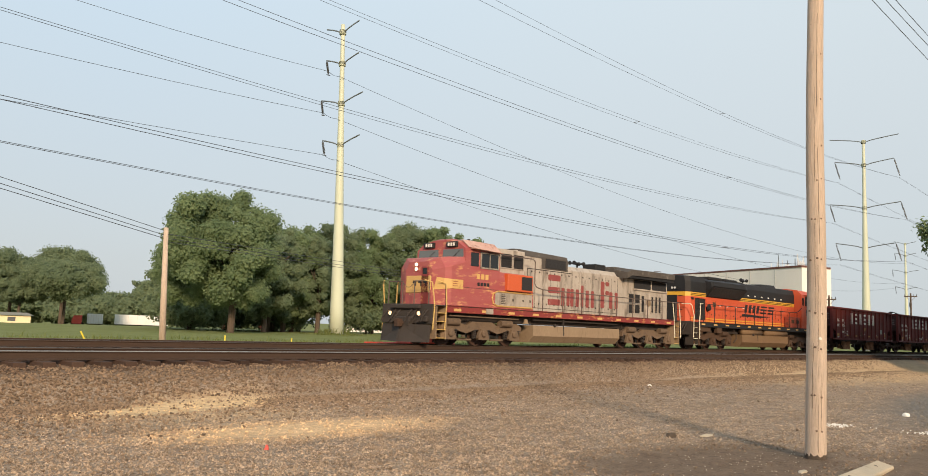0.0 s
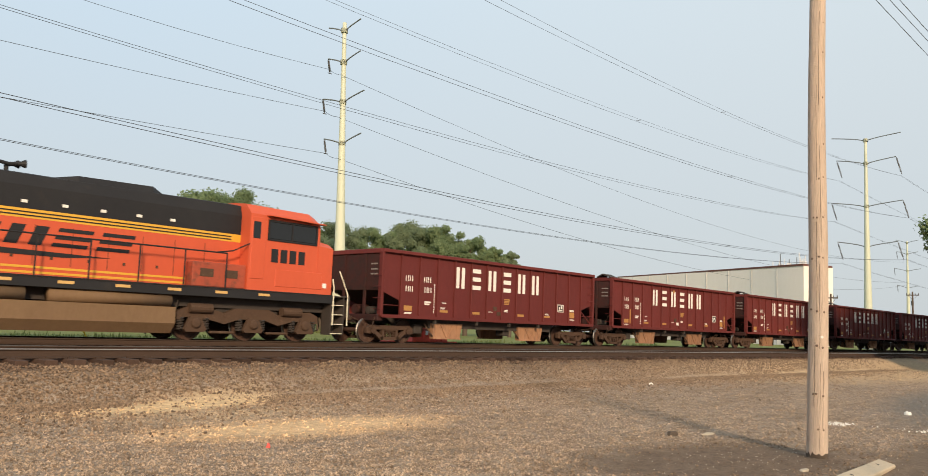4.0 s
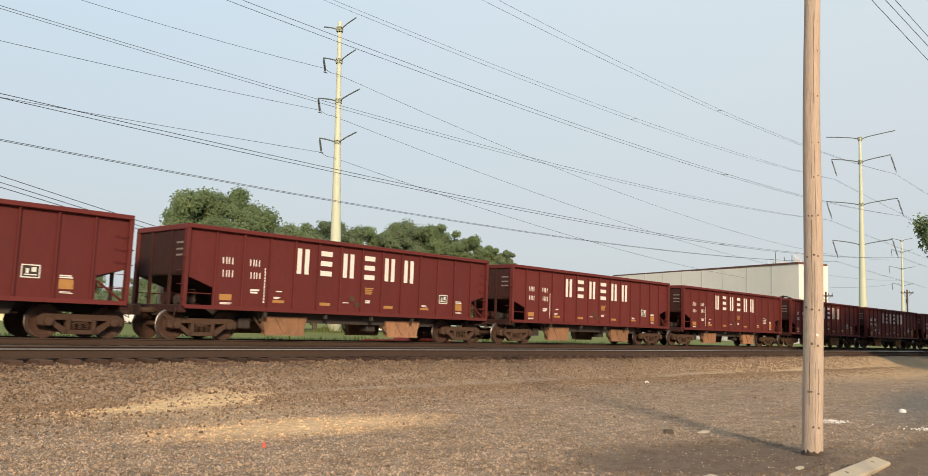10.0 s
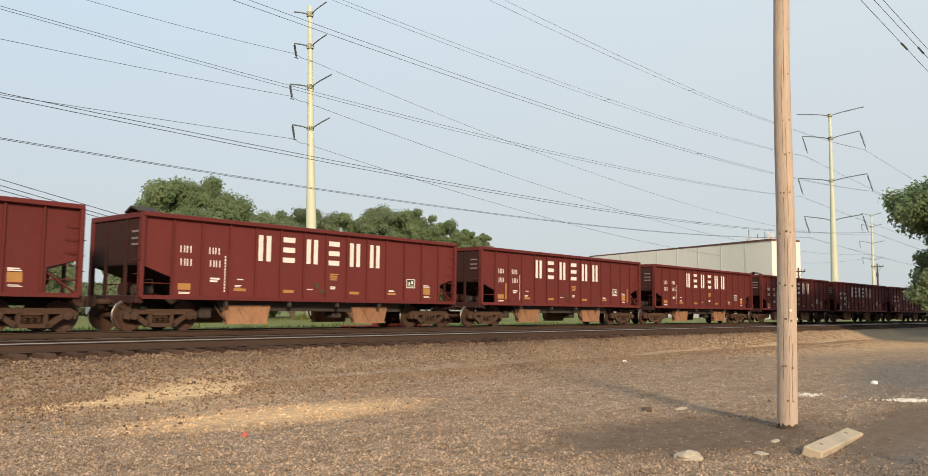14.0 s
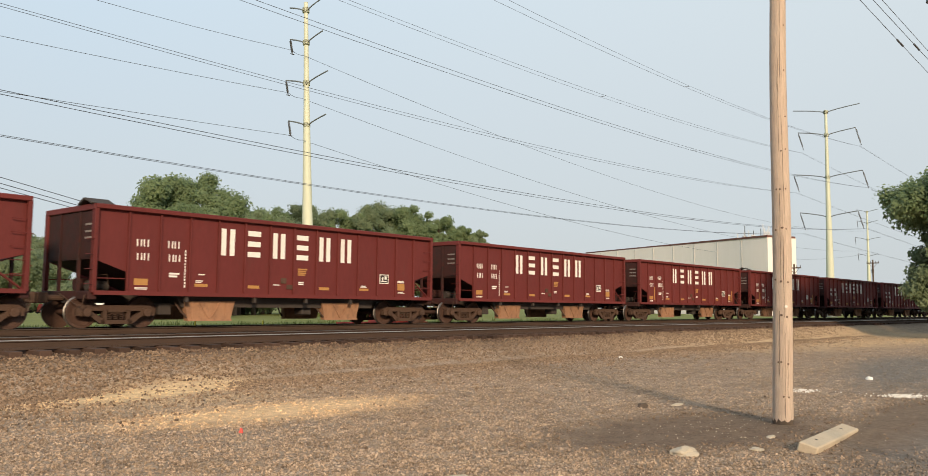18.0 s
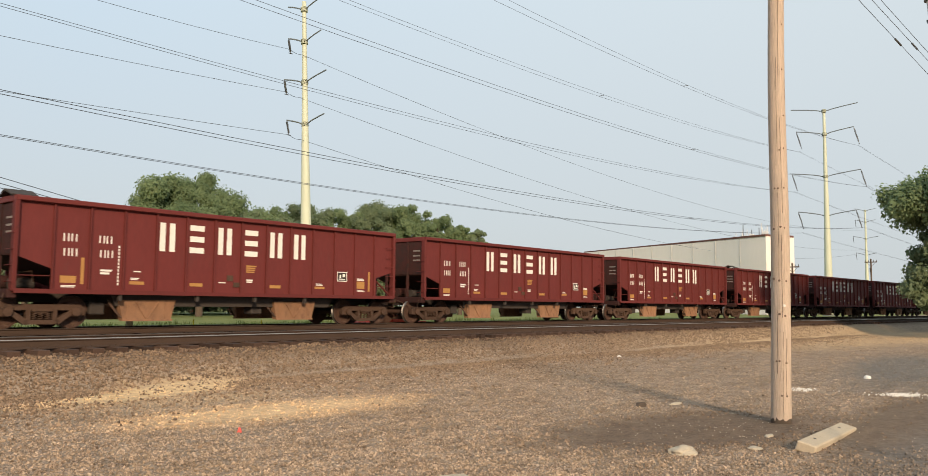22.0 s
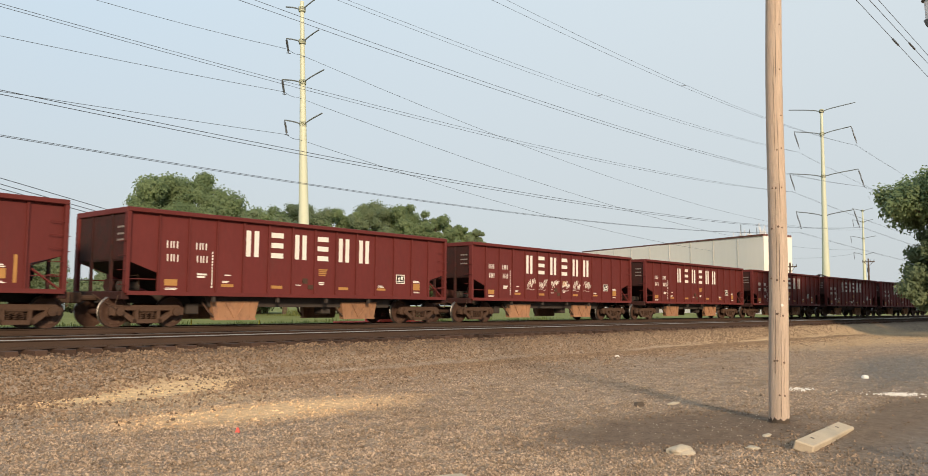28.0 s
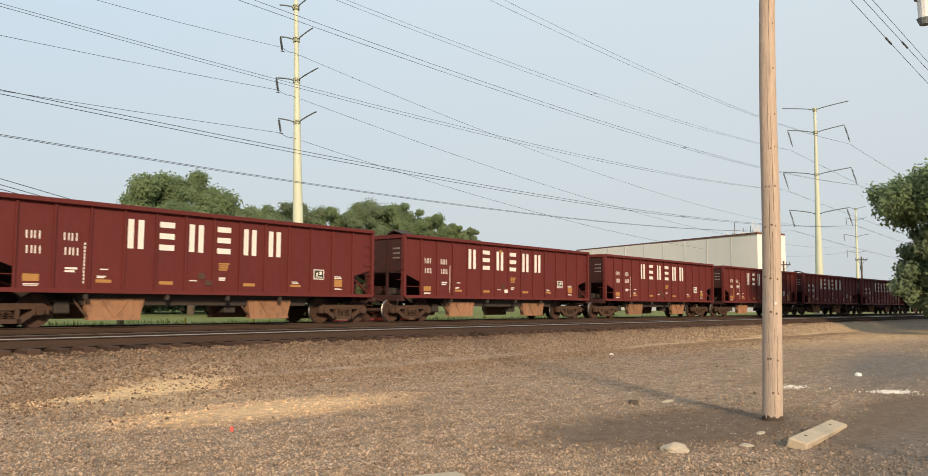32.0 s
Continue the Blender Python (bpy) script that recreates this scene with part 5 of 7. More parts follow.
def build_yard_things():
    w = thing("wheel_stop", pose(10.82, 2.88, YARD - 0.035, 14, 0.3, 1.2), "worn tan concrete wheel stop lying beside the pole", "wheel stop")
    bm = section(bmesh.new(), [(-0.115, 0), (0.115, 0), (0.11, 0.12), (-0.11, 0.12)], -1.02, 1.02)
    bmesh.ops.bevel(bm, geom=list(bm.edges), offset=0.015, segments=1, affect="EDGES")
    part("block", bm, M_CONCRETE, w)
    for x in (-0.6, 0.6):
        part("anchor_hole", rod(bmesh.new(), (x, 0.02, 0.113), (x, 0.02, 0.123), 0.022), M_DARK, w)
    w2 = thing("wheel_stop", pose(4.98, 4.99, YARD - 0.01, 0, 0, -26), "worn tan concrete wheel stop at the yard's edge", "wheel stop")
    bm = section(bmesh.new(), [(-0.135, 0), (0.135, 0), (0.128, 0.115), (-0.128, 0.115)], -0.92, 0.92)
    bmesh.ops.bevel(bm, geom=list(bm.edges), offset=0.02, segments=1, affect="EDGES")
    part("block", bm, M_CONCRETE, w2)

    def lump(name, x, y, sx, sy, sz, mat, label, seed):
        bm = bmesh.new()
        bmesh.ops.create_icosphere(bm, subdivisions=3, radius=1)
        for v in bm.verts:
            k = 1 + 0.35 * noise.noise(v.co * 1.3 + Vector((seed, 0, 0))) + 0.12 * noise.noise(v.co * 4 + Vector((seed, 3, 0)))
            v.co = Vector((v.co.x * sx * k, v.co.y * sy * k, max(v.co.z, -0.4) * sz * k))
        ob = tagged(new(name, mesh_of(name, bm, mat)), label, name, "loose stones")
        ob.matrix_world = pose(x, y, ground_z(x, y) + sz * 0.3)
    lump("rock", 8.72, 3.84, 0.18, 0.14, 0.07, M_STONE, "pale rounded rock half sunk in the gravel", 1)
    lump("rock", 12.3, 6.15, 0.12, 0.07, 0.06, M_BARK, "dark clod of earth on the gravel", 2)
    lump("rock", 9.6, 3.35, 0.10, 0.08, 0.025, M_STONE, "flat pale stone chip in the soil", 3)
    lump("rock", 20.9, 4.62, 0.08, 0.08, 0.06, M_WHITE, "small white lump on the dark gravel", 4)
    lump("rock", 10.7, 3.55, 0.12, 0.05, 0.02, M_STONE, "flat pale stone chip in the soil", 5)
    lump("rock", 13.1, 5.9, 0.22, 0.05, 0.03, M_STONE, "flat pale splinter on the gravel", 6)
    lump("rock", 23.5, 12.5, 0.05, 0.08, 0.05, M_WHITE, "small white lump on the gravel", 7)
    lump("litter", 6.33, 8.75, 0.024, 0.022, 0.05, M_REDPLASTIC, "small red scrap of plastic on the gravel", 8)


def build_weeds():
    """Grass blades and weeds along the far edge of the tracks and round the tower's foot."""
    rng = np.random.default_rng(9)
    n = 16000
    x = rng.uniform(4, 62, n)
    y = MID_Y + 2.8 + 7.5 * rng.random(n) ** 1.6 - CURVE / 2 * (x - MID_X) ** 2 + 0.6 * np.sin(x * 1.3)
    k = n // 12
    x[:k], y[:k] = 43.5 + rng.normal(scale=1.1, size=k), 51.6 + rng.normal(scale=0.8, size=k)
    z = np.array([ground_z(a, b) for a, b in zip(x, y)])
    clump = 0.5 + 0.9 * (np.sin(x * 0.9) * np.sin(y * 1.7 + x * 0.31) > 0.35)
    h = rng.uniform(0.06, 0.22, n) * clump
    h[:k] *= 2.2
    a = rng.uniform(0, 6.283, n)
    w = rng.uniform(0.012, 0.03, n)
    lean = rng.normal(scale=0.3, size=(n, 2)) * h[:, None]
    base = np.stack((x, y, z - 0.02), 1)
    side = np.stack((np.cos(a) * w, np.sin(a) * w, np.zeros(n)), 1)
    tip = base + np.stack((lean[:, 0], lean[:, 1], h), 1)
    mid = base + np.stack((lean[:, 0] * 0.3, lean[:, 1] * 0.3, h * 0.55), 1)
    v = np.stack((base - side, base + side, mid + side * 0.7, mid - side * 0.7, tip), 1).reshape(-1, 3)
    i = 5 * np.arange(n)[:, None]
    f = np.concatenate((i + (0, 1, 2), i + (0, 2, 3), i + (3, 2, 4)))
    me = bpy.data.meshes.new("grass")
    me.from_pydata(v.tolist(), [], f.tolist())
    me.materials.append(M_GRASSBLADE)
    tagged(new("grass", me), "rough green grass and weeds beside the tracks", "grass", kind="stuff")


M_REDPLASTIC = surface("red_plastic", (0.70, 0.095, 0.07), (0.60, 0.08, 0.06), rough=0.5)
M_SHEDRED = surface("red_brown_boards", (0.22, 0.06, 0.04), (0.16, 0.05, 0.035), rough=0.8, coarse=2, stretch=(4, 4, 0.4))
M_YELLOWPOST = surface("yellow_post", (0.75, 0.60, 0.06), (0.65, 0.5, 0.05), rough=0.5)

M_FADED = surface("faded_red_paint", (0.32, 0.072, 0.070), (0.37, 0.115, 0.108), rough=0.6, spec=0.25, coarse=0.9, fine=8, grain=0.2, spread=0.4, dirt=(0.58, 0.29, 0.13), dirt_at=(0.545, 0.66), stretch=(0.6, 1, 2.4), bump=0.1, bump_scale=20)
M_FADED_PLAIN = surface("faded_red_sill", (0.25, 0.040, 0.036), (0.18, 0.040, 0.036), rough=0.65, spec=0.25, coarse=1.2, fine=8, dirt=(0.50, 0.24, 0.08), dirt_at=(0.56, 0.64), stretch=(0.6, 1, 2))
M_ROOFWORN = surface("peeling_cab_roof", (0.58, 0.40, 0.32), (0.44, 0.20, 0.16), rough=0.8, coarse=1.4, fine=9, dirt=(0.25, 0.13, 0.10), dirt_at=(0.55, 0.65))
M_SILVER = surface("weathered_silver_paint", (0.43, 0.375, 0.315), (0.29, 0.245, 0.205), rough=0.65, spec=0.25, coarse=0.7, fine=6, grain=0.4, dirt=(0.12, 0.09, 0.068), dirt_at=(0.50, 0.70), stretch=(1.2, 1, 0.4), vary=0.10)
M_SOOT = surface("sooty_silver_roof", (0.10, 0.086, 0.074), (0.055, 0.047, 0.041), rough=0.8, spec=0.2, coarse=0.9, fine=7, dirt=(0.20, 0.175, 0.15), dirt_at=(0.58, 0.75))
M_SFYEL = surface("faded_yellow_paint", (0.62, 0.38, 0.13), (0.52, 0.31, 0.11), rough=0.6, coarse=2, fine=9, dirt=(0.36, 0.17, 0.08), dirt_at=(0.6, 0.75))
M_ORANGE = surface("bright_orange_paint", (0.56, 0.098, 0.042), (0.47, 0.082, 0.036), rough=0.5, spec=0.25, coarse=0.6, fine=6, grain=0.15, dirt=(0.34, 0.10, 0.045), dirt_at=(0.62, 0.85), stretch=(1, 1, 0.4), bump=0.06, bump_scale=10)
M_ACORANGE = surface("flat_orange_box", (0.56, 0.105, 0.032), (0.50, 0.092, 0.03), rough=0.5, coarse=1)
M_BLACK = surface("black_paint", (0.018, 0.018, 0.020), (0.028, 0.027, 0.027), rough=0.6, spec=0.2, coarse=0.8, fine=6, bump=0.06, bump_scale=12, dirt=(0.036, 0.031, 0.027), dirt_at=(0.6, 0.85))
M_BNYEL = surface("yellow_stripe_paint", (0.66, 0.36, 0.035), (0.58, 0.31, 0.035), rough=0.45, coarse=1)
M_TANDUST = surface("dust_covered_steel", (0.29, 0.21, 0.135), (0.22, 0.155, 0.098), rough=0.88, spec=0.2, coarse=1.2, fine=10, grain=0.3, dirt=(0.13, 0.09, 0.06), dirt_at=(0.55, 0.8), stretch=(1, 1, 0.5))
M_TRUCK_TAN = surface("dusty_loco_truck", (0.175, 0.120, 0.078), (0.105, 0.072, 0.050), rough=0.88, spec=0.2, coarse=2.2, fine=14, grain=0.4, dirt=(0.07, 0.05, 0.038), dirt_at=(0.55, 0.75))
M_TRUCK_BROWN = surface("brown_loco_truck", (0.085, 0.050, 0.032), (0.055, 0.035, 0.024), rough=0.88, spec=0.2, coarse=2.2, fine=14, grain=0.4, dirt=(0.12, 0.075, 0.048), dirt_at=(0.58, 0.75))
M_TANKBROWN = surface("brown_dusted_tank", (0.19, 0.120, 0.066), (0.135, 0.082, 0.046), rough=0.85, spec=0.2, coarse=1.2, fine=10, grain=0.3, dirt=(0.17, 0.105, 0.065), dirt_at=(0.55, 0.8), stretch=(1, 1, 0.5))
M_DIRTYORANGE = surface("grimy_orange_paint", (0.36, 0.075, 0.040), (0.26, 0.060, 0.036), rough=0.7, spec=0.2, coarse=1.2, fine=8, dirt=(0.12, 0.05, 0.035), dirt_at=(0.5, 0.72))
M_REDLET = surface("faded_red_lettering", (0.27, 0.068, 0.062), (0.22, 0.058, 0.054), rough=0.65, spec=0.2, coarse=2, fine=9, grain=0.3, dirt=(0.36, 0.26, 0.21), dirt_at=(0.58, 0.72), stretch=(1, 1, 0.5))
M_PALE_RAIL = surface("pale_handrail", (0.72, 0.66, 0.50), (0.62, 0.56, 0.42), rough=0.5, coarse=3)
M_YEL_RAIL = surface("yellow_handrail", (0.60, 0.40, 0.13), (0.50, 0.33, 0.11), rough=0.6, coarse=3)
M_GREY_RAIL = surface("grimy_handrail", (0.12, 0.085, 0.07), (0.09, 0.066, 0.056), rough=0.7, coarse=3)
M_MESH = surface("dark_radiator_mesh", (0.020, 0.019, 0.020), (0.030, 0.027, 0.026), rough=0.8, coarse=2, fine=60, grain=0.5, bump=0.6, bump_scale=80)
M_LAMP = glow("lit_headlight", (1.0, 0.86, 0.66), 1.2)
M_DITCH = glow("lit_ditch_light", (1.0, 0.66, 0.34), 1.2)
M_LENS = surface("unlit_lens", (0.55, 0.55, 0.55), (0.45, 0.45, 0.45), rough=0.2)


def glass_material(name, tint):
    m, n, l, p = nodes_of(name)
    p.inputs["Base Color"].default_value = (*tint, 1)
    p.inputs["Roughness"].default_value = 0.08
    p.inputs["Specular IOR Level"].default_value = 0.35
    b = n.new("ShaderNodeBump")
    b.inputs["Strength"].default_value = 0.04
    l.new(noise_of(n, l, n.new("ShaderNodeTexCoord").outputs["Object"], 2, 2), b.inputs["Height"])
    l.new(b.outputs[0], p.inputs["Normal"])
    return m


M_GLASS = glass_material("dark_cab_glass", (0.016, 0.018, 0.020))
# the sky's reflection is put into the windshield's grey base colour
M_SHIELD = glass_material("sky_grey_windshield", (0.12, 0.135, 0.14))


def loft(rings, close=True):
    """Skins a row of outlines, each a list of points."""
    bm = bmesh.new()
    rows = [[bm.verts.new(p) for p in r] for r in rings]
    n = len(rows[0])
    for a, b in zip(rows, rows[1:]):
        for i in range(n):
            bm.faces.new((a[i], a[(i + 1) % n], b[(i + 1) % n], b[i]))
    if close:
        bm.faces.new(rows[0])
        bm.faces.new(rows[-1][::-1])
    bmesh.ops.recalc_face_normals(bm, faces=bm.faces)
    return bm


def ring(x, pts):
    """A closed outline across the loco from its near half: (lat, z) pairs from bottom to top."""
    return [(x, -a, z) for a, z in pts] + [(x, a, z) for a, z in reversed(pts)]


def side_panel(parent, name, x0, x1, z0, z1, lat, material, thick=0.02, bevel=0.006, both=True, label=""):
    out = []
    for s in ((-1, 1) if both else (-1,)):
        y0, y1 = sorted((s * (lat - 0.004), s * (lat + thick)))
        out.append(part(name, boxed(x0, x1, y0, y1, z0, z1, bevel=bevel), material, parent, label))
    return out


def louvre(parent, x0, x1, z0, z1, lat, material, rows=9, name="louvre", upright=False):
    """A dark opening in a frame with slats over it."""
    g = part(name, boxed(x0, x1, -lat - 0.006, -lat + 0.01, z0, z1), M_MESH, parent)
    fr = bmesh.new()
    for a, b, c, d in ((x0 - 0.04, x0, z0 - 0.04, z1 + 0.04), (x1, x1 + 0.04, z0 - 0.04, z1 + 0.04), (x0, x1, z0 - 0.04, z0), (x0, x1, z1, z1 + 0.04)):
        box(fr, a, b, -lat - 0.035, -lat + 0.01, c, d)
    part("louvre_frame", fr, material, g)
    for i in range(rows):
        u = (i + 0.5) / rows
        if upright:
            bm = boxed(x0 + (x1 - x0) * u - 0.018, x0 + (x1 - x0) * u + 0.018, -lat - 0.030, -lat - 0.008, z0, z1)
        else:
            bm = prism(bmesh.new(), [(x0, z0 + (z1 - z0) * u - 0.015), (x1, z0 + (z1 - z0) * u - 0.015), (x1, z0 + (z1 - z0) * u + 0.015), (x0, z0 + (z1 - z0) * u + 0.015)], -lat - 0.028, -lat - 0.008)
        part("slat", bm, M_MESH, g)
    return g


def handrail(parent, points, posts, foot, r, material):
    part("handrail", tube(points, r, 6), material, parent)
    for x, y, z in posts:
        part("stanchion", tube([(x, y, foot), (x, y, z)], r * 1.05, 6), material, parent)


def stepwell(parent, x, out, sgn, material, nosing):
    """Four steps at a corner of the loco; out is the way to its end."""
    a, b = sorted((x + out * 0.16, x + out * 0.72))
    y0, y1 = sorted((sgn * 0.98, sgn * 1.48))
    part("stepwell", boxed(a, b, min(sgn * 0.94, sgn * 0.98), max(sgn * 0.94, sgn * 0.98), 0.28, 1.6), material, parent)
    for q in (a, b):
        part("step_cheek", boxed(q - 0.02, q + 0.02, y0, y1, 0.26, 1.58), material, parent)
    for k in range(4):
        z = 0.32 + 0.33 * k
        part("step", boxed(a, b, y0, y1, z - 0.025, z, bevel=0.004), nosing, parent)


def loco_truck(parent, x, wheel_me, frame_me, cap_me, coil_me, cyl_me, name):
    tr = new("truck")
    tr.parent = parent
    tr.matrix_local = pose(x, 0, 0)
    for s in (-1, 1):
        turn = 0 if s < 0 else 180
        part("side_frame", frame_me, None, tr).matrix_local = pose(0, s * 1.10, 0, 0, 0, turn)
        for dx in (-2.03, 0, 2.03):
            part("journal_box", cap_me, None, tr).matrix_local = pose(dx, s * 1.20, 0.533, 0, 0, turn)
            for k in (-0.42, 0.42):
                part("coil_spring", coil_me, None, tr).matrix_local = pose(dx + k, s * 1.10, 0)
        for dx in (-2.25, 1.1):
            part("brake_cylinder", cyl_me, None, tr).matrix_local = pose(dx, s * 1.22, 0.98)
        part("sand_pipe", tube([(-2.55, s * 1.1, 1.2), (-2.62, s * 1.0, 0.7), (-2.55, s * 0.8, 0.12)], 0.03, 5), M_DARK, tr)
    for dx in (-2.03, 0, 2.03):
        part("wheelset", wheel_me, None, tr).matrix_local = pose(dx, 0, 0.533)
    part("bolster", boxed(-1.2, 1.2, -0.9, 0.9, 0.75, 1.1, bevel=0.05), M_DARK, tr)
    return tr


def loco_truck_meshes(mat):
    bm = bmesh.new()
    o = [(-2.62, 0.62), (-2.62, 0.86), (-2.30, 1.00), (-1.45, 0.96), (-1.0, 0.86), (-0.62, 1.02), (0.62, 1.02), (1.0, 0.86), (1.45, 0.96), (2.30, 1.00), (2.62, 0.86), (2.62, 0.62), (2.45, 0.62), (2.38, 0.70), (1.60, 0.66), (1.0, 0.52), (0.45, 0.68), (-0.45, 0.68), (-1.0, 0.52), (-1.60, 0.66), (-2.38, 0.70), (-2.45, 0.62)]
    prism(bm, o, -0.09, 0.09)
    for dx in (-1.0, 1.0):
        rod(bm, (dx, -0.10, 0.80), (dx, -0.115, 0.80), 0.05, sides=10)
    for dx in (-1.03, 1.03):
        box(bm, dx - 0.42, dx + 0.42, -0.06, 0.06, 0.22, 0.30, bevel=0.02)
    frame_me = mesh_of("side_frame", bm, mat)
    bm = bmesh.new()
    prism(bm, [(-0.36, -0.20), (-0.30, -0.27), (0.30, -0.27), (0.36, -0.20), (0.24, 0.05), (0.18, 0.20), (-0.18, 0.20), (-0.24, 0.05)], -0.10, 0.04)
    q = lathe(bmesh.new(), [(0.16, -0.09), (0.16, -0.14), (0.12, -0.18), (0.04, -0.19)], 16)
    me = bpy.data.meshes.new("tmp")
    q.to_mesh(me)
    q.free()
    bm.from_mesh(me)
    cap_me = mesh_of("journal_box", bm, mat)
    pts = [(0.10 * math.cos(t * 0.8), 0.10 * math.sin(t * 0.8), 0.30 + 0.0098 * t) for t in range(0, 40)]
    coil_me = mesh_of("coil_spring", tube(pts, 0.026, 5), M_DARK)
    cyl_me = mesh_of("brake_cylinder", rod(bmesh.new(), (0, 0, 0), (0.75, 0, 0), 0.15, sides=14), mat)
    return frame_me, cap_me, coil_me, cyl_me


WHEEL_L = wheelset_mesh(0.533, "wheelset")


def loco_common(t, x0, x1, sill_mat, tank, tank_mat, truck_mat):
    part("frame", boxed(x0, x1, -1.0, 1.0, 1.02, 1.58), M_DARK, t)
    part("walkway", boxed(x0, x1, -1.50, 1.50, 1.58, 1.62), M_DARK, t)
    for s in (-1, 1):
        y0, y1 = sorted((s * 1.50, s * 1.455))
        part("side_sill", boxed(x0 + 0.75, x1 - 0.75, y0, y1, 1.34, 1.64, bevel=0.01), sill_mat, t)
    top = 0.98
    sec = [(-1.40, top), (-1.42, 0.50), (-1.16, 0.20), (1.16, 0.20), (1.42, 0.50), (1.40, top)]
    part("fuel_tank", section(bmesh.new(), sec, *tank), tank_mat, t, "dust-covered fuel tank")
    part("tank_bracket", boxed(tank[0] + 2.3, tank[0] + 2.36, -1.42, -1.36, 0.55, 1.30), M_DARK, t)
    part("tank_cap", rod(bmesh.new(), (tank[0] + 1.6, -1.40, 0.98), (tank[0] + 1.6, -1.48, 1.02), 0.07, sides=10), M_DARK, t)
    meshes = loco_truck_meshes(truck_mat)
    for x in (-6.80, 6.82):
        loco_truck(t, x, WHEEL_L, *meshes, "truck")
    for s, x in ((-1, x0), (1, x1)):
        part("end_plate", boxed(min(x, x + s * 0.06), max(x, x + s * 0.06), -1.48, 1.48, 0.85, 1.64, bevel=0.01), M_DARK, t)
        bm = rod(bmesh.new(), (x, 0, 0.86), (x + s * 0.45, 0, 0.86), 0.10)
        box(bm, min(x + s * 0.36, x + s * 0.62), max(x + s * 0.36, x + s * 0.62), -0.13, 0.13, 0.70, 1.02, bevel=0.03)
        part("coupler", bm, M_TRUCK, t)
        for y in (-0.75, -0.5, 0.5, 0.75):
            part("air_hose", tube([(x + s * 0.05, y, 1.05), (x + s * 0.22, y, 0.85), (x + s * 0.25, y * 0.9, 0.45), (x + s * 0.12, y * 0.9, 0.35)], 0.022, 5), M_DARK, t)
        for y in (-1, 1):
            stepwell(t, x - s * 0.04, -s, y, M_DARK if sill_mat is M_BLACK else M_TANDUST, M_PALE_RAIL if sill_mat is M_BLACK else M_YEL_RAIL)


def build_loco_a():
    t = thing("locomotive", Matrix.Identity(4), "worn red, yellow and silver diesel locomotive with a wide nose", "locomotive", "locomotives")
    loco_common(t, -10.05, 9.95, M_FADED_PLAIN, (-3.6, 3.58), M_TANDUST, M_TRUCK_TAN)
    # plough
    bm = loft([[(-10.62, -0.05, 0.10), (-10.52, 0.05, 0.10), (-10.30, 0.05, 0.80), (-10.38, -0.05, 0.80)], [(-10.22, 1.40, 0.12), (-10.12, 1.40, 0.12), (-10.05, 1.40, 0.82), (-10.14, 1.40, 0.82)]])
    part("plough", bm, M_DARK, t, "dented grimy black pilot plough")
    bm = loft([[(-10.62, 0.05, 0.10), (-10.52, -0.05, 0.10), (-10.30, -0.05, 0.80), (-10.38, 0.05, 0.80)], [(-10.22, -1.40, 0.12), (-10.12, -1.40, 0.12), (-10.05, -1.40, 0.82), (-10.14, -1.40, 0.82)]])
    part("plough", bm, M_DARK, t, "dented grimy black pilot plough")
    part("anticlimber", boxed(-10.24, -10.0, -0.85, 0.85, 1.44, 1.60, bevel=0.03), M_DARK, t)
    for k, y in enumerate((-1.25, -1.1, -0.62, -0.35, 0.35, 0.62, 1.1)):
        part("jumper_cable", tube([(-10.12, y, 1.42), (-10.34, y + 0.06, 1.15 - 0.05 * (k % 3)), (-10.36, y + 0.16, 0.92), (-10.2, y + 0.24, 1.0), (-10.12, y + 0.26, 1.3)], 0.03, 5), M_DARK, t)
    part("coupler_pocket", boxed(-10.34, -10.1, -0.42, 0.42, 0.72, 1.12, bevel=0.04), M_DARK, t)
    part("valve_box", boxed(-10.26, -10.1, -1.32, -1.0, 0.92, 1.14, bevel=0.03), M_DARK, t)
    for y in (-0.85, 0.85):
        part("ditch_light", rod(bmesh.new(), (-10.10, y, 1.25), (-10.24, y, 1.25), 0.10, sides=16), M_BLACK, t)
        part("ditch_lens", rod(bmesh.new(), (-10.24, y, 1.25), (-10.255, y, 1.25), 0.085, sides=16), M_DITCH, t, "glowing amber ditch light")
    # nose, cab and the full-width part behind it
    nose = loft([ring(-9.52, [(0.75, 1.62), (0.80, 3.05), (0.55, 3.40)]), ring(-9.30, [(1.30, 1.62), (1.32, 3.15), (1.00, 3.56)]), ring(-9.05, [(1.45, 1.62), (1.45, 3.22), (1.18, 3.62)]), ring(-8.24, [(1.46, 1.62), (1.46, 3.46), (1.38, 3.68)])])
    part("nose", nose, M_FADED, t, "faded red nose with worn yellow patches")
    part("nose_band", boxed(-9.545, -9.50, -0.72, 0.72, 2.12, 2.82, bevel=0.02), M_SFYEL, t, "faded yellow nose emblem")
    bm = loft([[(-9.54, -0.70, 2.24), (-9.54, -0.70, 2.80), (-9.50, -0.70, 2.80), (-9.50, -0.70, 2.24)], [(-9.32, -1.31, 2.28), (-9.32, -1.31, 2.72), (-9.28, -1.31, 2.72), (-9.28, -1.31, 2.28)], [(-9.06, -1.468, 2.32), (-9.06, -1.468, 2.70), (-9.03, -1.44, 2.70), (-9.03, -1.44, 2.32)]])
    part("nose_band", bm, M_SFYEL, t, "faded yellow band round the nose")
    part("nose_band", boxed(-9.05, -8.38, -1.472, -1.45, 2.32, 2.70, bevel=0.004), M_SFYEL, t)
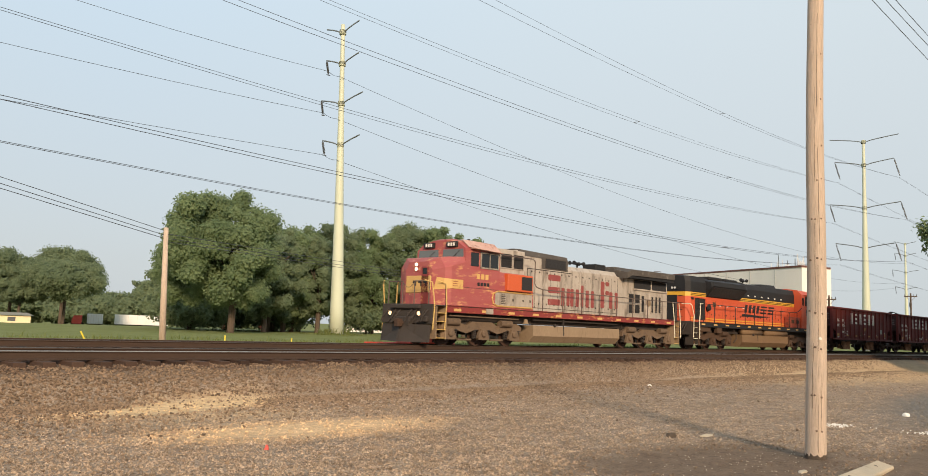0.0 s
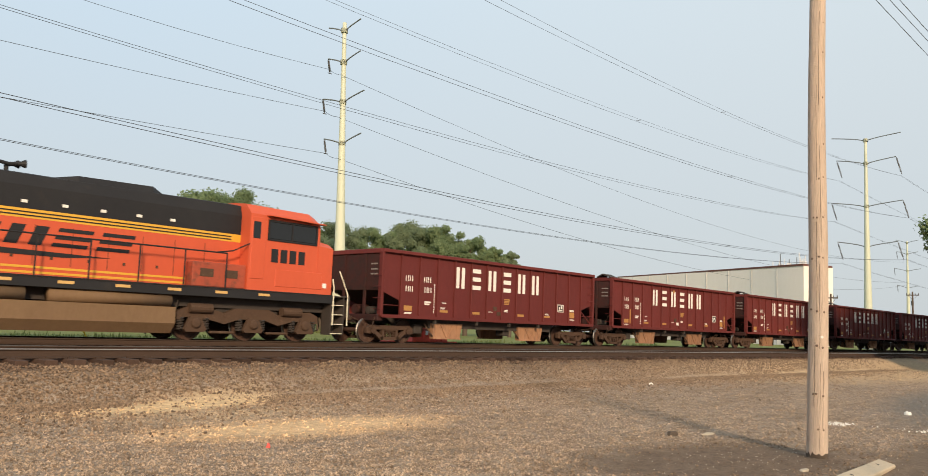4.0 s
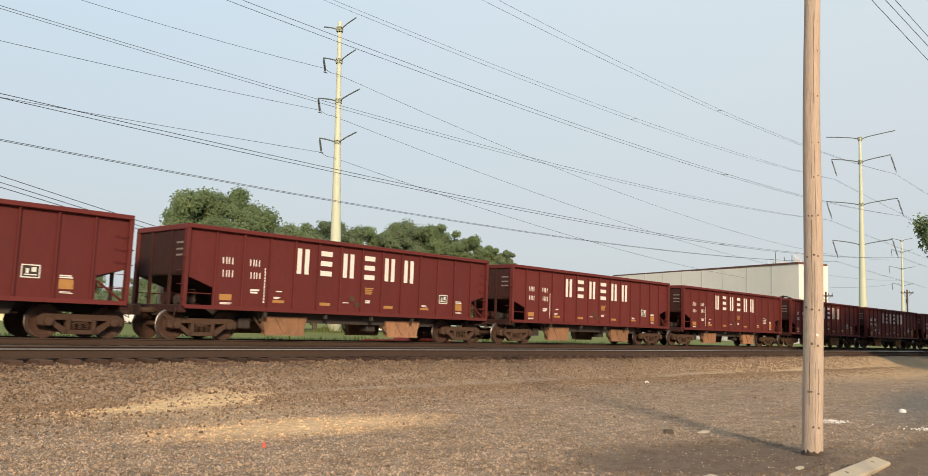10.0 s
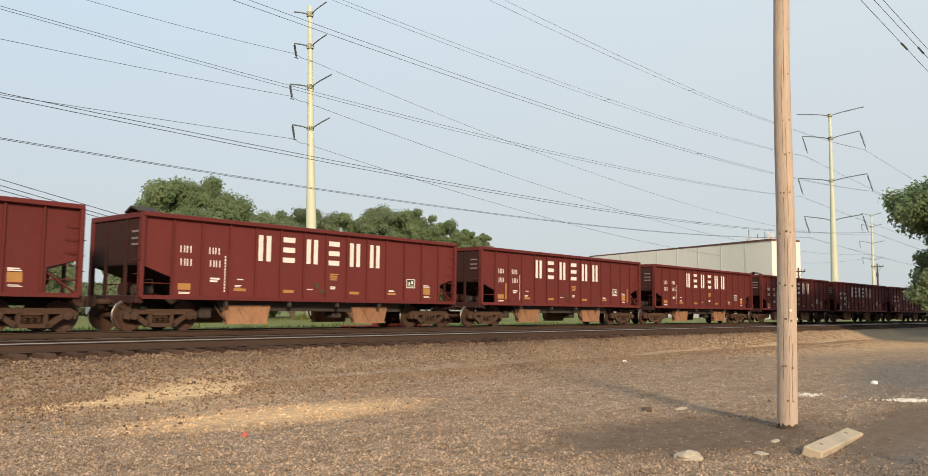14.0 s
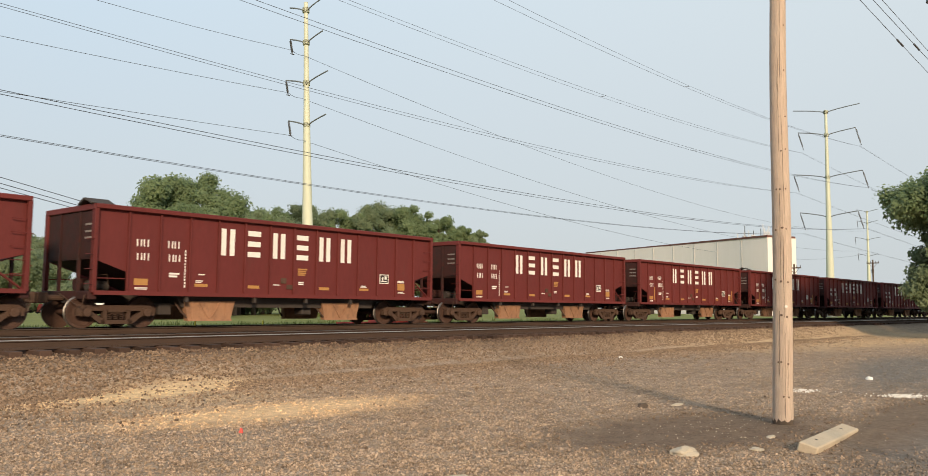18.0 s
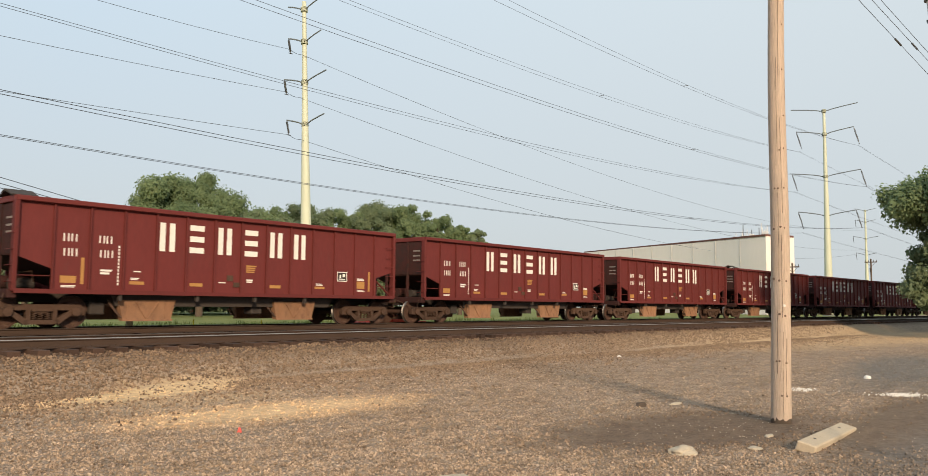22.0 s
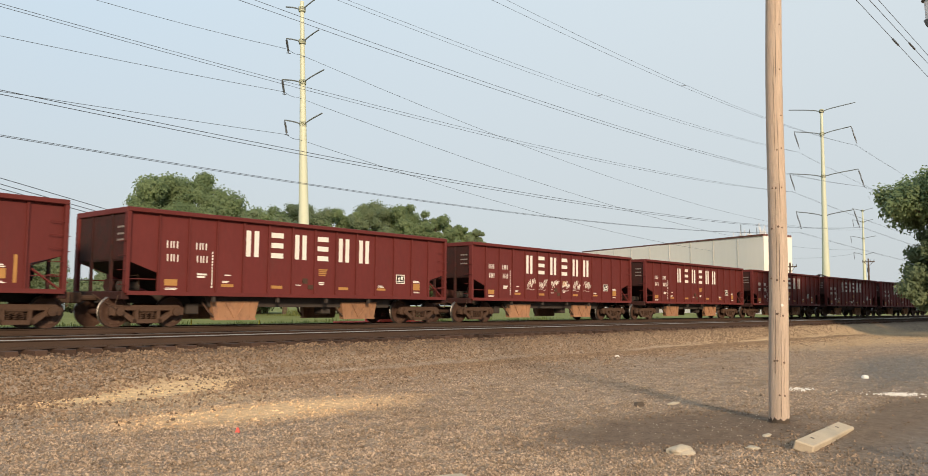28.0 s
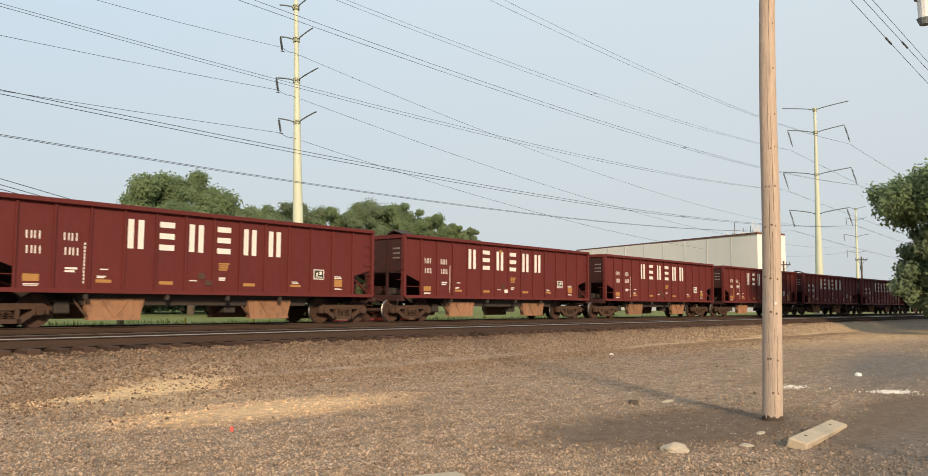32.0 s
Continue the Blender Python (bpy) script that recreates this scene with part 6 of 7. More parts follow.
    for z in (2.42, 2.51, 2.60):
        part("pinstripe", boxed(-9.0, -8.7, -1.476, -1.46, z, z + 0.02), M_FADED_PLAIN, t)
    for y, w in ((-0.52, 0.20), (-0.22, 0.20), (0.1, 0.2)):
        bm = boxed(-9.552, -9.54, y, y + w * 0.35, 2.38, 2.62)
        box(bm, -9.552, -9.54, y + w * 0.35, y + w, 2.51, 2.62)
        part("emblem_block", bm, M_BLACK, t)
    part("nose_door", boxed(-9.545, -9.50, -0.62, -0.18, 1.66, 3.2, bevel=0.02), M_FADED_PLAIN, t)
    part("door_window", boxed(-9.556, -9.54, -0.52, -0.27, 2.88, 3.14, bevel=0.03), M_GLASS, t)
    bm = boxed(-9.56, -9.50, 0.0, 0.22, 3.0, 3.39, bevel=0.02)
    part("headlight_housing", bm, M_FADED_PLAIN, t)
    for z in (3.10, 3.29):
        part("headlight", rod(bmesh.new(), (-9.55, 0.11, z), (-9.575, 0.11, z), 0.075, sides=14), M_LAMP, t, "glowing headlight")
    cab = loft([ring(-8.27, [(1.46, 1.62), (1.46, 3.50), (1.44, 4.02), (1.0, 4.32), (0.4, 4.42)]), ring(-8.02, [(1.46, 1.62), (1.46, 3.50), (1.45, 4.08), (1.02, 4.40), (0.4, 4.50)]), ring(-6.08, [(1.46, 1.62), (1.46, 3.50), (1.45, 4.02), (1.02, 4.38), (0.4, 4.48)])])
    part("cab", cab, M_FADED, t, "faded red cab with worn yellow patches")
    roof = loft([[(-8.10, s * 1.475, 4.09), (-8.10, s * 1.05, 4.42), (-8.10, s * 1.05, 4.44), (-8.10, s * 1.485, 4.11)] for s in (-1,)] + [[(-6.05, -1.475, 4.03), (-6.05, -1.05, 4.40), (-6.05, -1.05, 4.42), (-6.05, -1.485, 4.05)]])
    part("roof_edge", roof, M_ROOFWORN, t, "peeling pale cab roof edge")
    part("window_shade", prism(bmesh.new(), [(-8.0, 4.04), (-6.15, 3.98), (-6.15, 4.0), (-8.0, 4.06)], -1.72, -1.44), M_ROOFWORN, t, "bent sunshade over the side windows")
    for x0, x1 in ((-7.95, -7.45), (-7.30, -6.78), (-6.74, -6.22)):
        part("side_window", boxed(x0, x1, -1.475, -1.45, 3.32, 3.90, bevel=0.05 if x0 < -7.5 else 0.01), M_GLASS, t, "dark side window")
    bm = bmesh.new()
    for a, b, c, d in ((-7.36, -7.30, 3.26, 3.96), (-6.78, -6.74, 3.26, 3.96), (-6.22, -6.16, 3.26, 3.96), (-7.36, -6.16, 3.26, 3.32), (-7.36, -6.16, 3.90, 3.96)):
        box(bm, a, b, -1.492, -1.45, c, d)
    part("window_frame", bm, M_SILVER, t, "bare metal side window frame")
    for y0, y1 in ((-1.34, -0.12), (0.12, 1.34)):
        w = loft([[(-8.30, y0, 3.64), (-8.30, y1, 3.64), (-8.25, y1, 3.64), (-8.25, y0, 3.64)], [(-8.28, y0 + 0.03, 4.02), (-8.28, y1 - 0.03, 4.02), (-8.24, y1 - 0.03, 4.02), (-8.24, y0 + 0.03, 4.02)]])
        part("windshield", w, M_SHIELD, t, "windshield tinted grey for the mirrored sky")
        part("wiper", tube([(-8.31, y0 + 0.2, 3.96), (-8.31, y0 + 0.6, 3.66)], 0.012, 4), M_BLACK, t)
    for y0 in (-1.0, 0.35):
        part("number_box", boxed(-8.38, -8.12, y0, y0 + 0.62, 4.10, 4.34, bevel=0.02), M_BLACK, t, "black number box")
        for k in range(3):
            part("number_bar", boxed(-8.392, -8.375, y0 + 0.1 + 0.15 * k, y0 + 0.19 + 0.15 * k, 4.15, 4.29), M_WHITE, t)
    for k in range(3):
        part("number_bar", boxed(-7.55 + 0.27 * k, -7.36 + 0.27 * k, -1.468, -1.455, 2.80, 3.02), M_SFYEL, t)
    for k in range(4):
        part("logo_block", boxed(-7.5 + 0.2 * k, -7.35 + 0.2 * k, -1.468, -1.455, 2.52, 2.66), M_BLACK, t)
    part("panel_seam", boxed(-8.3, -6.1, -1.466, -1.455, 2.40, 2.415), M_DARK, t)
    part("cab_antenna", rod(bmesh.new(), (-7.2, -0.6, 4.44), (-7.2, -0.6, 4.56), 0.06), M_DARK, t)
    rear = loft([ring(-6.08, [(1.46, 1.62), (1.46, 2.75), (1.40, 3.20)]), ring(-4.3, [(1.46, 1.62), (1.46, 2.75), (1.38, 3.20)]), ring(-3.72, [(1.46, 1.62), (1.46, 2.45), (1.30, 2.60)])])
    part("equipment_cabinet", rear, M_FADED, t)
    side_panel(t, "cabinet_panel", -6.35, -3.80, 1.76, 2.32, 1.465, M_SILVER, 0.02, 0.012, label="bare silver lower panel")
    for s in (-1,):
        part("panel_border", tube([(-3.8, -1.49, 2.36), (-6.2, -1.49, 2.36), (-6.48, -1.49, 2.25), (-6.56, -1.49, 2.05), (-6.48, -1.49, 1.84), (-6.2, -1.49, 1.73), (-3.8, -1.49, 1.73)], 0.035, 4), M_SFYEL, t)
        for k in range(6):
            part("vent_slit", boxed(-5.95, -5.70, -1.50, -1.48, 1.84 + 0.075 * k, 1.87 + 0.075 * k), M_DARK, t)
        for x in (-5.2, -4.5, -4.0):
            part("latch", boxed(x, x + 0.05, -1.51, -1.48, 1.98, 2.08), M_DARK, t)
    part("air_conditioner", boxed(-5.70, -3.95, -1.62, -1.2, 2.42, 3.16, bevel=0.02), M_ACORANGE, t, "flat orange air-conditioner box")
    part("air_conditioner_grille", boxed(-4.75, -4.02, -1.635, -1.61, 2.50, 3.08), M_MESH, t)
    part("equipment_block", boxed(-6.05, -4.15, -1.28, 1.28, 3.05, 4.26, bevel=0.03), M_SILVER, t)
    louvre(t, -5.85, -5.10, 3.45, 4.05, 1.285, M_SILVER, 7)
    louvre(t, -4.98, -4.30, 3.45, 4.05, 1.285, M_SILVER, 7)
    # long hood
    part("hood", loft([ring(-4.2, [(0.95, 1.62), (0.95, 4.12), (0.80, 4.38)]), ring(-0.38, [(0.95, 1.62), (0.95, 4.08), (0.80, 4.30)])]), M_SILVER, t, "weathered silver hood")
    part("hood_top", loft([ring(-4.1, [(0.965, 4.16), (0.84, 4.43), (0.5, 4.46)]), ring(-0.36, [(0.965, 4.08), (0.84, 4.35), (0.5, 4.38)])]), M_SOOT, t, "soot-blackened hood roof")
    part("hood", loft([ring(-0.38, [(0.95, 1.62), (0.95, 3.72), (0.78, 3.92), (0.4, 3.98)]), ring(4.0, [(0.95, 1.62), (0.95, 3.74), (0.78, 3.96), (0.4, 4.02)])]), M_SILVER, t, "weathered silver hood")
    part("hood", boxed(4.0, 9.28, -0.95, 0.95, 1.62, 3.72), M_SILVER, t, "weathered silver radiator hood")
    part("intake_screen", boxed(-2.2, -0.62, -0.985, -0.94, 3.70, 4.14), M_MESH, t, "dark air intake screen")
    part("intake_grime", boxed(-2.5, -0.42, -0.958, -0.94, 3.64, 4.2), M_SOOT, t, "sooty panel round the intake")
    part("door_backing", boxed(-3.58, 4.08, -0.957, -0.94, 1.78, 3.60), M_DARK, t)
    for s in (-1, 1):
        for i in range(13):
            x = -3.55 + 0.585 * i
            side_panel(t, "hood_door", x + 0.012, x + 0.570, 1.80, 3.56 if x < -0.5 else 3.62, 0.948, M_SILVER, 0.022, 0.006, both=False) if s < 0 else None
            if s < 0:
                for z in (1.95, 3.42):
                    part("door_latch", boxed(x + 0.26, x + 0.32, -0.992, -0.965, z, z + 0.07), M_DARK, t)
    # plain red shapes for the big painted name
    for x0, w, z0, z1, cuts in ((-1.98, 0.96, 1.98, 3.42, LAYERS), (-0.92, 0.68, 1.98, 2.84, UPRIGHTS), (-0.18, 0.72, 1.98, 2.84, UPRIGHTS), (0.56, 0.50, 1.98, 3.06, ((0.28, 0.72, 0, 1),)), (1.14, 0.70, 1.98, 2.84, UPRIGHTS), (2.36, 0.86, 2.02, 3.38, ((0.12, 0.5, 0, 1), (0.62, 1, 0.5, 0.66), (0.62, 1, 0.84, 1))), (3.26, 0.80, 2.02, 2.88, UPRIGHTS)):
        bm = bmesh.new()
        for a, b, c, d in cuts:
            u0, u1, v0, v1 = x0 + a * w, x0 + b * w, z0 + c * (z1 - z0), z0 + d * (z1 - z0)
            e = 0.05
            prism(bm, [(u0 + e, v0), (u1 - e, v0), (u1, v0 + e), (u1, v1 - e), (u1 - e, v1), (u0 + e, v1), (u0, v1 - e), (u0, v0 + e)], -0.984, -0.968)
        part("name_block", bm, M_REDLET, t, "faded red painted bars")
    # radiator end
    part("radiator_wing", loft([ring(4.22, [(1.46, 3.66), (1.46, 3.98), (0.9, 4.10)]), ring(4.6, [(1.50, 3.84), (1.50, 4.14), (0.9, 4.24)]), ring(9.18, [(1.50, 3.90), (1.50, 4.20), (0.9, 4.30)])]), M_SOOT, t, "sooty overhanging radiator roof")
    part("radiator_panel", boxed(5.72, 9.1, -0.99, -0.94, 3.22, 3.70), M_MESH, t, "dark radiator intake")
    for x in (7.4,):
        part("intake_post", boxed(x, x + 0.1, -1.0, -0.94, 3.2, 3.72), M_SILVER, t)
    part("intake_sill", boxed(5.6, 9.2, -1.02, -0.94, 3.14, 3.22), M_SILVER, t)
    part("soffit", prism(bmesh.new(), [(4.5, 3.72), (4.5, 3.84), (9.16, 3.90), (9.16, 3.72)], -1.44, -0.96), M_BLACK, t)
    for x in (5.15, 5.78):
        for z in (1.88, 2.44):
            louvre(t, x, x + 0.5, z, z + 0.46, 0.955, M_SILVER, 6)
    for x, w in ((6.45, 0.28), (7.5, 0.22), (7.92, 0.22), (8.3, 0.22)):
        louvre(t, x, x + w, 1.98, 2.86, 0.955, M_SILVER, 8)
    part("hose_reel_door", boxed(6.9, 7.4, -0.985, -0.94, 1.80, 2.98, bevel=0.02), M_SILVER, t)
    part("hose_reel", lathe(bmesh.new(), [(0.2, -1.0), (0.2, -1.04), (0.1, -1.06)], 14), M_TANDUST, t).matrix_local = pose(7.15, 0, 2.5)
    part("exhaust_pipe", boxed(2.80, 3.72, -0.42, 0.42, 3.96, 4.32, bevel=0.02), M_BLACK, t, "black exhaust stack")
    bm = rod(bmesh.new(), (1.7, 0, 3.95), (1.7, 0, 4.22), 0.05)
    for dx, y in ((-0.5, -0.16), (-0.45, 0.14), (0.45, -0.1), (0.4, 0.16)):
        rod(bm, (1.7, y, 4.24), (1.7 + dx * 0.6, y, 4.26), 0.04, 0.05)
        rod(bm, (1.7 + dx * 0.6, y, 4.26), (1.7 + dx, y, 4.27), 0.05, 0.11, 10)
    part("horn", bm, M_BLACK, t, "black air horn cluster")
    part("roof_hatch", boxed(4.3, 5.4, -0.6, 0.6, 4.06, 4.30, bevel=0.04), M_SOOT, t)
    part("lifting_eye", tube([(7.6, -1.1, 4.2), (7.6, -1.1, 4.30), (8.3, -1.1, 4.31), (8.3, -1.1, 4.2)], 0.02, 5), M_GREY_RAIL, t)
    # handrails along the walkway, and yellow ones at the steps
    zt = 2.62
    posts = [(-3.0 + 1.55 * i, -1.46, zt) for i in range(9)]
    handrail(t, [(-6.1, -1.54, 3.95), (-3.9, -1.54, 3.95), (-3.72, -1.54, 3.85), (-3.70, -1.52, 2.85), (-3.5, -1.48, zt + 0.08), (-3.0, -1.46, zt), (9.7, -1.46, zt)], posts, 1.6, 0.024, M_GREY_RAIL)
    handrail(t, [(-3.6, 1.46, zt), (9.7, 1.46, zt)], [(-3.0 + 3.1 * i, 1.46, zt) for i in range(5)], 1.6, 0.024, M_GREY_RAIL)
    for s in (-1, 1):
        for x, out in ((-10.02, 0.0), (-9.35, 0.12)):
            part("step_rail", tube([(x - 0.05, s * 1.50, 0.62), (x + 0.02, s * 1.50, 1.6), (x - 0.12 + out, s * 1.46, 2.50), (x - 0.3 + out, s * 1.2, 2.58)], 0.026, 6), M_YEL_RAIL, t, "yellow step handrail")
        for x in (9.15, 9.85):
            part("step_rail", tube([(x + 0.06, s * 1.50, 0.62), (x, s * 1.50, 1.6), (x - 0.1, s * 1.46, 2.62)], 0.024, 6), M_PALE_RAIL, t, "pale step handrail")
    handrail(t, [(-10.05, -1.2, 2.56), (-10.05, -0.35, 2.56)], [(-10.05, -1.2, 2.56), (-10.05, -0.35, 2.56)], 1.6, 0.024, M_GREY_RAIL)
    handrail(t, [(-10.05, 0.35, 2.56), (-10.05, 1.2, 2.56)], [(-10.05, 0.35, 2.56), (-10.05, 1.2, 2.56)], 1.6, 0.024, M_GREY_RAIL)
    part("safety_chain", tube([(-10.05, -0.35, 2.5), (-10.05, -0.1, 2.32), (-10.05, 0.1, 2.32), (-10.05, 0.35, 2.5)], 0.015, 5), M_GREY_RAIL, t)
    for i in range(11):
        x = -8.9 + 1.72 * i
        part("reflector_strip", boxed(x, x + 0.42, -1.512, -1.49, 1.40, 1.50), M_SFYEL, t)
    part("sill_box", boxed(-6.95, -6.5, -1.53, -1.46, 1.36, 1.58), M_SILVER, t)
    part("bell", lathe(bmesh.new(), [(0.04, 0.22), (0.09, 0.18), (0.11, 0.05), (0.16, 0.0)], 14, "z"), M_TANDUST, t).matrix_local = pose(-4.0, -1.3, 1.02)
    # dark colour on this pipe stands in for the deep shadow under the sill
    part("pipe_run", tube([(-3.4, -1.25, 1.22), (3.6, -1.25, 1.22)], 0.04, 6), M_DARK, t)
    part("pipe_run", tube([(-9.0, -1.36, 1.22), (-4.6, -1.36, 1.20)], 0.03, 6), M_TRUCK_TAN, t)
    return t


def build_loco_b():
    t = thing("locomotive", Matrix.Identity(4), "bright orange and black diesel locomotive with yellow stripes", "locomotive", "locomotives")
    loco_common(t, -9.86, 10.55, M_BLACK, (-3.15, 4.05), M_TANKBROWN, M_TRUCK_BROWN)
    h = 0.95
    # rear hood with chamfered corners, in three paint bands
    def band(name, z0, z1, mat, label="", rear=True, x1=6.35, x0=-9.58, top=None):
        pts = [(x0, -h + 0.06), (x0 + 0.22, -h - 0.18), (-7.45, -h - 0.18), (-7.35, -h), (x1, -h), (x1, h), (-7.35, h), (-7.45, h + 0.18), (x0 + 0.22, h + 0.18), (x0, h - 0.06)]
        part(name, loft([[(x, y, z0) for x, y in pts], [(x, y, z1) for x, y in pts]]), mat, t, label)
    band("hood", 1.62, 3.15, M_ORANGE, "bright orange hood side")
    band("stripe_band", 3.152, 3.40, M_BNYEL, "yellow striped paint band")
    band("hood_top", 3.402, 4.02, M_BLACK, "black hood top")
    part("roof_cap", loft([ring(-9.56, [(0.88, 4.02), (0.80, 4.34), (0.4, 4.38)]), ring(-9.30, [(1.12, 4.02), (1.02, 4.36), (0.4, 4.42)]), ring(-7.45, [(1.12, 4.02), (1.02, 4.36), (0.4, 4.42)]), ring(-7.35, [(0.95, 4.02), (0.85, 4.30), (0.4, 4.40)]), ring(6.35, [(0.95, 4.02), (0.85, 4.36), (0.4, 4.44)])]), M_BLACK, t)
    for z in (3.21, 3.30):
        for s in (-1,):
            part("pinstripe", boxed(-9.34, -7.46, -h - 0.196, -h - 0.17, z, z + 0.03), M_BLACK, t)
            part("pinstripe", boxed(-2.5, 6.0, -h - 0.016, -h + 0.01, z, z + 0.03), M_BLACK, t)
    for x0, x1, lat in ((-9.34, -7.46, h + 0.18), (-7.3, 5.9, h)):
        for z, mt in ((1.70, M_BNYEL), (1.84, M_BNYEL)):
            part("sill_stripe", boxed(x0, x1, -lat - 0.010, -lat + 0.01, z, z + 0.06), mt, t)
    # flared radiator
    rad = loft([ring(-7.42, [(0.99, 3.20), (1.48, 3.80), (1.44, 4.08), (0.6, 4.30)]), ring(-7.20, [(0.99, 3.20), (1.54, 3.86), (1.50, 4.14), (0.6, 4.34)]), ring(-2.90, [(0.99, 3.20), (1.56, 3.88), (1.52, 4.16), (0.6, 4.42)]), ring(-2.55, [(0.97, 3.20), (1.52, 3.86), (1.46, 4.08), (0.6, 4.34)])])
    part("hood_panel", boxed(-7.30, -2.62, -h - 0.012, -h + 0.01, 3.0, 3.22), M_ORANGE, t)
    part("radiator", rad, M_BLACK, t, "black flared radiator housing")
    part("radiator_mesh", loft([[(-7.1, -1.05, 3.26), (-7.1, -1.49, 3.79), (-7.1, -1.515, 3.77), (-7.1, -1.075, 3.24)], [(-2.95, -1.05, 3.26), (-2.95, -1.49, 3.79), (-2.95, -1.515, 3.77), (-2.95, -1.075, 3.24)]]), M_MESH, t)
    for x in (-6.6, -4.5):
        part("fan_deck", boxed(x, x + 1.7, -0.9, 0.9, 4.30, 4.50, bevel=0.04), M_BLACK, t)
    part("dynamic_brake_box", loft([ring(0.6, [(0.6, 4.30), (0.5, 4.40)]), ring(1.2, [(0.8, 4.30), (0.7, 4.52)]), ring(3.4, [(0.8, 4.36), (0.7, 4.56)]), ring(3.8, [(0.6, 4.36), (0.5, 4.42)])]), M_BLACK, t)
    part("exhaust_pipe", boxed(-1.6, -0.7, -0.35, 0.35, 4.3, 4.5, bevel=0.03), M_BLACK, t)
    bm = rod(bmesh.new(), (-0.5, -0.2, 4.3), (-0.5, -0.2, 4.62), 0.06)
    for dx, y in ((-0.45, -0.3), (0.45, -0.28), (0.35, -0.05)):
        rod(bm, (-0.5, y, 4.62), (-0.5 + dx * 0.6, y, 4.66), 0.05)
        rod(bm, (-0.5 + dx * 0.6, y, 4.66), (-0.5 + dx, y, 4.68), 0.05, 0.12, 10)
    part("horn", bm, M_BLACK, t, "black air horn cluster")
    louvre(t, -8.92, -7.58, 1.76, 3.06, h + 0.185, M_ORANGE, 9, "blower_grille", upright=True)
    for z in (1.96, 2.22, 2.48, 2.74):
        part("grille_bar", boxed(-8.92, -7.58, -h - 0.225, -h - 0.205, z, z + 0.03), M_DARK, t)
    part("fan_motor", lathe(bmesh.new(), [(0.18, -h - 0.02), (0.22, -h - 0.12), (0.15, -h - 0.24), (0.06, -h - 0.26)], 14), M_BLACK, t).matrix_local = pose(-7.0, 0, 2.55)
    part("motor_hood", lathe(bmesh.new(), [(0.28, -h), (0.28, -h - 0.1), (0.2, -h - 0.12)], 14), M_ORANGE, t).matrix_local = pose(-7.0, 0, 2.78)
    part("sight_panel", boxed(-6.25, -5.85, -h - 0.02, -h + 0.01, 2.62, 2.92), M_TRUCK, t)
    for i in range(13):
        x = -6.9 + 1.0 * i
        if x < 5.4:
            part("door_seam", boxed(x, x + 0.014, -h - 0.008, -h + 0.01, 1.95, 3.0), M_TRUCK_BROWN, t)
            part("door_latch", boxed(x + 0.45, x + 0.52, -h - 0.02, -h + 0.01, 2.1, 2.18), M_TRUCK_BROWN, t)
    for i in range(7):
        part("notice", boxed(-5.4 + 1.1 * i, -5.15 + 1.1 * i, -h - 0.012, -h + 0.01, 2.70, 2.75), M_WHITE, t)
        part("lifting_lug", boxed(-2.4 + 1.05 * i, -2.25 + 1.05 * i, -h - 0.03, -h + 0.01, 3.55, 3.63), M_WHITE, t)
    # slanted black shapes for the painted name, with the wedge below
    for k in range(4):
        x0 = -1.85 + 1.2 * k
        bm = bmesh.new()
        for a, b, c, d in UPRIGHTS if k < 2 else LAYERS:
            pts = [(x0 + 0.94 * u + 0.19 * v, 2.46 + 0.52 * v) for u, v in ((a, c), (b, c), (b, d), (a, d))]
            prism(bm, pts, -h - 0.014, -h + 0.01)
        part("name_block", bm, M_BLACK, t, "slanted black painted bars")
    part("name_wedge", prism(bmesh.new(), [(-2.3, 2.18), (-2.1, 2.36), (2.2, 2.27), (0.9, 2.18)], -h - 0.014, -h + 0.01), M_BLACK, t, "black painted wedge")
    for k in range(4):
        part("number_bar", boxed(-9.30 + 0.12 * k, -9.22 + 0.12 * k, -h - 0.20, -h - 0.17, 2.94, 3.08), M_BLACK, t)
        part("number_bar", boxed(7.20 + 0.36 * k, 7.46 + 0.36 * k, -1.492, -1.475, 2.58, 3.02), M_BLACK, t)
    part("rear_headlight", boxed(-9.62, -9.56, -0.32, 0.05, 3.55, 3.72), M_BLACK, t)
    for y in (-0.24, -0.05):
        part("headlight", rod(bmesh.new(), (-9.62, y, 3.63), (-9.635, y, 3.63), 0.07, sides=12), M_LENS, t)
    for k, y in enumerate((-1.2, -1.0, -0.7, -0.4, 0.45, 0.8)):
        part("jumper_cable", tube([(-9.94, y, 1.5), (-10.15, y + 0.05, 1.2 - 0.06 * (k % 3)), (-10.18, y + 0.14, 0.95), (-10.02, y + 0.24, 1.02), (-9.93, y + 0.26, 1.4)], 0.03, 5), M_DARK, t)
    part("drop_step", boxed(-10.16, -9.92, -0.5, 0.5, 1.60, 1.66), M_DARK, t)
    part("rear_door", boxed(-9.615, -9.57, -0.38, 0.38, 1.66, 3.2, bevel=0.02), M_BLACK, t)
    for k in range(5):
        part("grab_iron", tube([(-9.56, -0.36, 1.9 + 0.42 * k), (-9.70, -0.42, 1.9 + 0.42 * k), (-9.56, -0.75, 1.9 + 0.42 * k), (-9.40, -0.72, 1.9 + 0.42 * k)], 0.014, 5), M_BLACK, t)
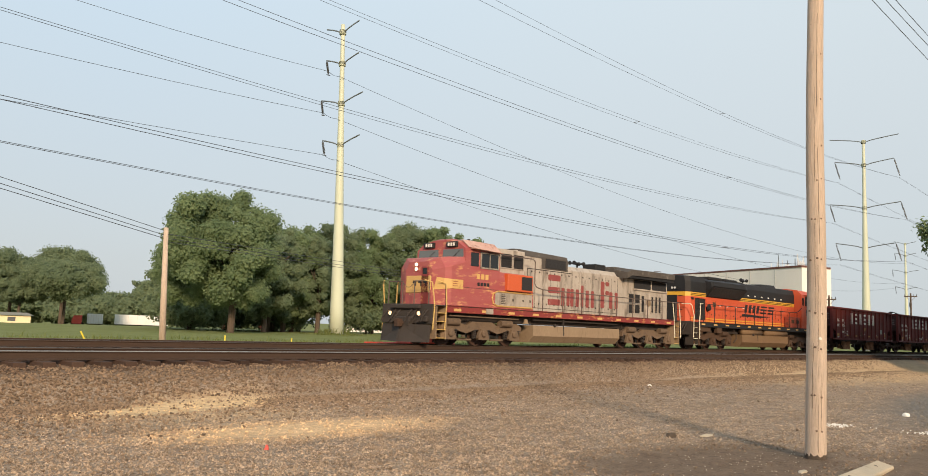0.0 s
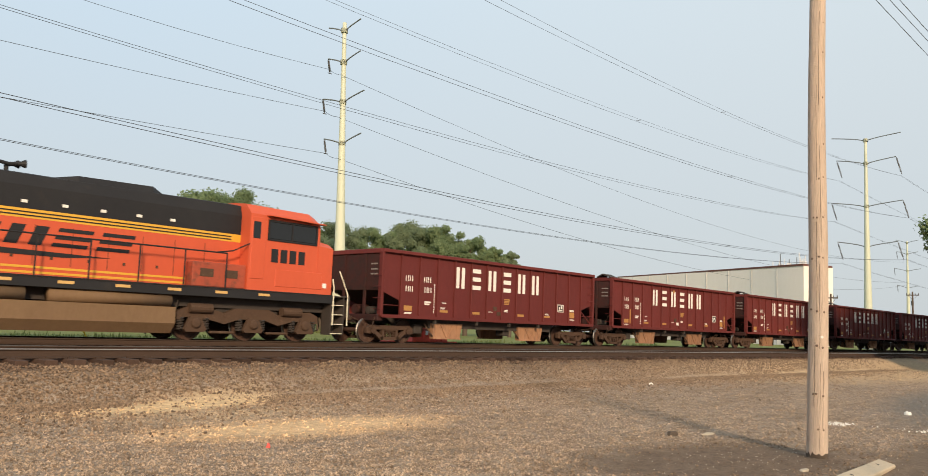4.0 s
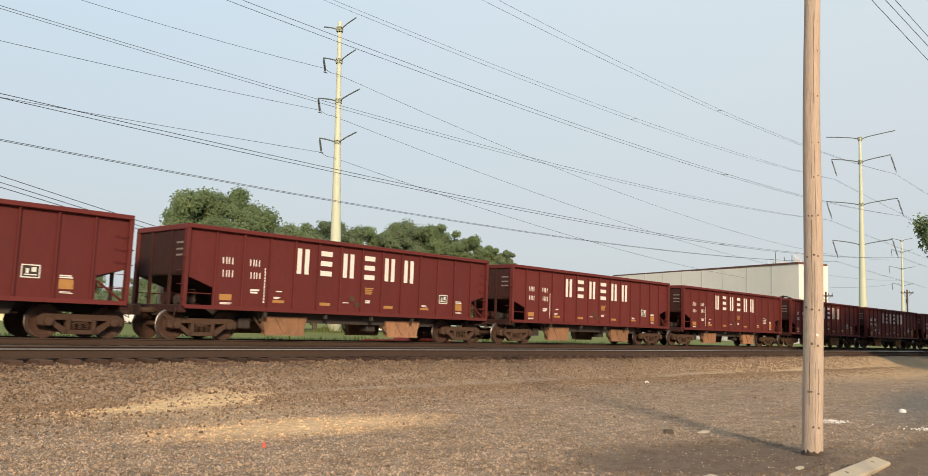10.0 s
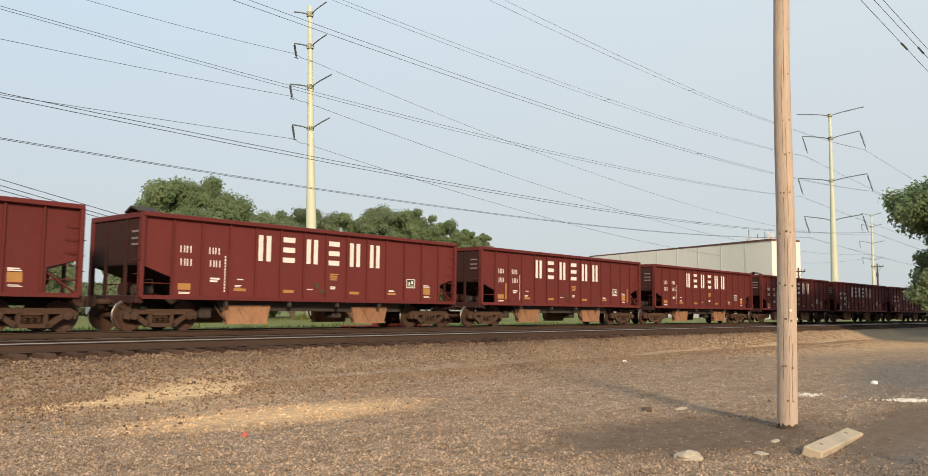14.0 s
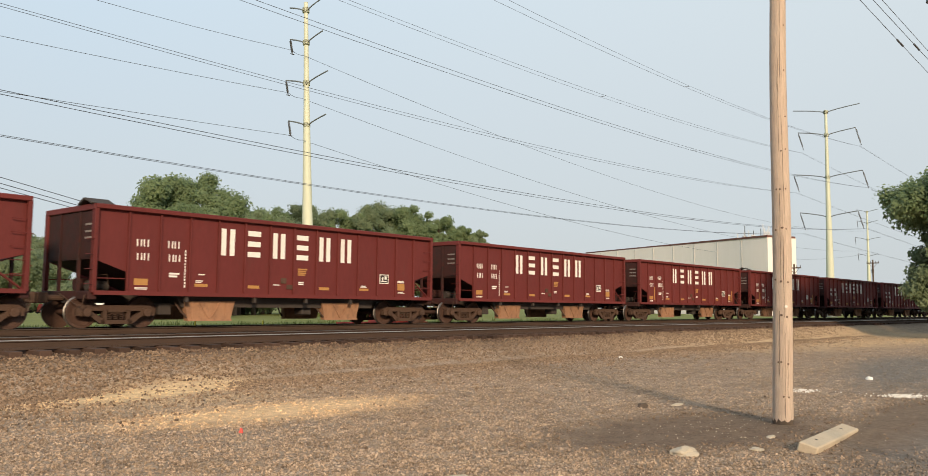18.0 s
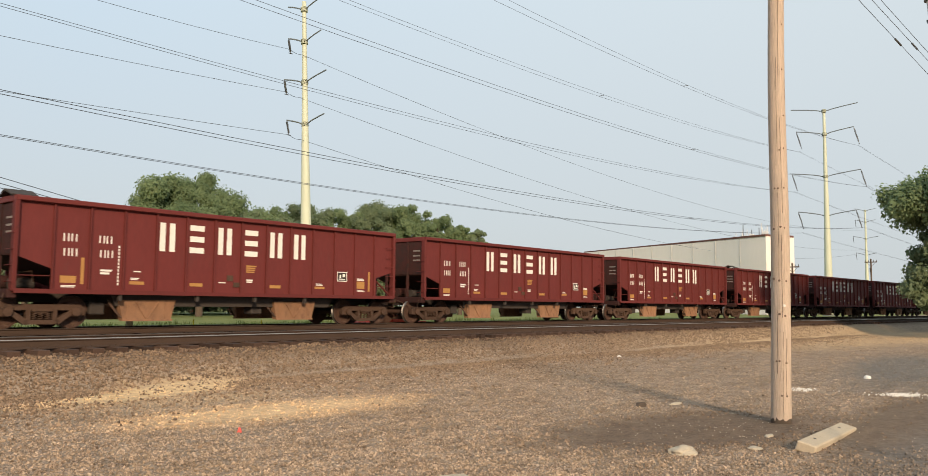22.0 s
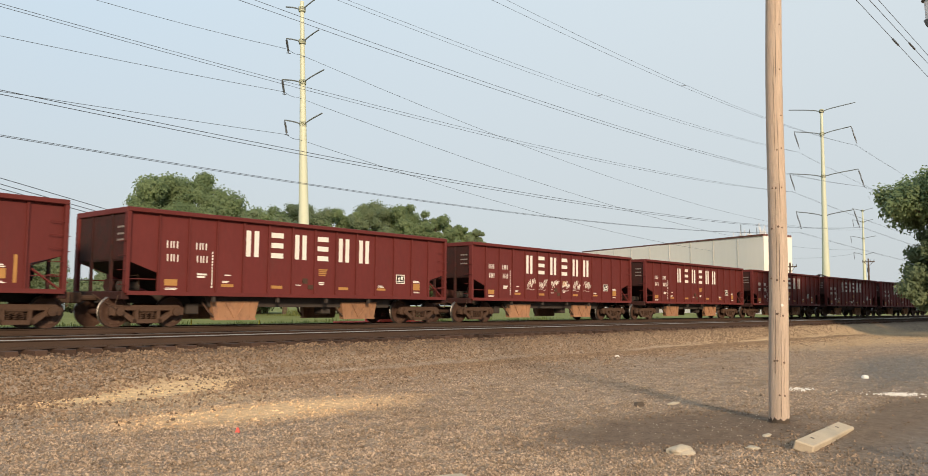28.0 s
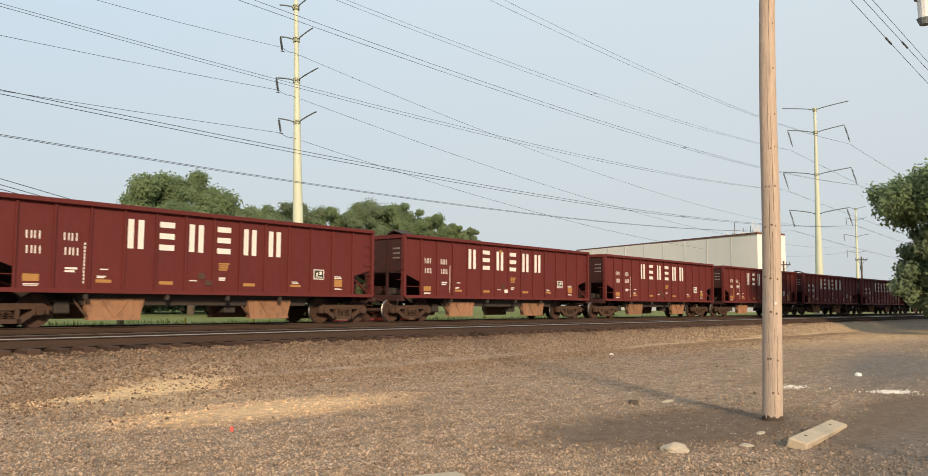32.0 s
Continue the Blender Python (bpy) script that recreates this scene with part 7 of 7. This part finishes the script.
    # cab and nose at the trailing end
    cab = loft([ring(6.35, [(1.48, 1.62), (1.48, 4.10), (1.15, 4.42), (0.4, 4.50)]), ring(8.85, [(1.48, 1.62), (1.48, 4.06), (1.15, 4.38), (0.4, 4.46)]), ring(9.15, [(1.48, 1.62), (1.46, 3.98), (1.1, 4.26), (0.4, 4.34)])])
    part("cab", cab, M_ORANGE, t, "orange cab with sloping roof")
    part("nose", loft([ring(9.1, [(1.48, 1.62), (1.48, 3.30), (1.30, 3.48)]), ring(9.75, [(1.46, 1.62), (1.46, 3.24), (1.2, 3.40)]), ring(10.02, [(1.0, 1.62), (1.0, 3.1), (0.8, 3.26)])]), M_ORANGE, t, "orange nose")
    part("side_window", boxed(7.10, 8.95, -1.50, -1.47, 3.34, 3.90, bevel=0.02), M_GLASS, t, "dark cab side window")
    bm = bmesh.new()
    for a, b, c, d in ((7.02, 7.10, 3.28, 3.96), (8.95, 9.02, 3.28, 3.96), (7.02, 9.02, 3.28, 3.34), (7.02, 9.02, 3.90, 3.96), (7.95, 8.0, 3.34, 3.90)):
        box(bm, a, b, -1.515, -1.47, c, d)
    part("window_frame", bm, M_BLACK, t)
    part("window_shade", prism(bmesh.new(), [(6.95, 4.06), (9.2, 4.0), (9.2, 4.03), (6.95, 4.09)], -1.72, -1.46), M_ORANGE, t)
    part("cab_door", boxed(6.42, 6.95, -1.50, -1.47, 2.0, 4.0, bevel=0.03), M_ORANGE, t)
    part("door_window", boxed(6.46, 6.74, -1.515, -1.49, 3.3, 3.85, bevel=0.03), M_GLASS, t)
    part("sandbox_door", boxed(7.4, 9.3, -1.495, -1.47, 1.80, 2.36, bevel=0.03), M_ORANGE, t)
    part("cab_ladder_box", boxed(4.5, 6.35, -1.40, -0.96, 1.64, 2.40, bevel=0.03), M_DIRTYORANGE, t, "grimy orange equipment box beside the cab")
    for x in (4.75, 5.6):
        part("box_vent", boxed(x, x + 0.45, -1.412, -1.39, 1.95, 2.2), M_TRUCK_BROWN, t)
    part("notice", boxed(9.35, 9.5, -1.492, -1.47, 1.86, 2.02), M_WHITE, t)
    for x0 in (-8.7, -7.15, -5.6, -4.05, -2.5, -0.95, 0.6, 2.15, 3.7, 5.25, 6.8):
        part("reflector_strip", boxed(x0, x0 + 0.42, -1.512, -1.49, 1.46, 1.54), M_SFYEL, t)
    zt = 2.72
    handrail(t, [(-8.45, -1.46, zt), (5.6, -1.46, zt)], [(-8.4 + 1.4 * i, -1.46, zt) for i in range(11)], 1.6, 0.024, M_BLACK)
    handrail(t, [(-8.45, 1.46, zt), (5.6, 1.46, zt)], [(-8.4 + 2.8 * i, 1.46, zt) for i in range(6)], 1.6, 0.024, M_BLACK)
    part("handrail", tube([(5.2, -1.46, zt), (5.8, -1.46, zt + 0.1), (6.35, -1.5, 3.1)], 0.022, 6), M_BLACK, t)
    for s in (-1, 1):
        part("step_rail", tube([(-9.66, s * 1.50, 0.7), (-9.62, s * 1.50, 1.62), (-9.55, s * 1.48, 1.95), (-9.80, s * 1.46, 2.58), (-9.9, s * 1.40, 2.66), (-9.9, s * 0.85, 2.66)], 0.027, 6), M_PALE_RAIL, t, "pale step handrail")
        part("step_rail", tube([(-8.92, s * 1.50, 0.62), (-8.94, s * 1.50, 1.75), (-8.84, s * 1.49, 2.1), (-8.82, s * 1.48, 2.72), (-8.45, s * 1.46, 2.74)], 0.027, 6), M_PALE_RAIL, t, "pale step handrail")
        part("step_rail", tube([(9.85, s * 1.50, 0.6), (9.85, s * 1.50, 1.9), (9.8, s * 1.48, 2.2)], 0.024, 6), M_PALE_RAIL, t, "pale step handrail")
        part("step_rail", tube([(10.5, s * 1.50, 0.6), (10.48, s * 1.50, 1.7), (10.1, s * 1.46, 2.5)], 0.024, 6), M_PALE_RAIL, t, "pale step handrail")
        for x0, x1 in ((-3.0, -0.15), (0.45, 3.9)):
            q = rod(bmesh.new(), (x0, s * 1.27, 1.17), (x1, s * 1.27, 1.17), 0.19, sides=16)
            smooth(part("air_reservoir", q, M_TANKBROWN, t, "dusty air reservoir"))
        part("tank_ridge", rod(bmesh.new(), (-3.13, s * 1.14, 0.70), (4.03, s * 1.14, 0.70), 0.27, sides=16), M_TANKBROWN, t)
    part("traction_cable", tube([(-4.1, -1.25, 1.3), (-3.8, -1.3, 1.05), (-3.75, -1.3, 0.7), (-4.0, -1.25, 0.45)], 0.03, 6), M_DARK, t)
    part("sand_box", boxed(-9.0, -7.4, -1.42, -1.05, 1.05, 1.34, bevel=0.03), M_TRUCK_BROWN, t)
    part("air_filter", boxed(-6.6, -6.0, -1.46, -1.2, 1.0, 1.4, bevel=0.03), M_TRUCK_BROWN, t)
    return t


LOCO_A = build_loco_a()
LOCO_B = build_loco_b()

build_ground()
build_tracks()
HM = hopper_meshes()
plain = build_hopper(HM, stripes=False)
hatched = build_hopper(HM, hatch=True, stripes=False)
hatched_striped = build_hopper(HM, hatch=True)
stickered = build_hopper(HM, hatch=True, sticker=True, stripes=False)
stickered_striped = build_hopper(HM, hatch=True, sticker=True)
scrawled = build_hopper(HM, scrawl=True, stripes=False)
striped = build_hopper(HM)
KINDS = {1: stickered_striped, 2: hatched, 3: hatched, 7: hatched, 8: striped, 10: hatched, 12: striped, 13: hatched_striped, 16: hatched, 17: striped, 19: scrawled, 22: stickered, 24: striped, 25: hatched, 28: hatched}
HOPPERS = []
used = set()
for i in range(31):
    src = KINDS.get(i, plain)
    if src in used:
        HOPPERS.append(copy_thing(src, Matrix.Identity(4)))
    else:
        HOPPERS.append(src)
        used.add(src)
build_power_lines()
build_small_poles()
build_wooden_pole()
build_trees()
build_far_things()
build_yard_things()
build_weeds()
scatter_stones()

# ---- the train's run ----
RUN = [(0.0, -70.04), (2.5, -41.23), (6.0, -0.84), (8.5, 28.23), (11.0, 57.43), (13.0, 80.97), (17.0, 128.58), (19.5, 158.72), (22.0, 189.15), (24.5, 219.95), (28.0, 263.58), (30.0, 288.50), (32.0, 313.93)]


def run_at(t):
    """Metres run at t, through the known stations with smooth speed."""
    ts, ds = [a for a, _ in RUN], [b for _, b in RUN]
    sl = [(ds[i + 1] - ds[i]) / (ts[i + 1] - ts[i]) for i in range(len(ts) - 1)]
    tg = [sl[0]] + [(sl[i - 1] + sl[i]) / 2 for i in range(1, len(sl))] + [sl[-1]]
    i = max(0, min(len(sl) - 1, sum(1 for a in ts if a <= t) - 1))
    h = ts[i + 1] - ts[i]
    u = (t - ts[i]) / h
    return (2 * u ** 3 - 3 * u ** 2 + 1) * ds[i] + (u ** 3 - 2 * u ** 2 + u) * h * tg[i] + (-2 * u ** 3 + 3 * u ** 2) * ds[i + 1] + (u ** 3 - u ** 2) * h * tg[i + 1]


def spin_rows(w, radius):
    """The turning of a wheelset about its axle, row by row."""
    base = w.location.copy()
    return [(f / FPS, Matrix.Translation(base) @ Matrix.Rotation(-run_at(f / FPS) / radius, 4, "Y")) for f in range(0, 32 * FPS + 1)]


def share_keys(target, source):
    target.rotation_mode = "QUATERNION"
    ad = target.animation_data_create()
    ad.action = source.animation_data.action
    ad.action_slot = source.animation_data.action_slot


def spin_all(wheels, radius):
    """Wheelsets at one place on their truck turn alike and share one set of keys."""
    first = {}
    for w in wheels:
        key = round(w.location.x, 3)
        if key in first:
            share_keys(w, first[key])
        else:
            first[key] = w
            walk(w, spin_rows(w, radius))


def motions():
    times = [0.5 * i for i in range(65)]
    cars = [(LOCO_A, -36.63), (LOCO_B, -15.52)] + [(h, 3.335 + PITCH * i) for i, h in enumerate(HOPPERS)]
    for car, s in cars:
        walk(car, [(t, track_pose(s - run_at(t))) for t in times])
    spin_all([w for h in HOPPERS for w in h.children_recursive if w.name.startswith("wheelset")], 0.457)
    spin_all([w for h in (LOCO_A, LOCO_B) for w in h.children_recursive if w.name.startswith("wheelset")], 0.533)


motions()
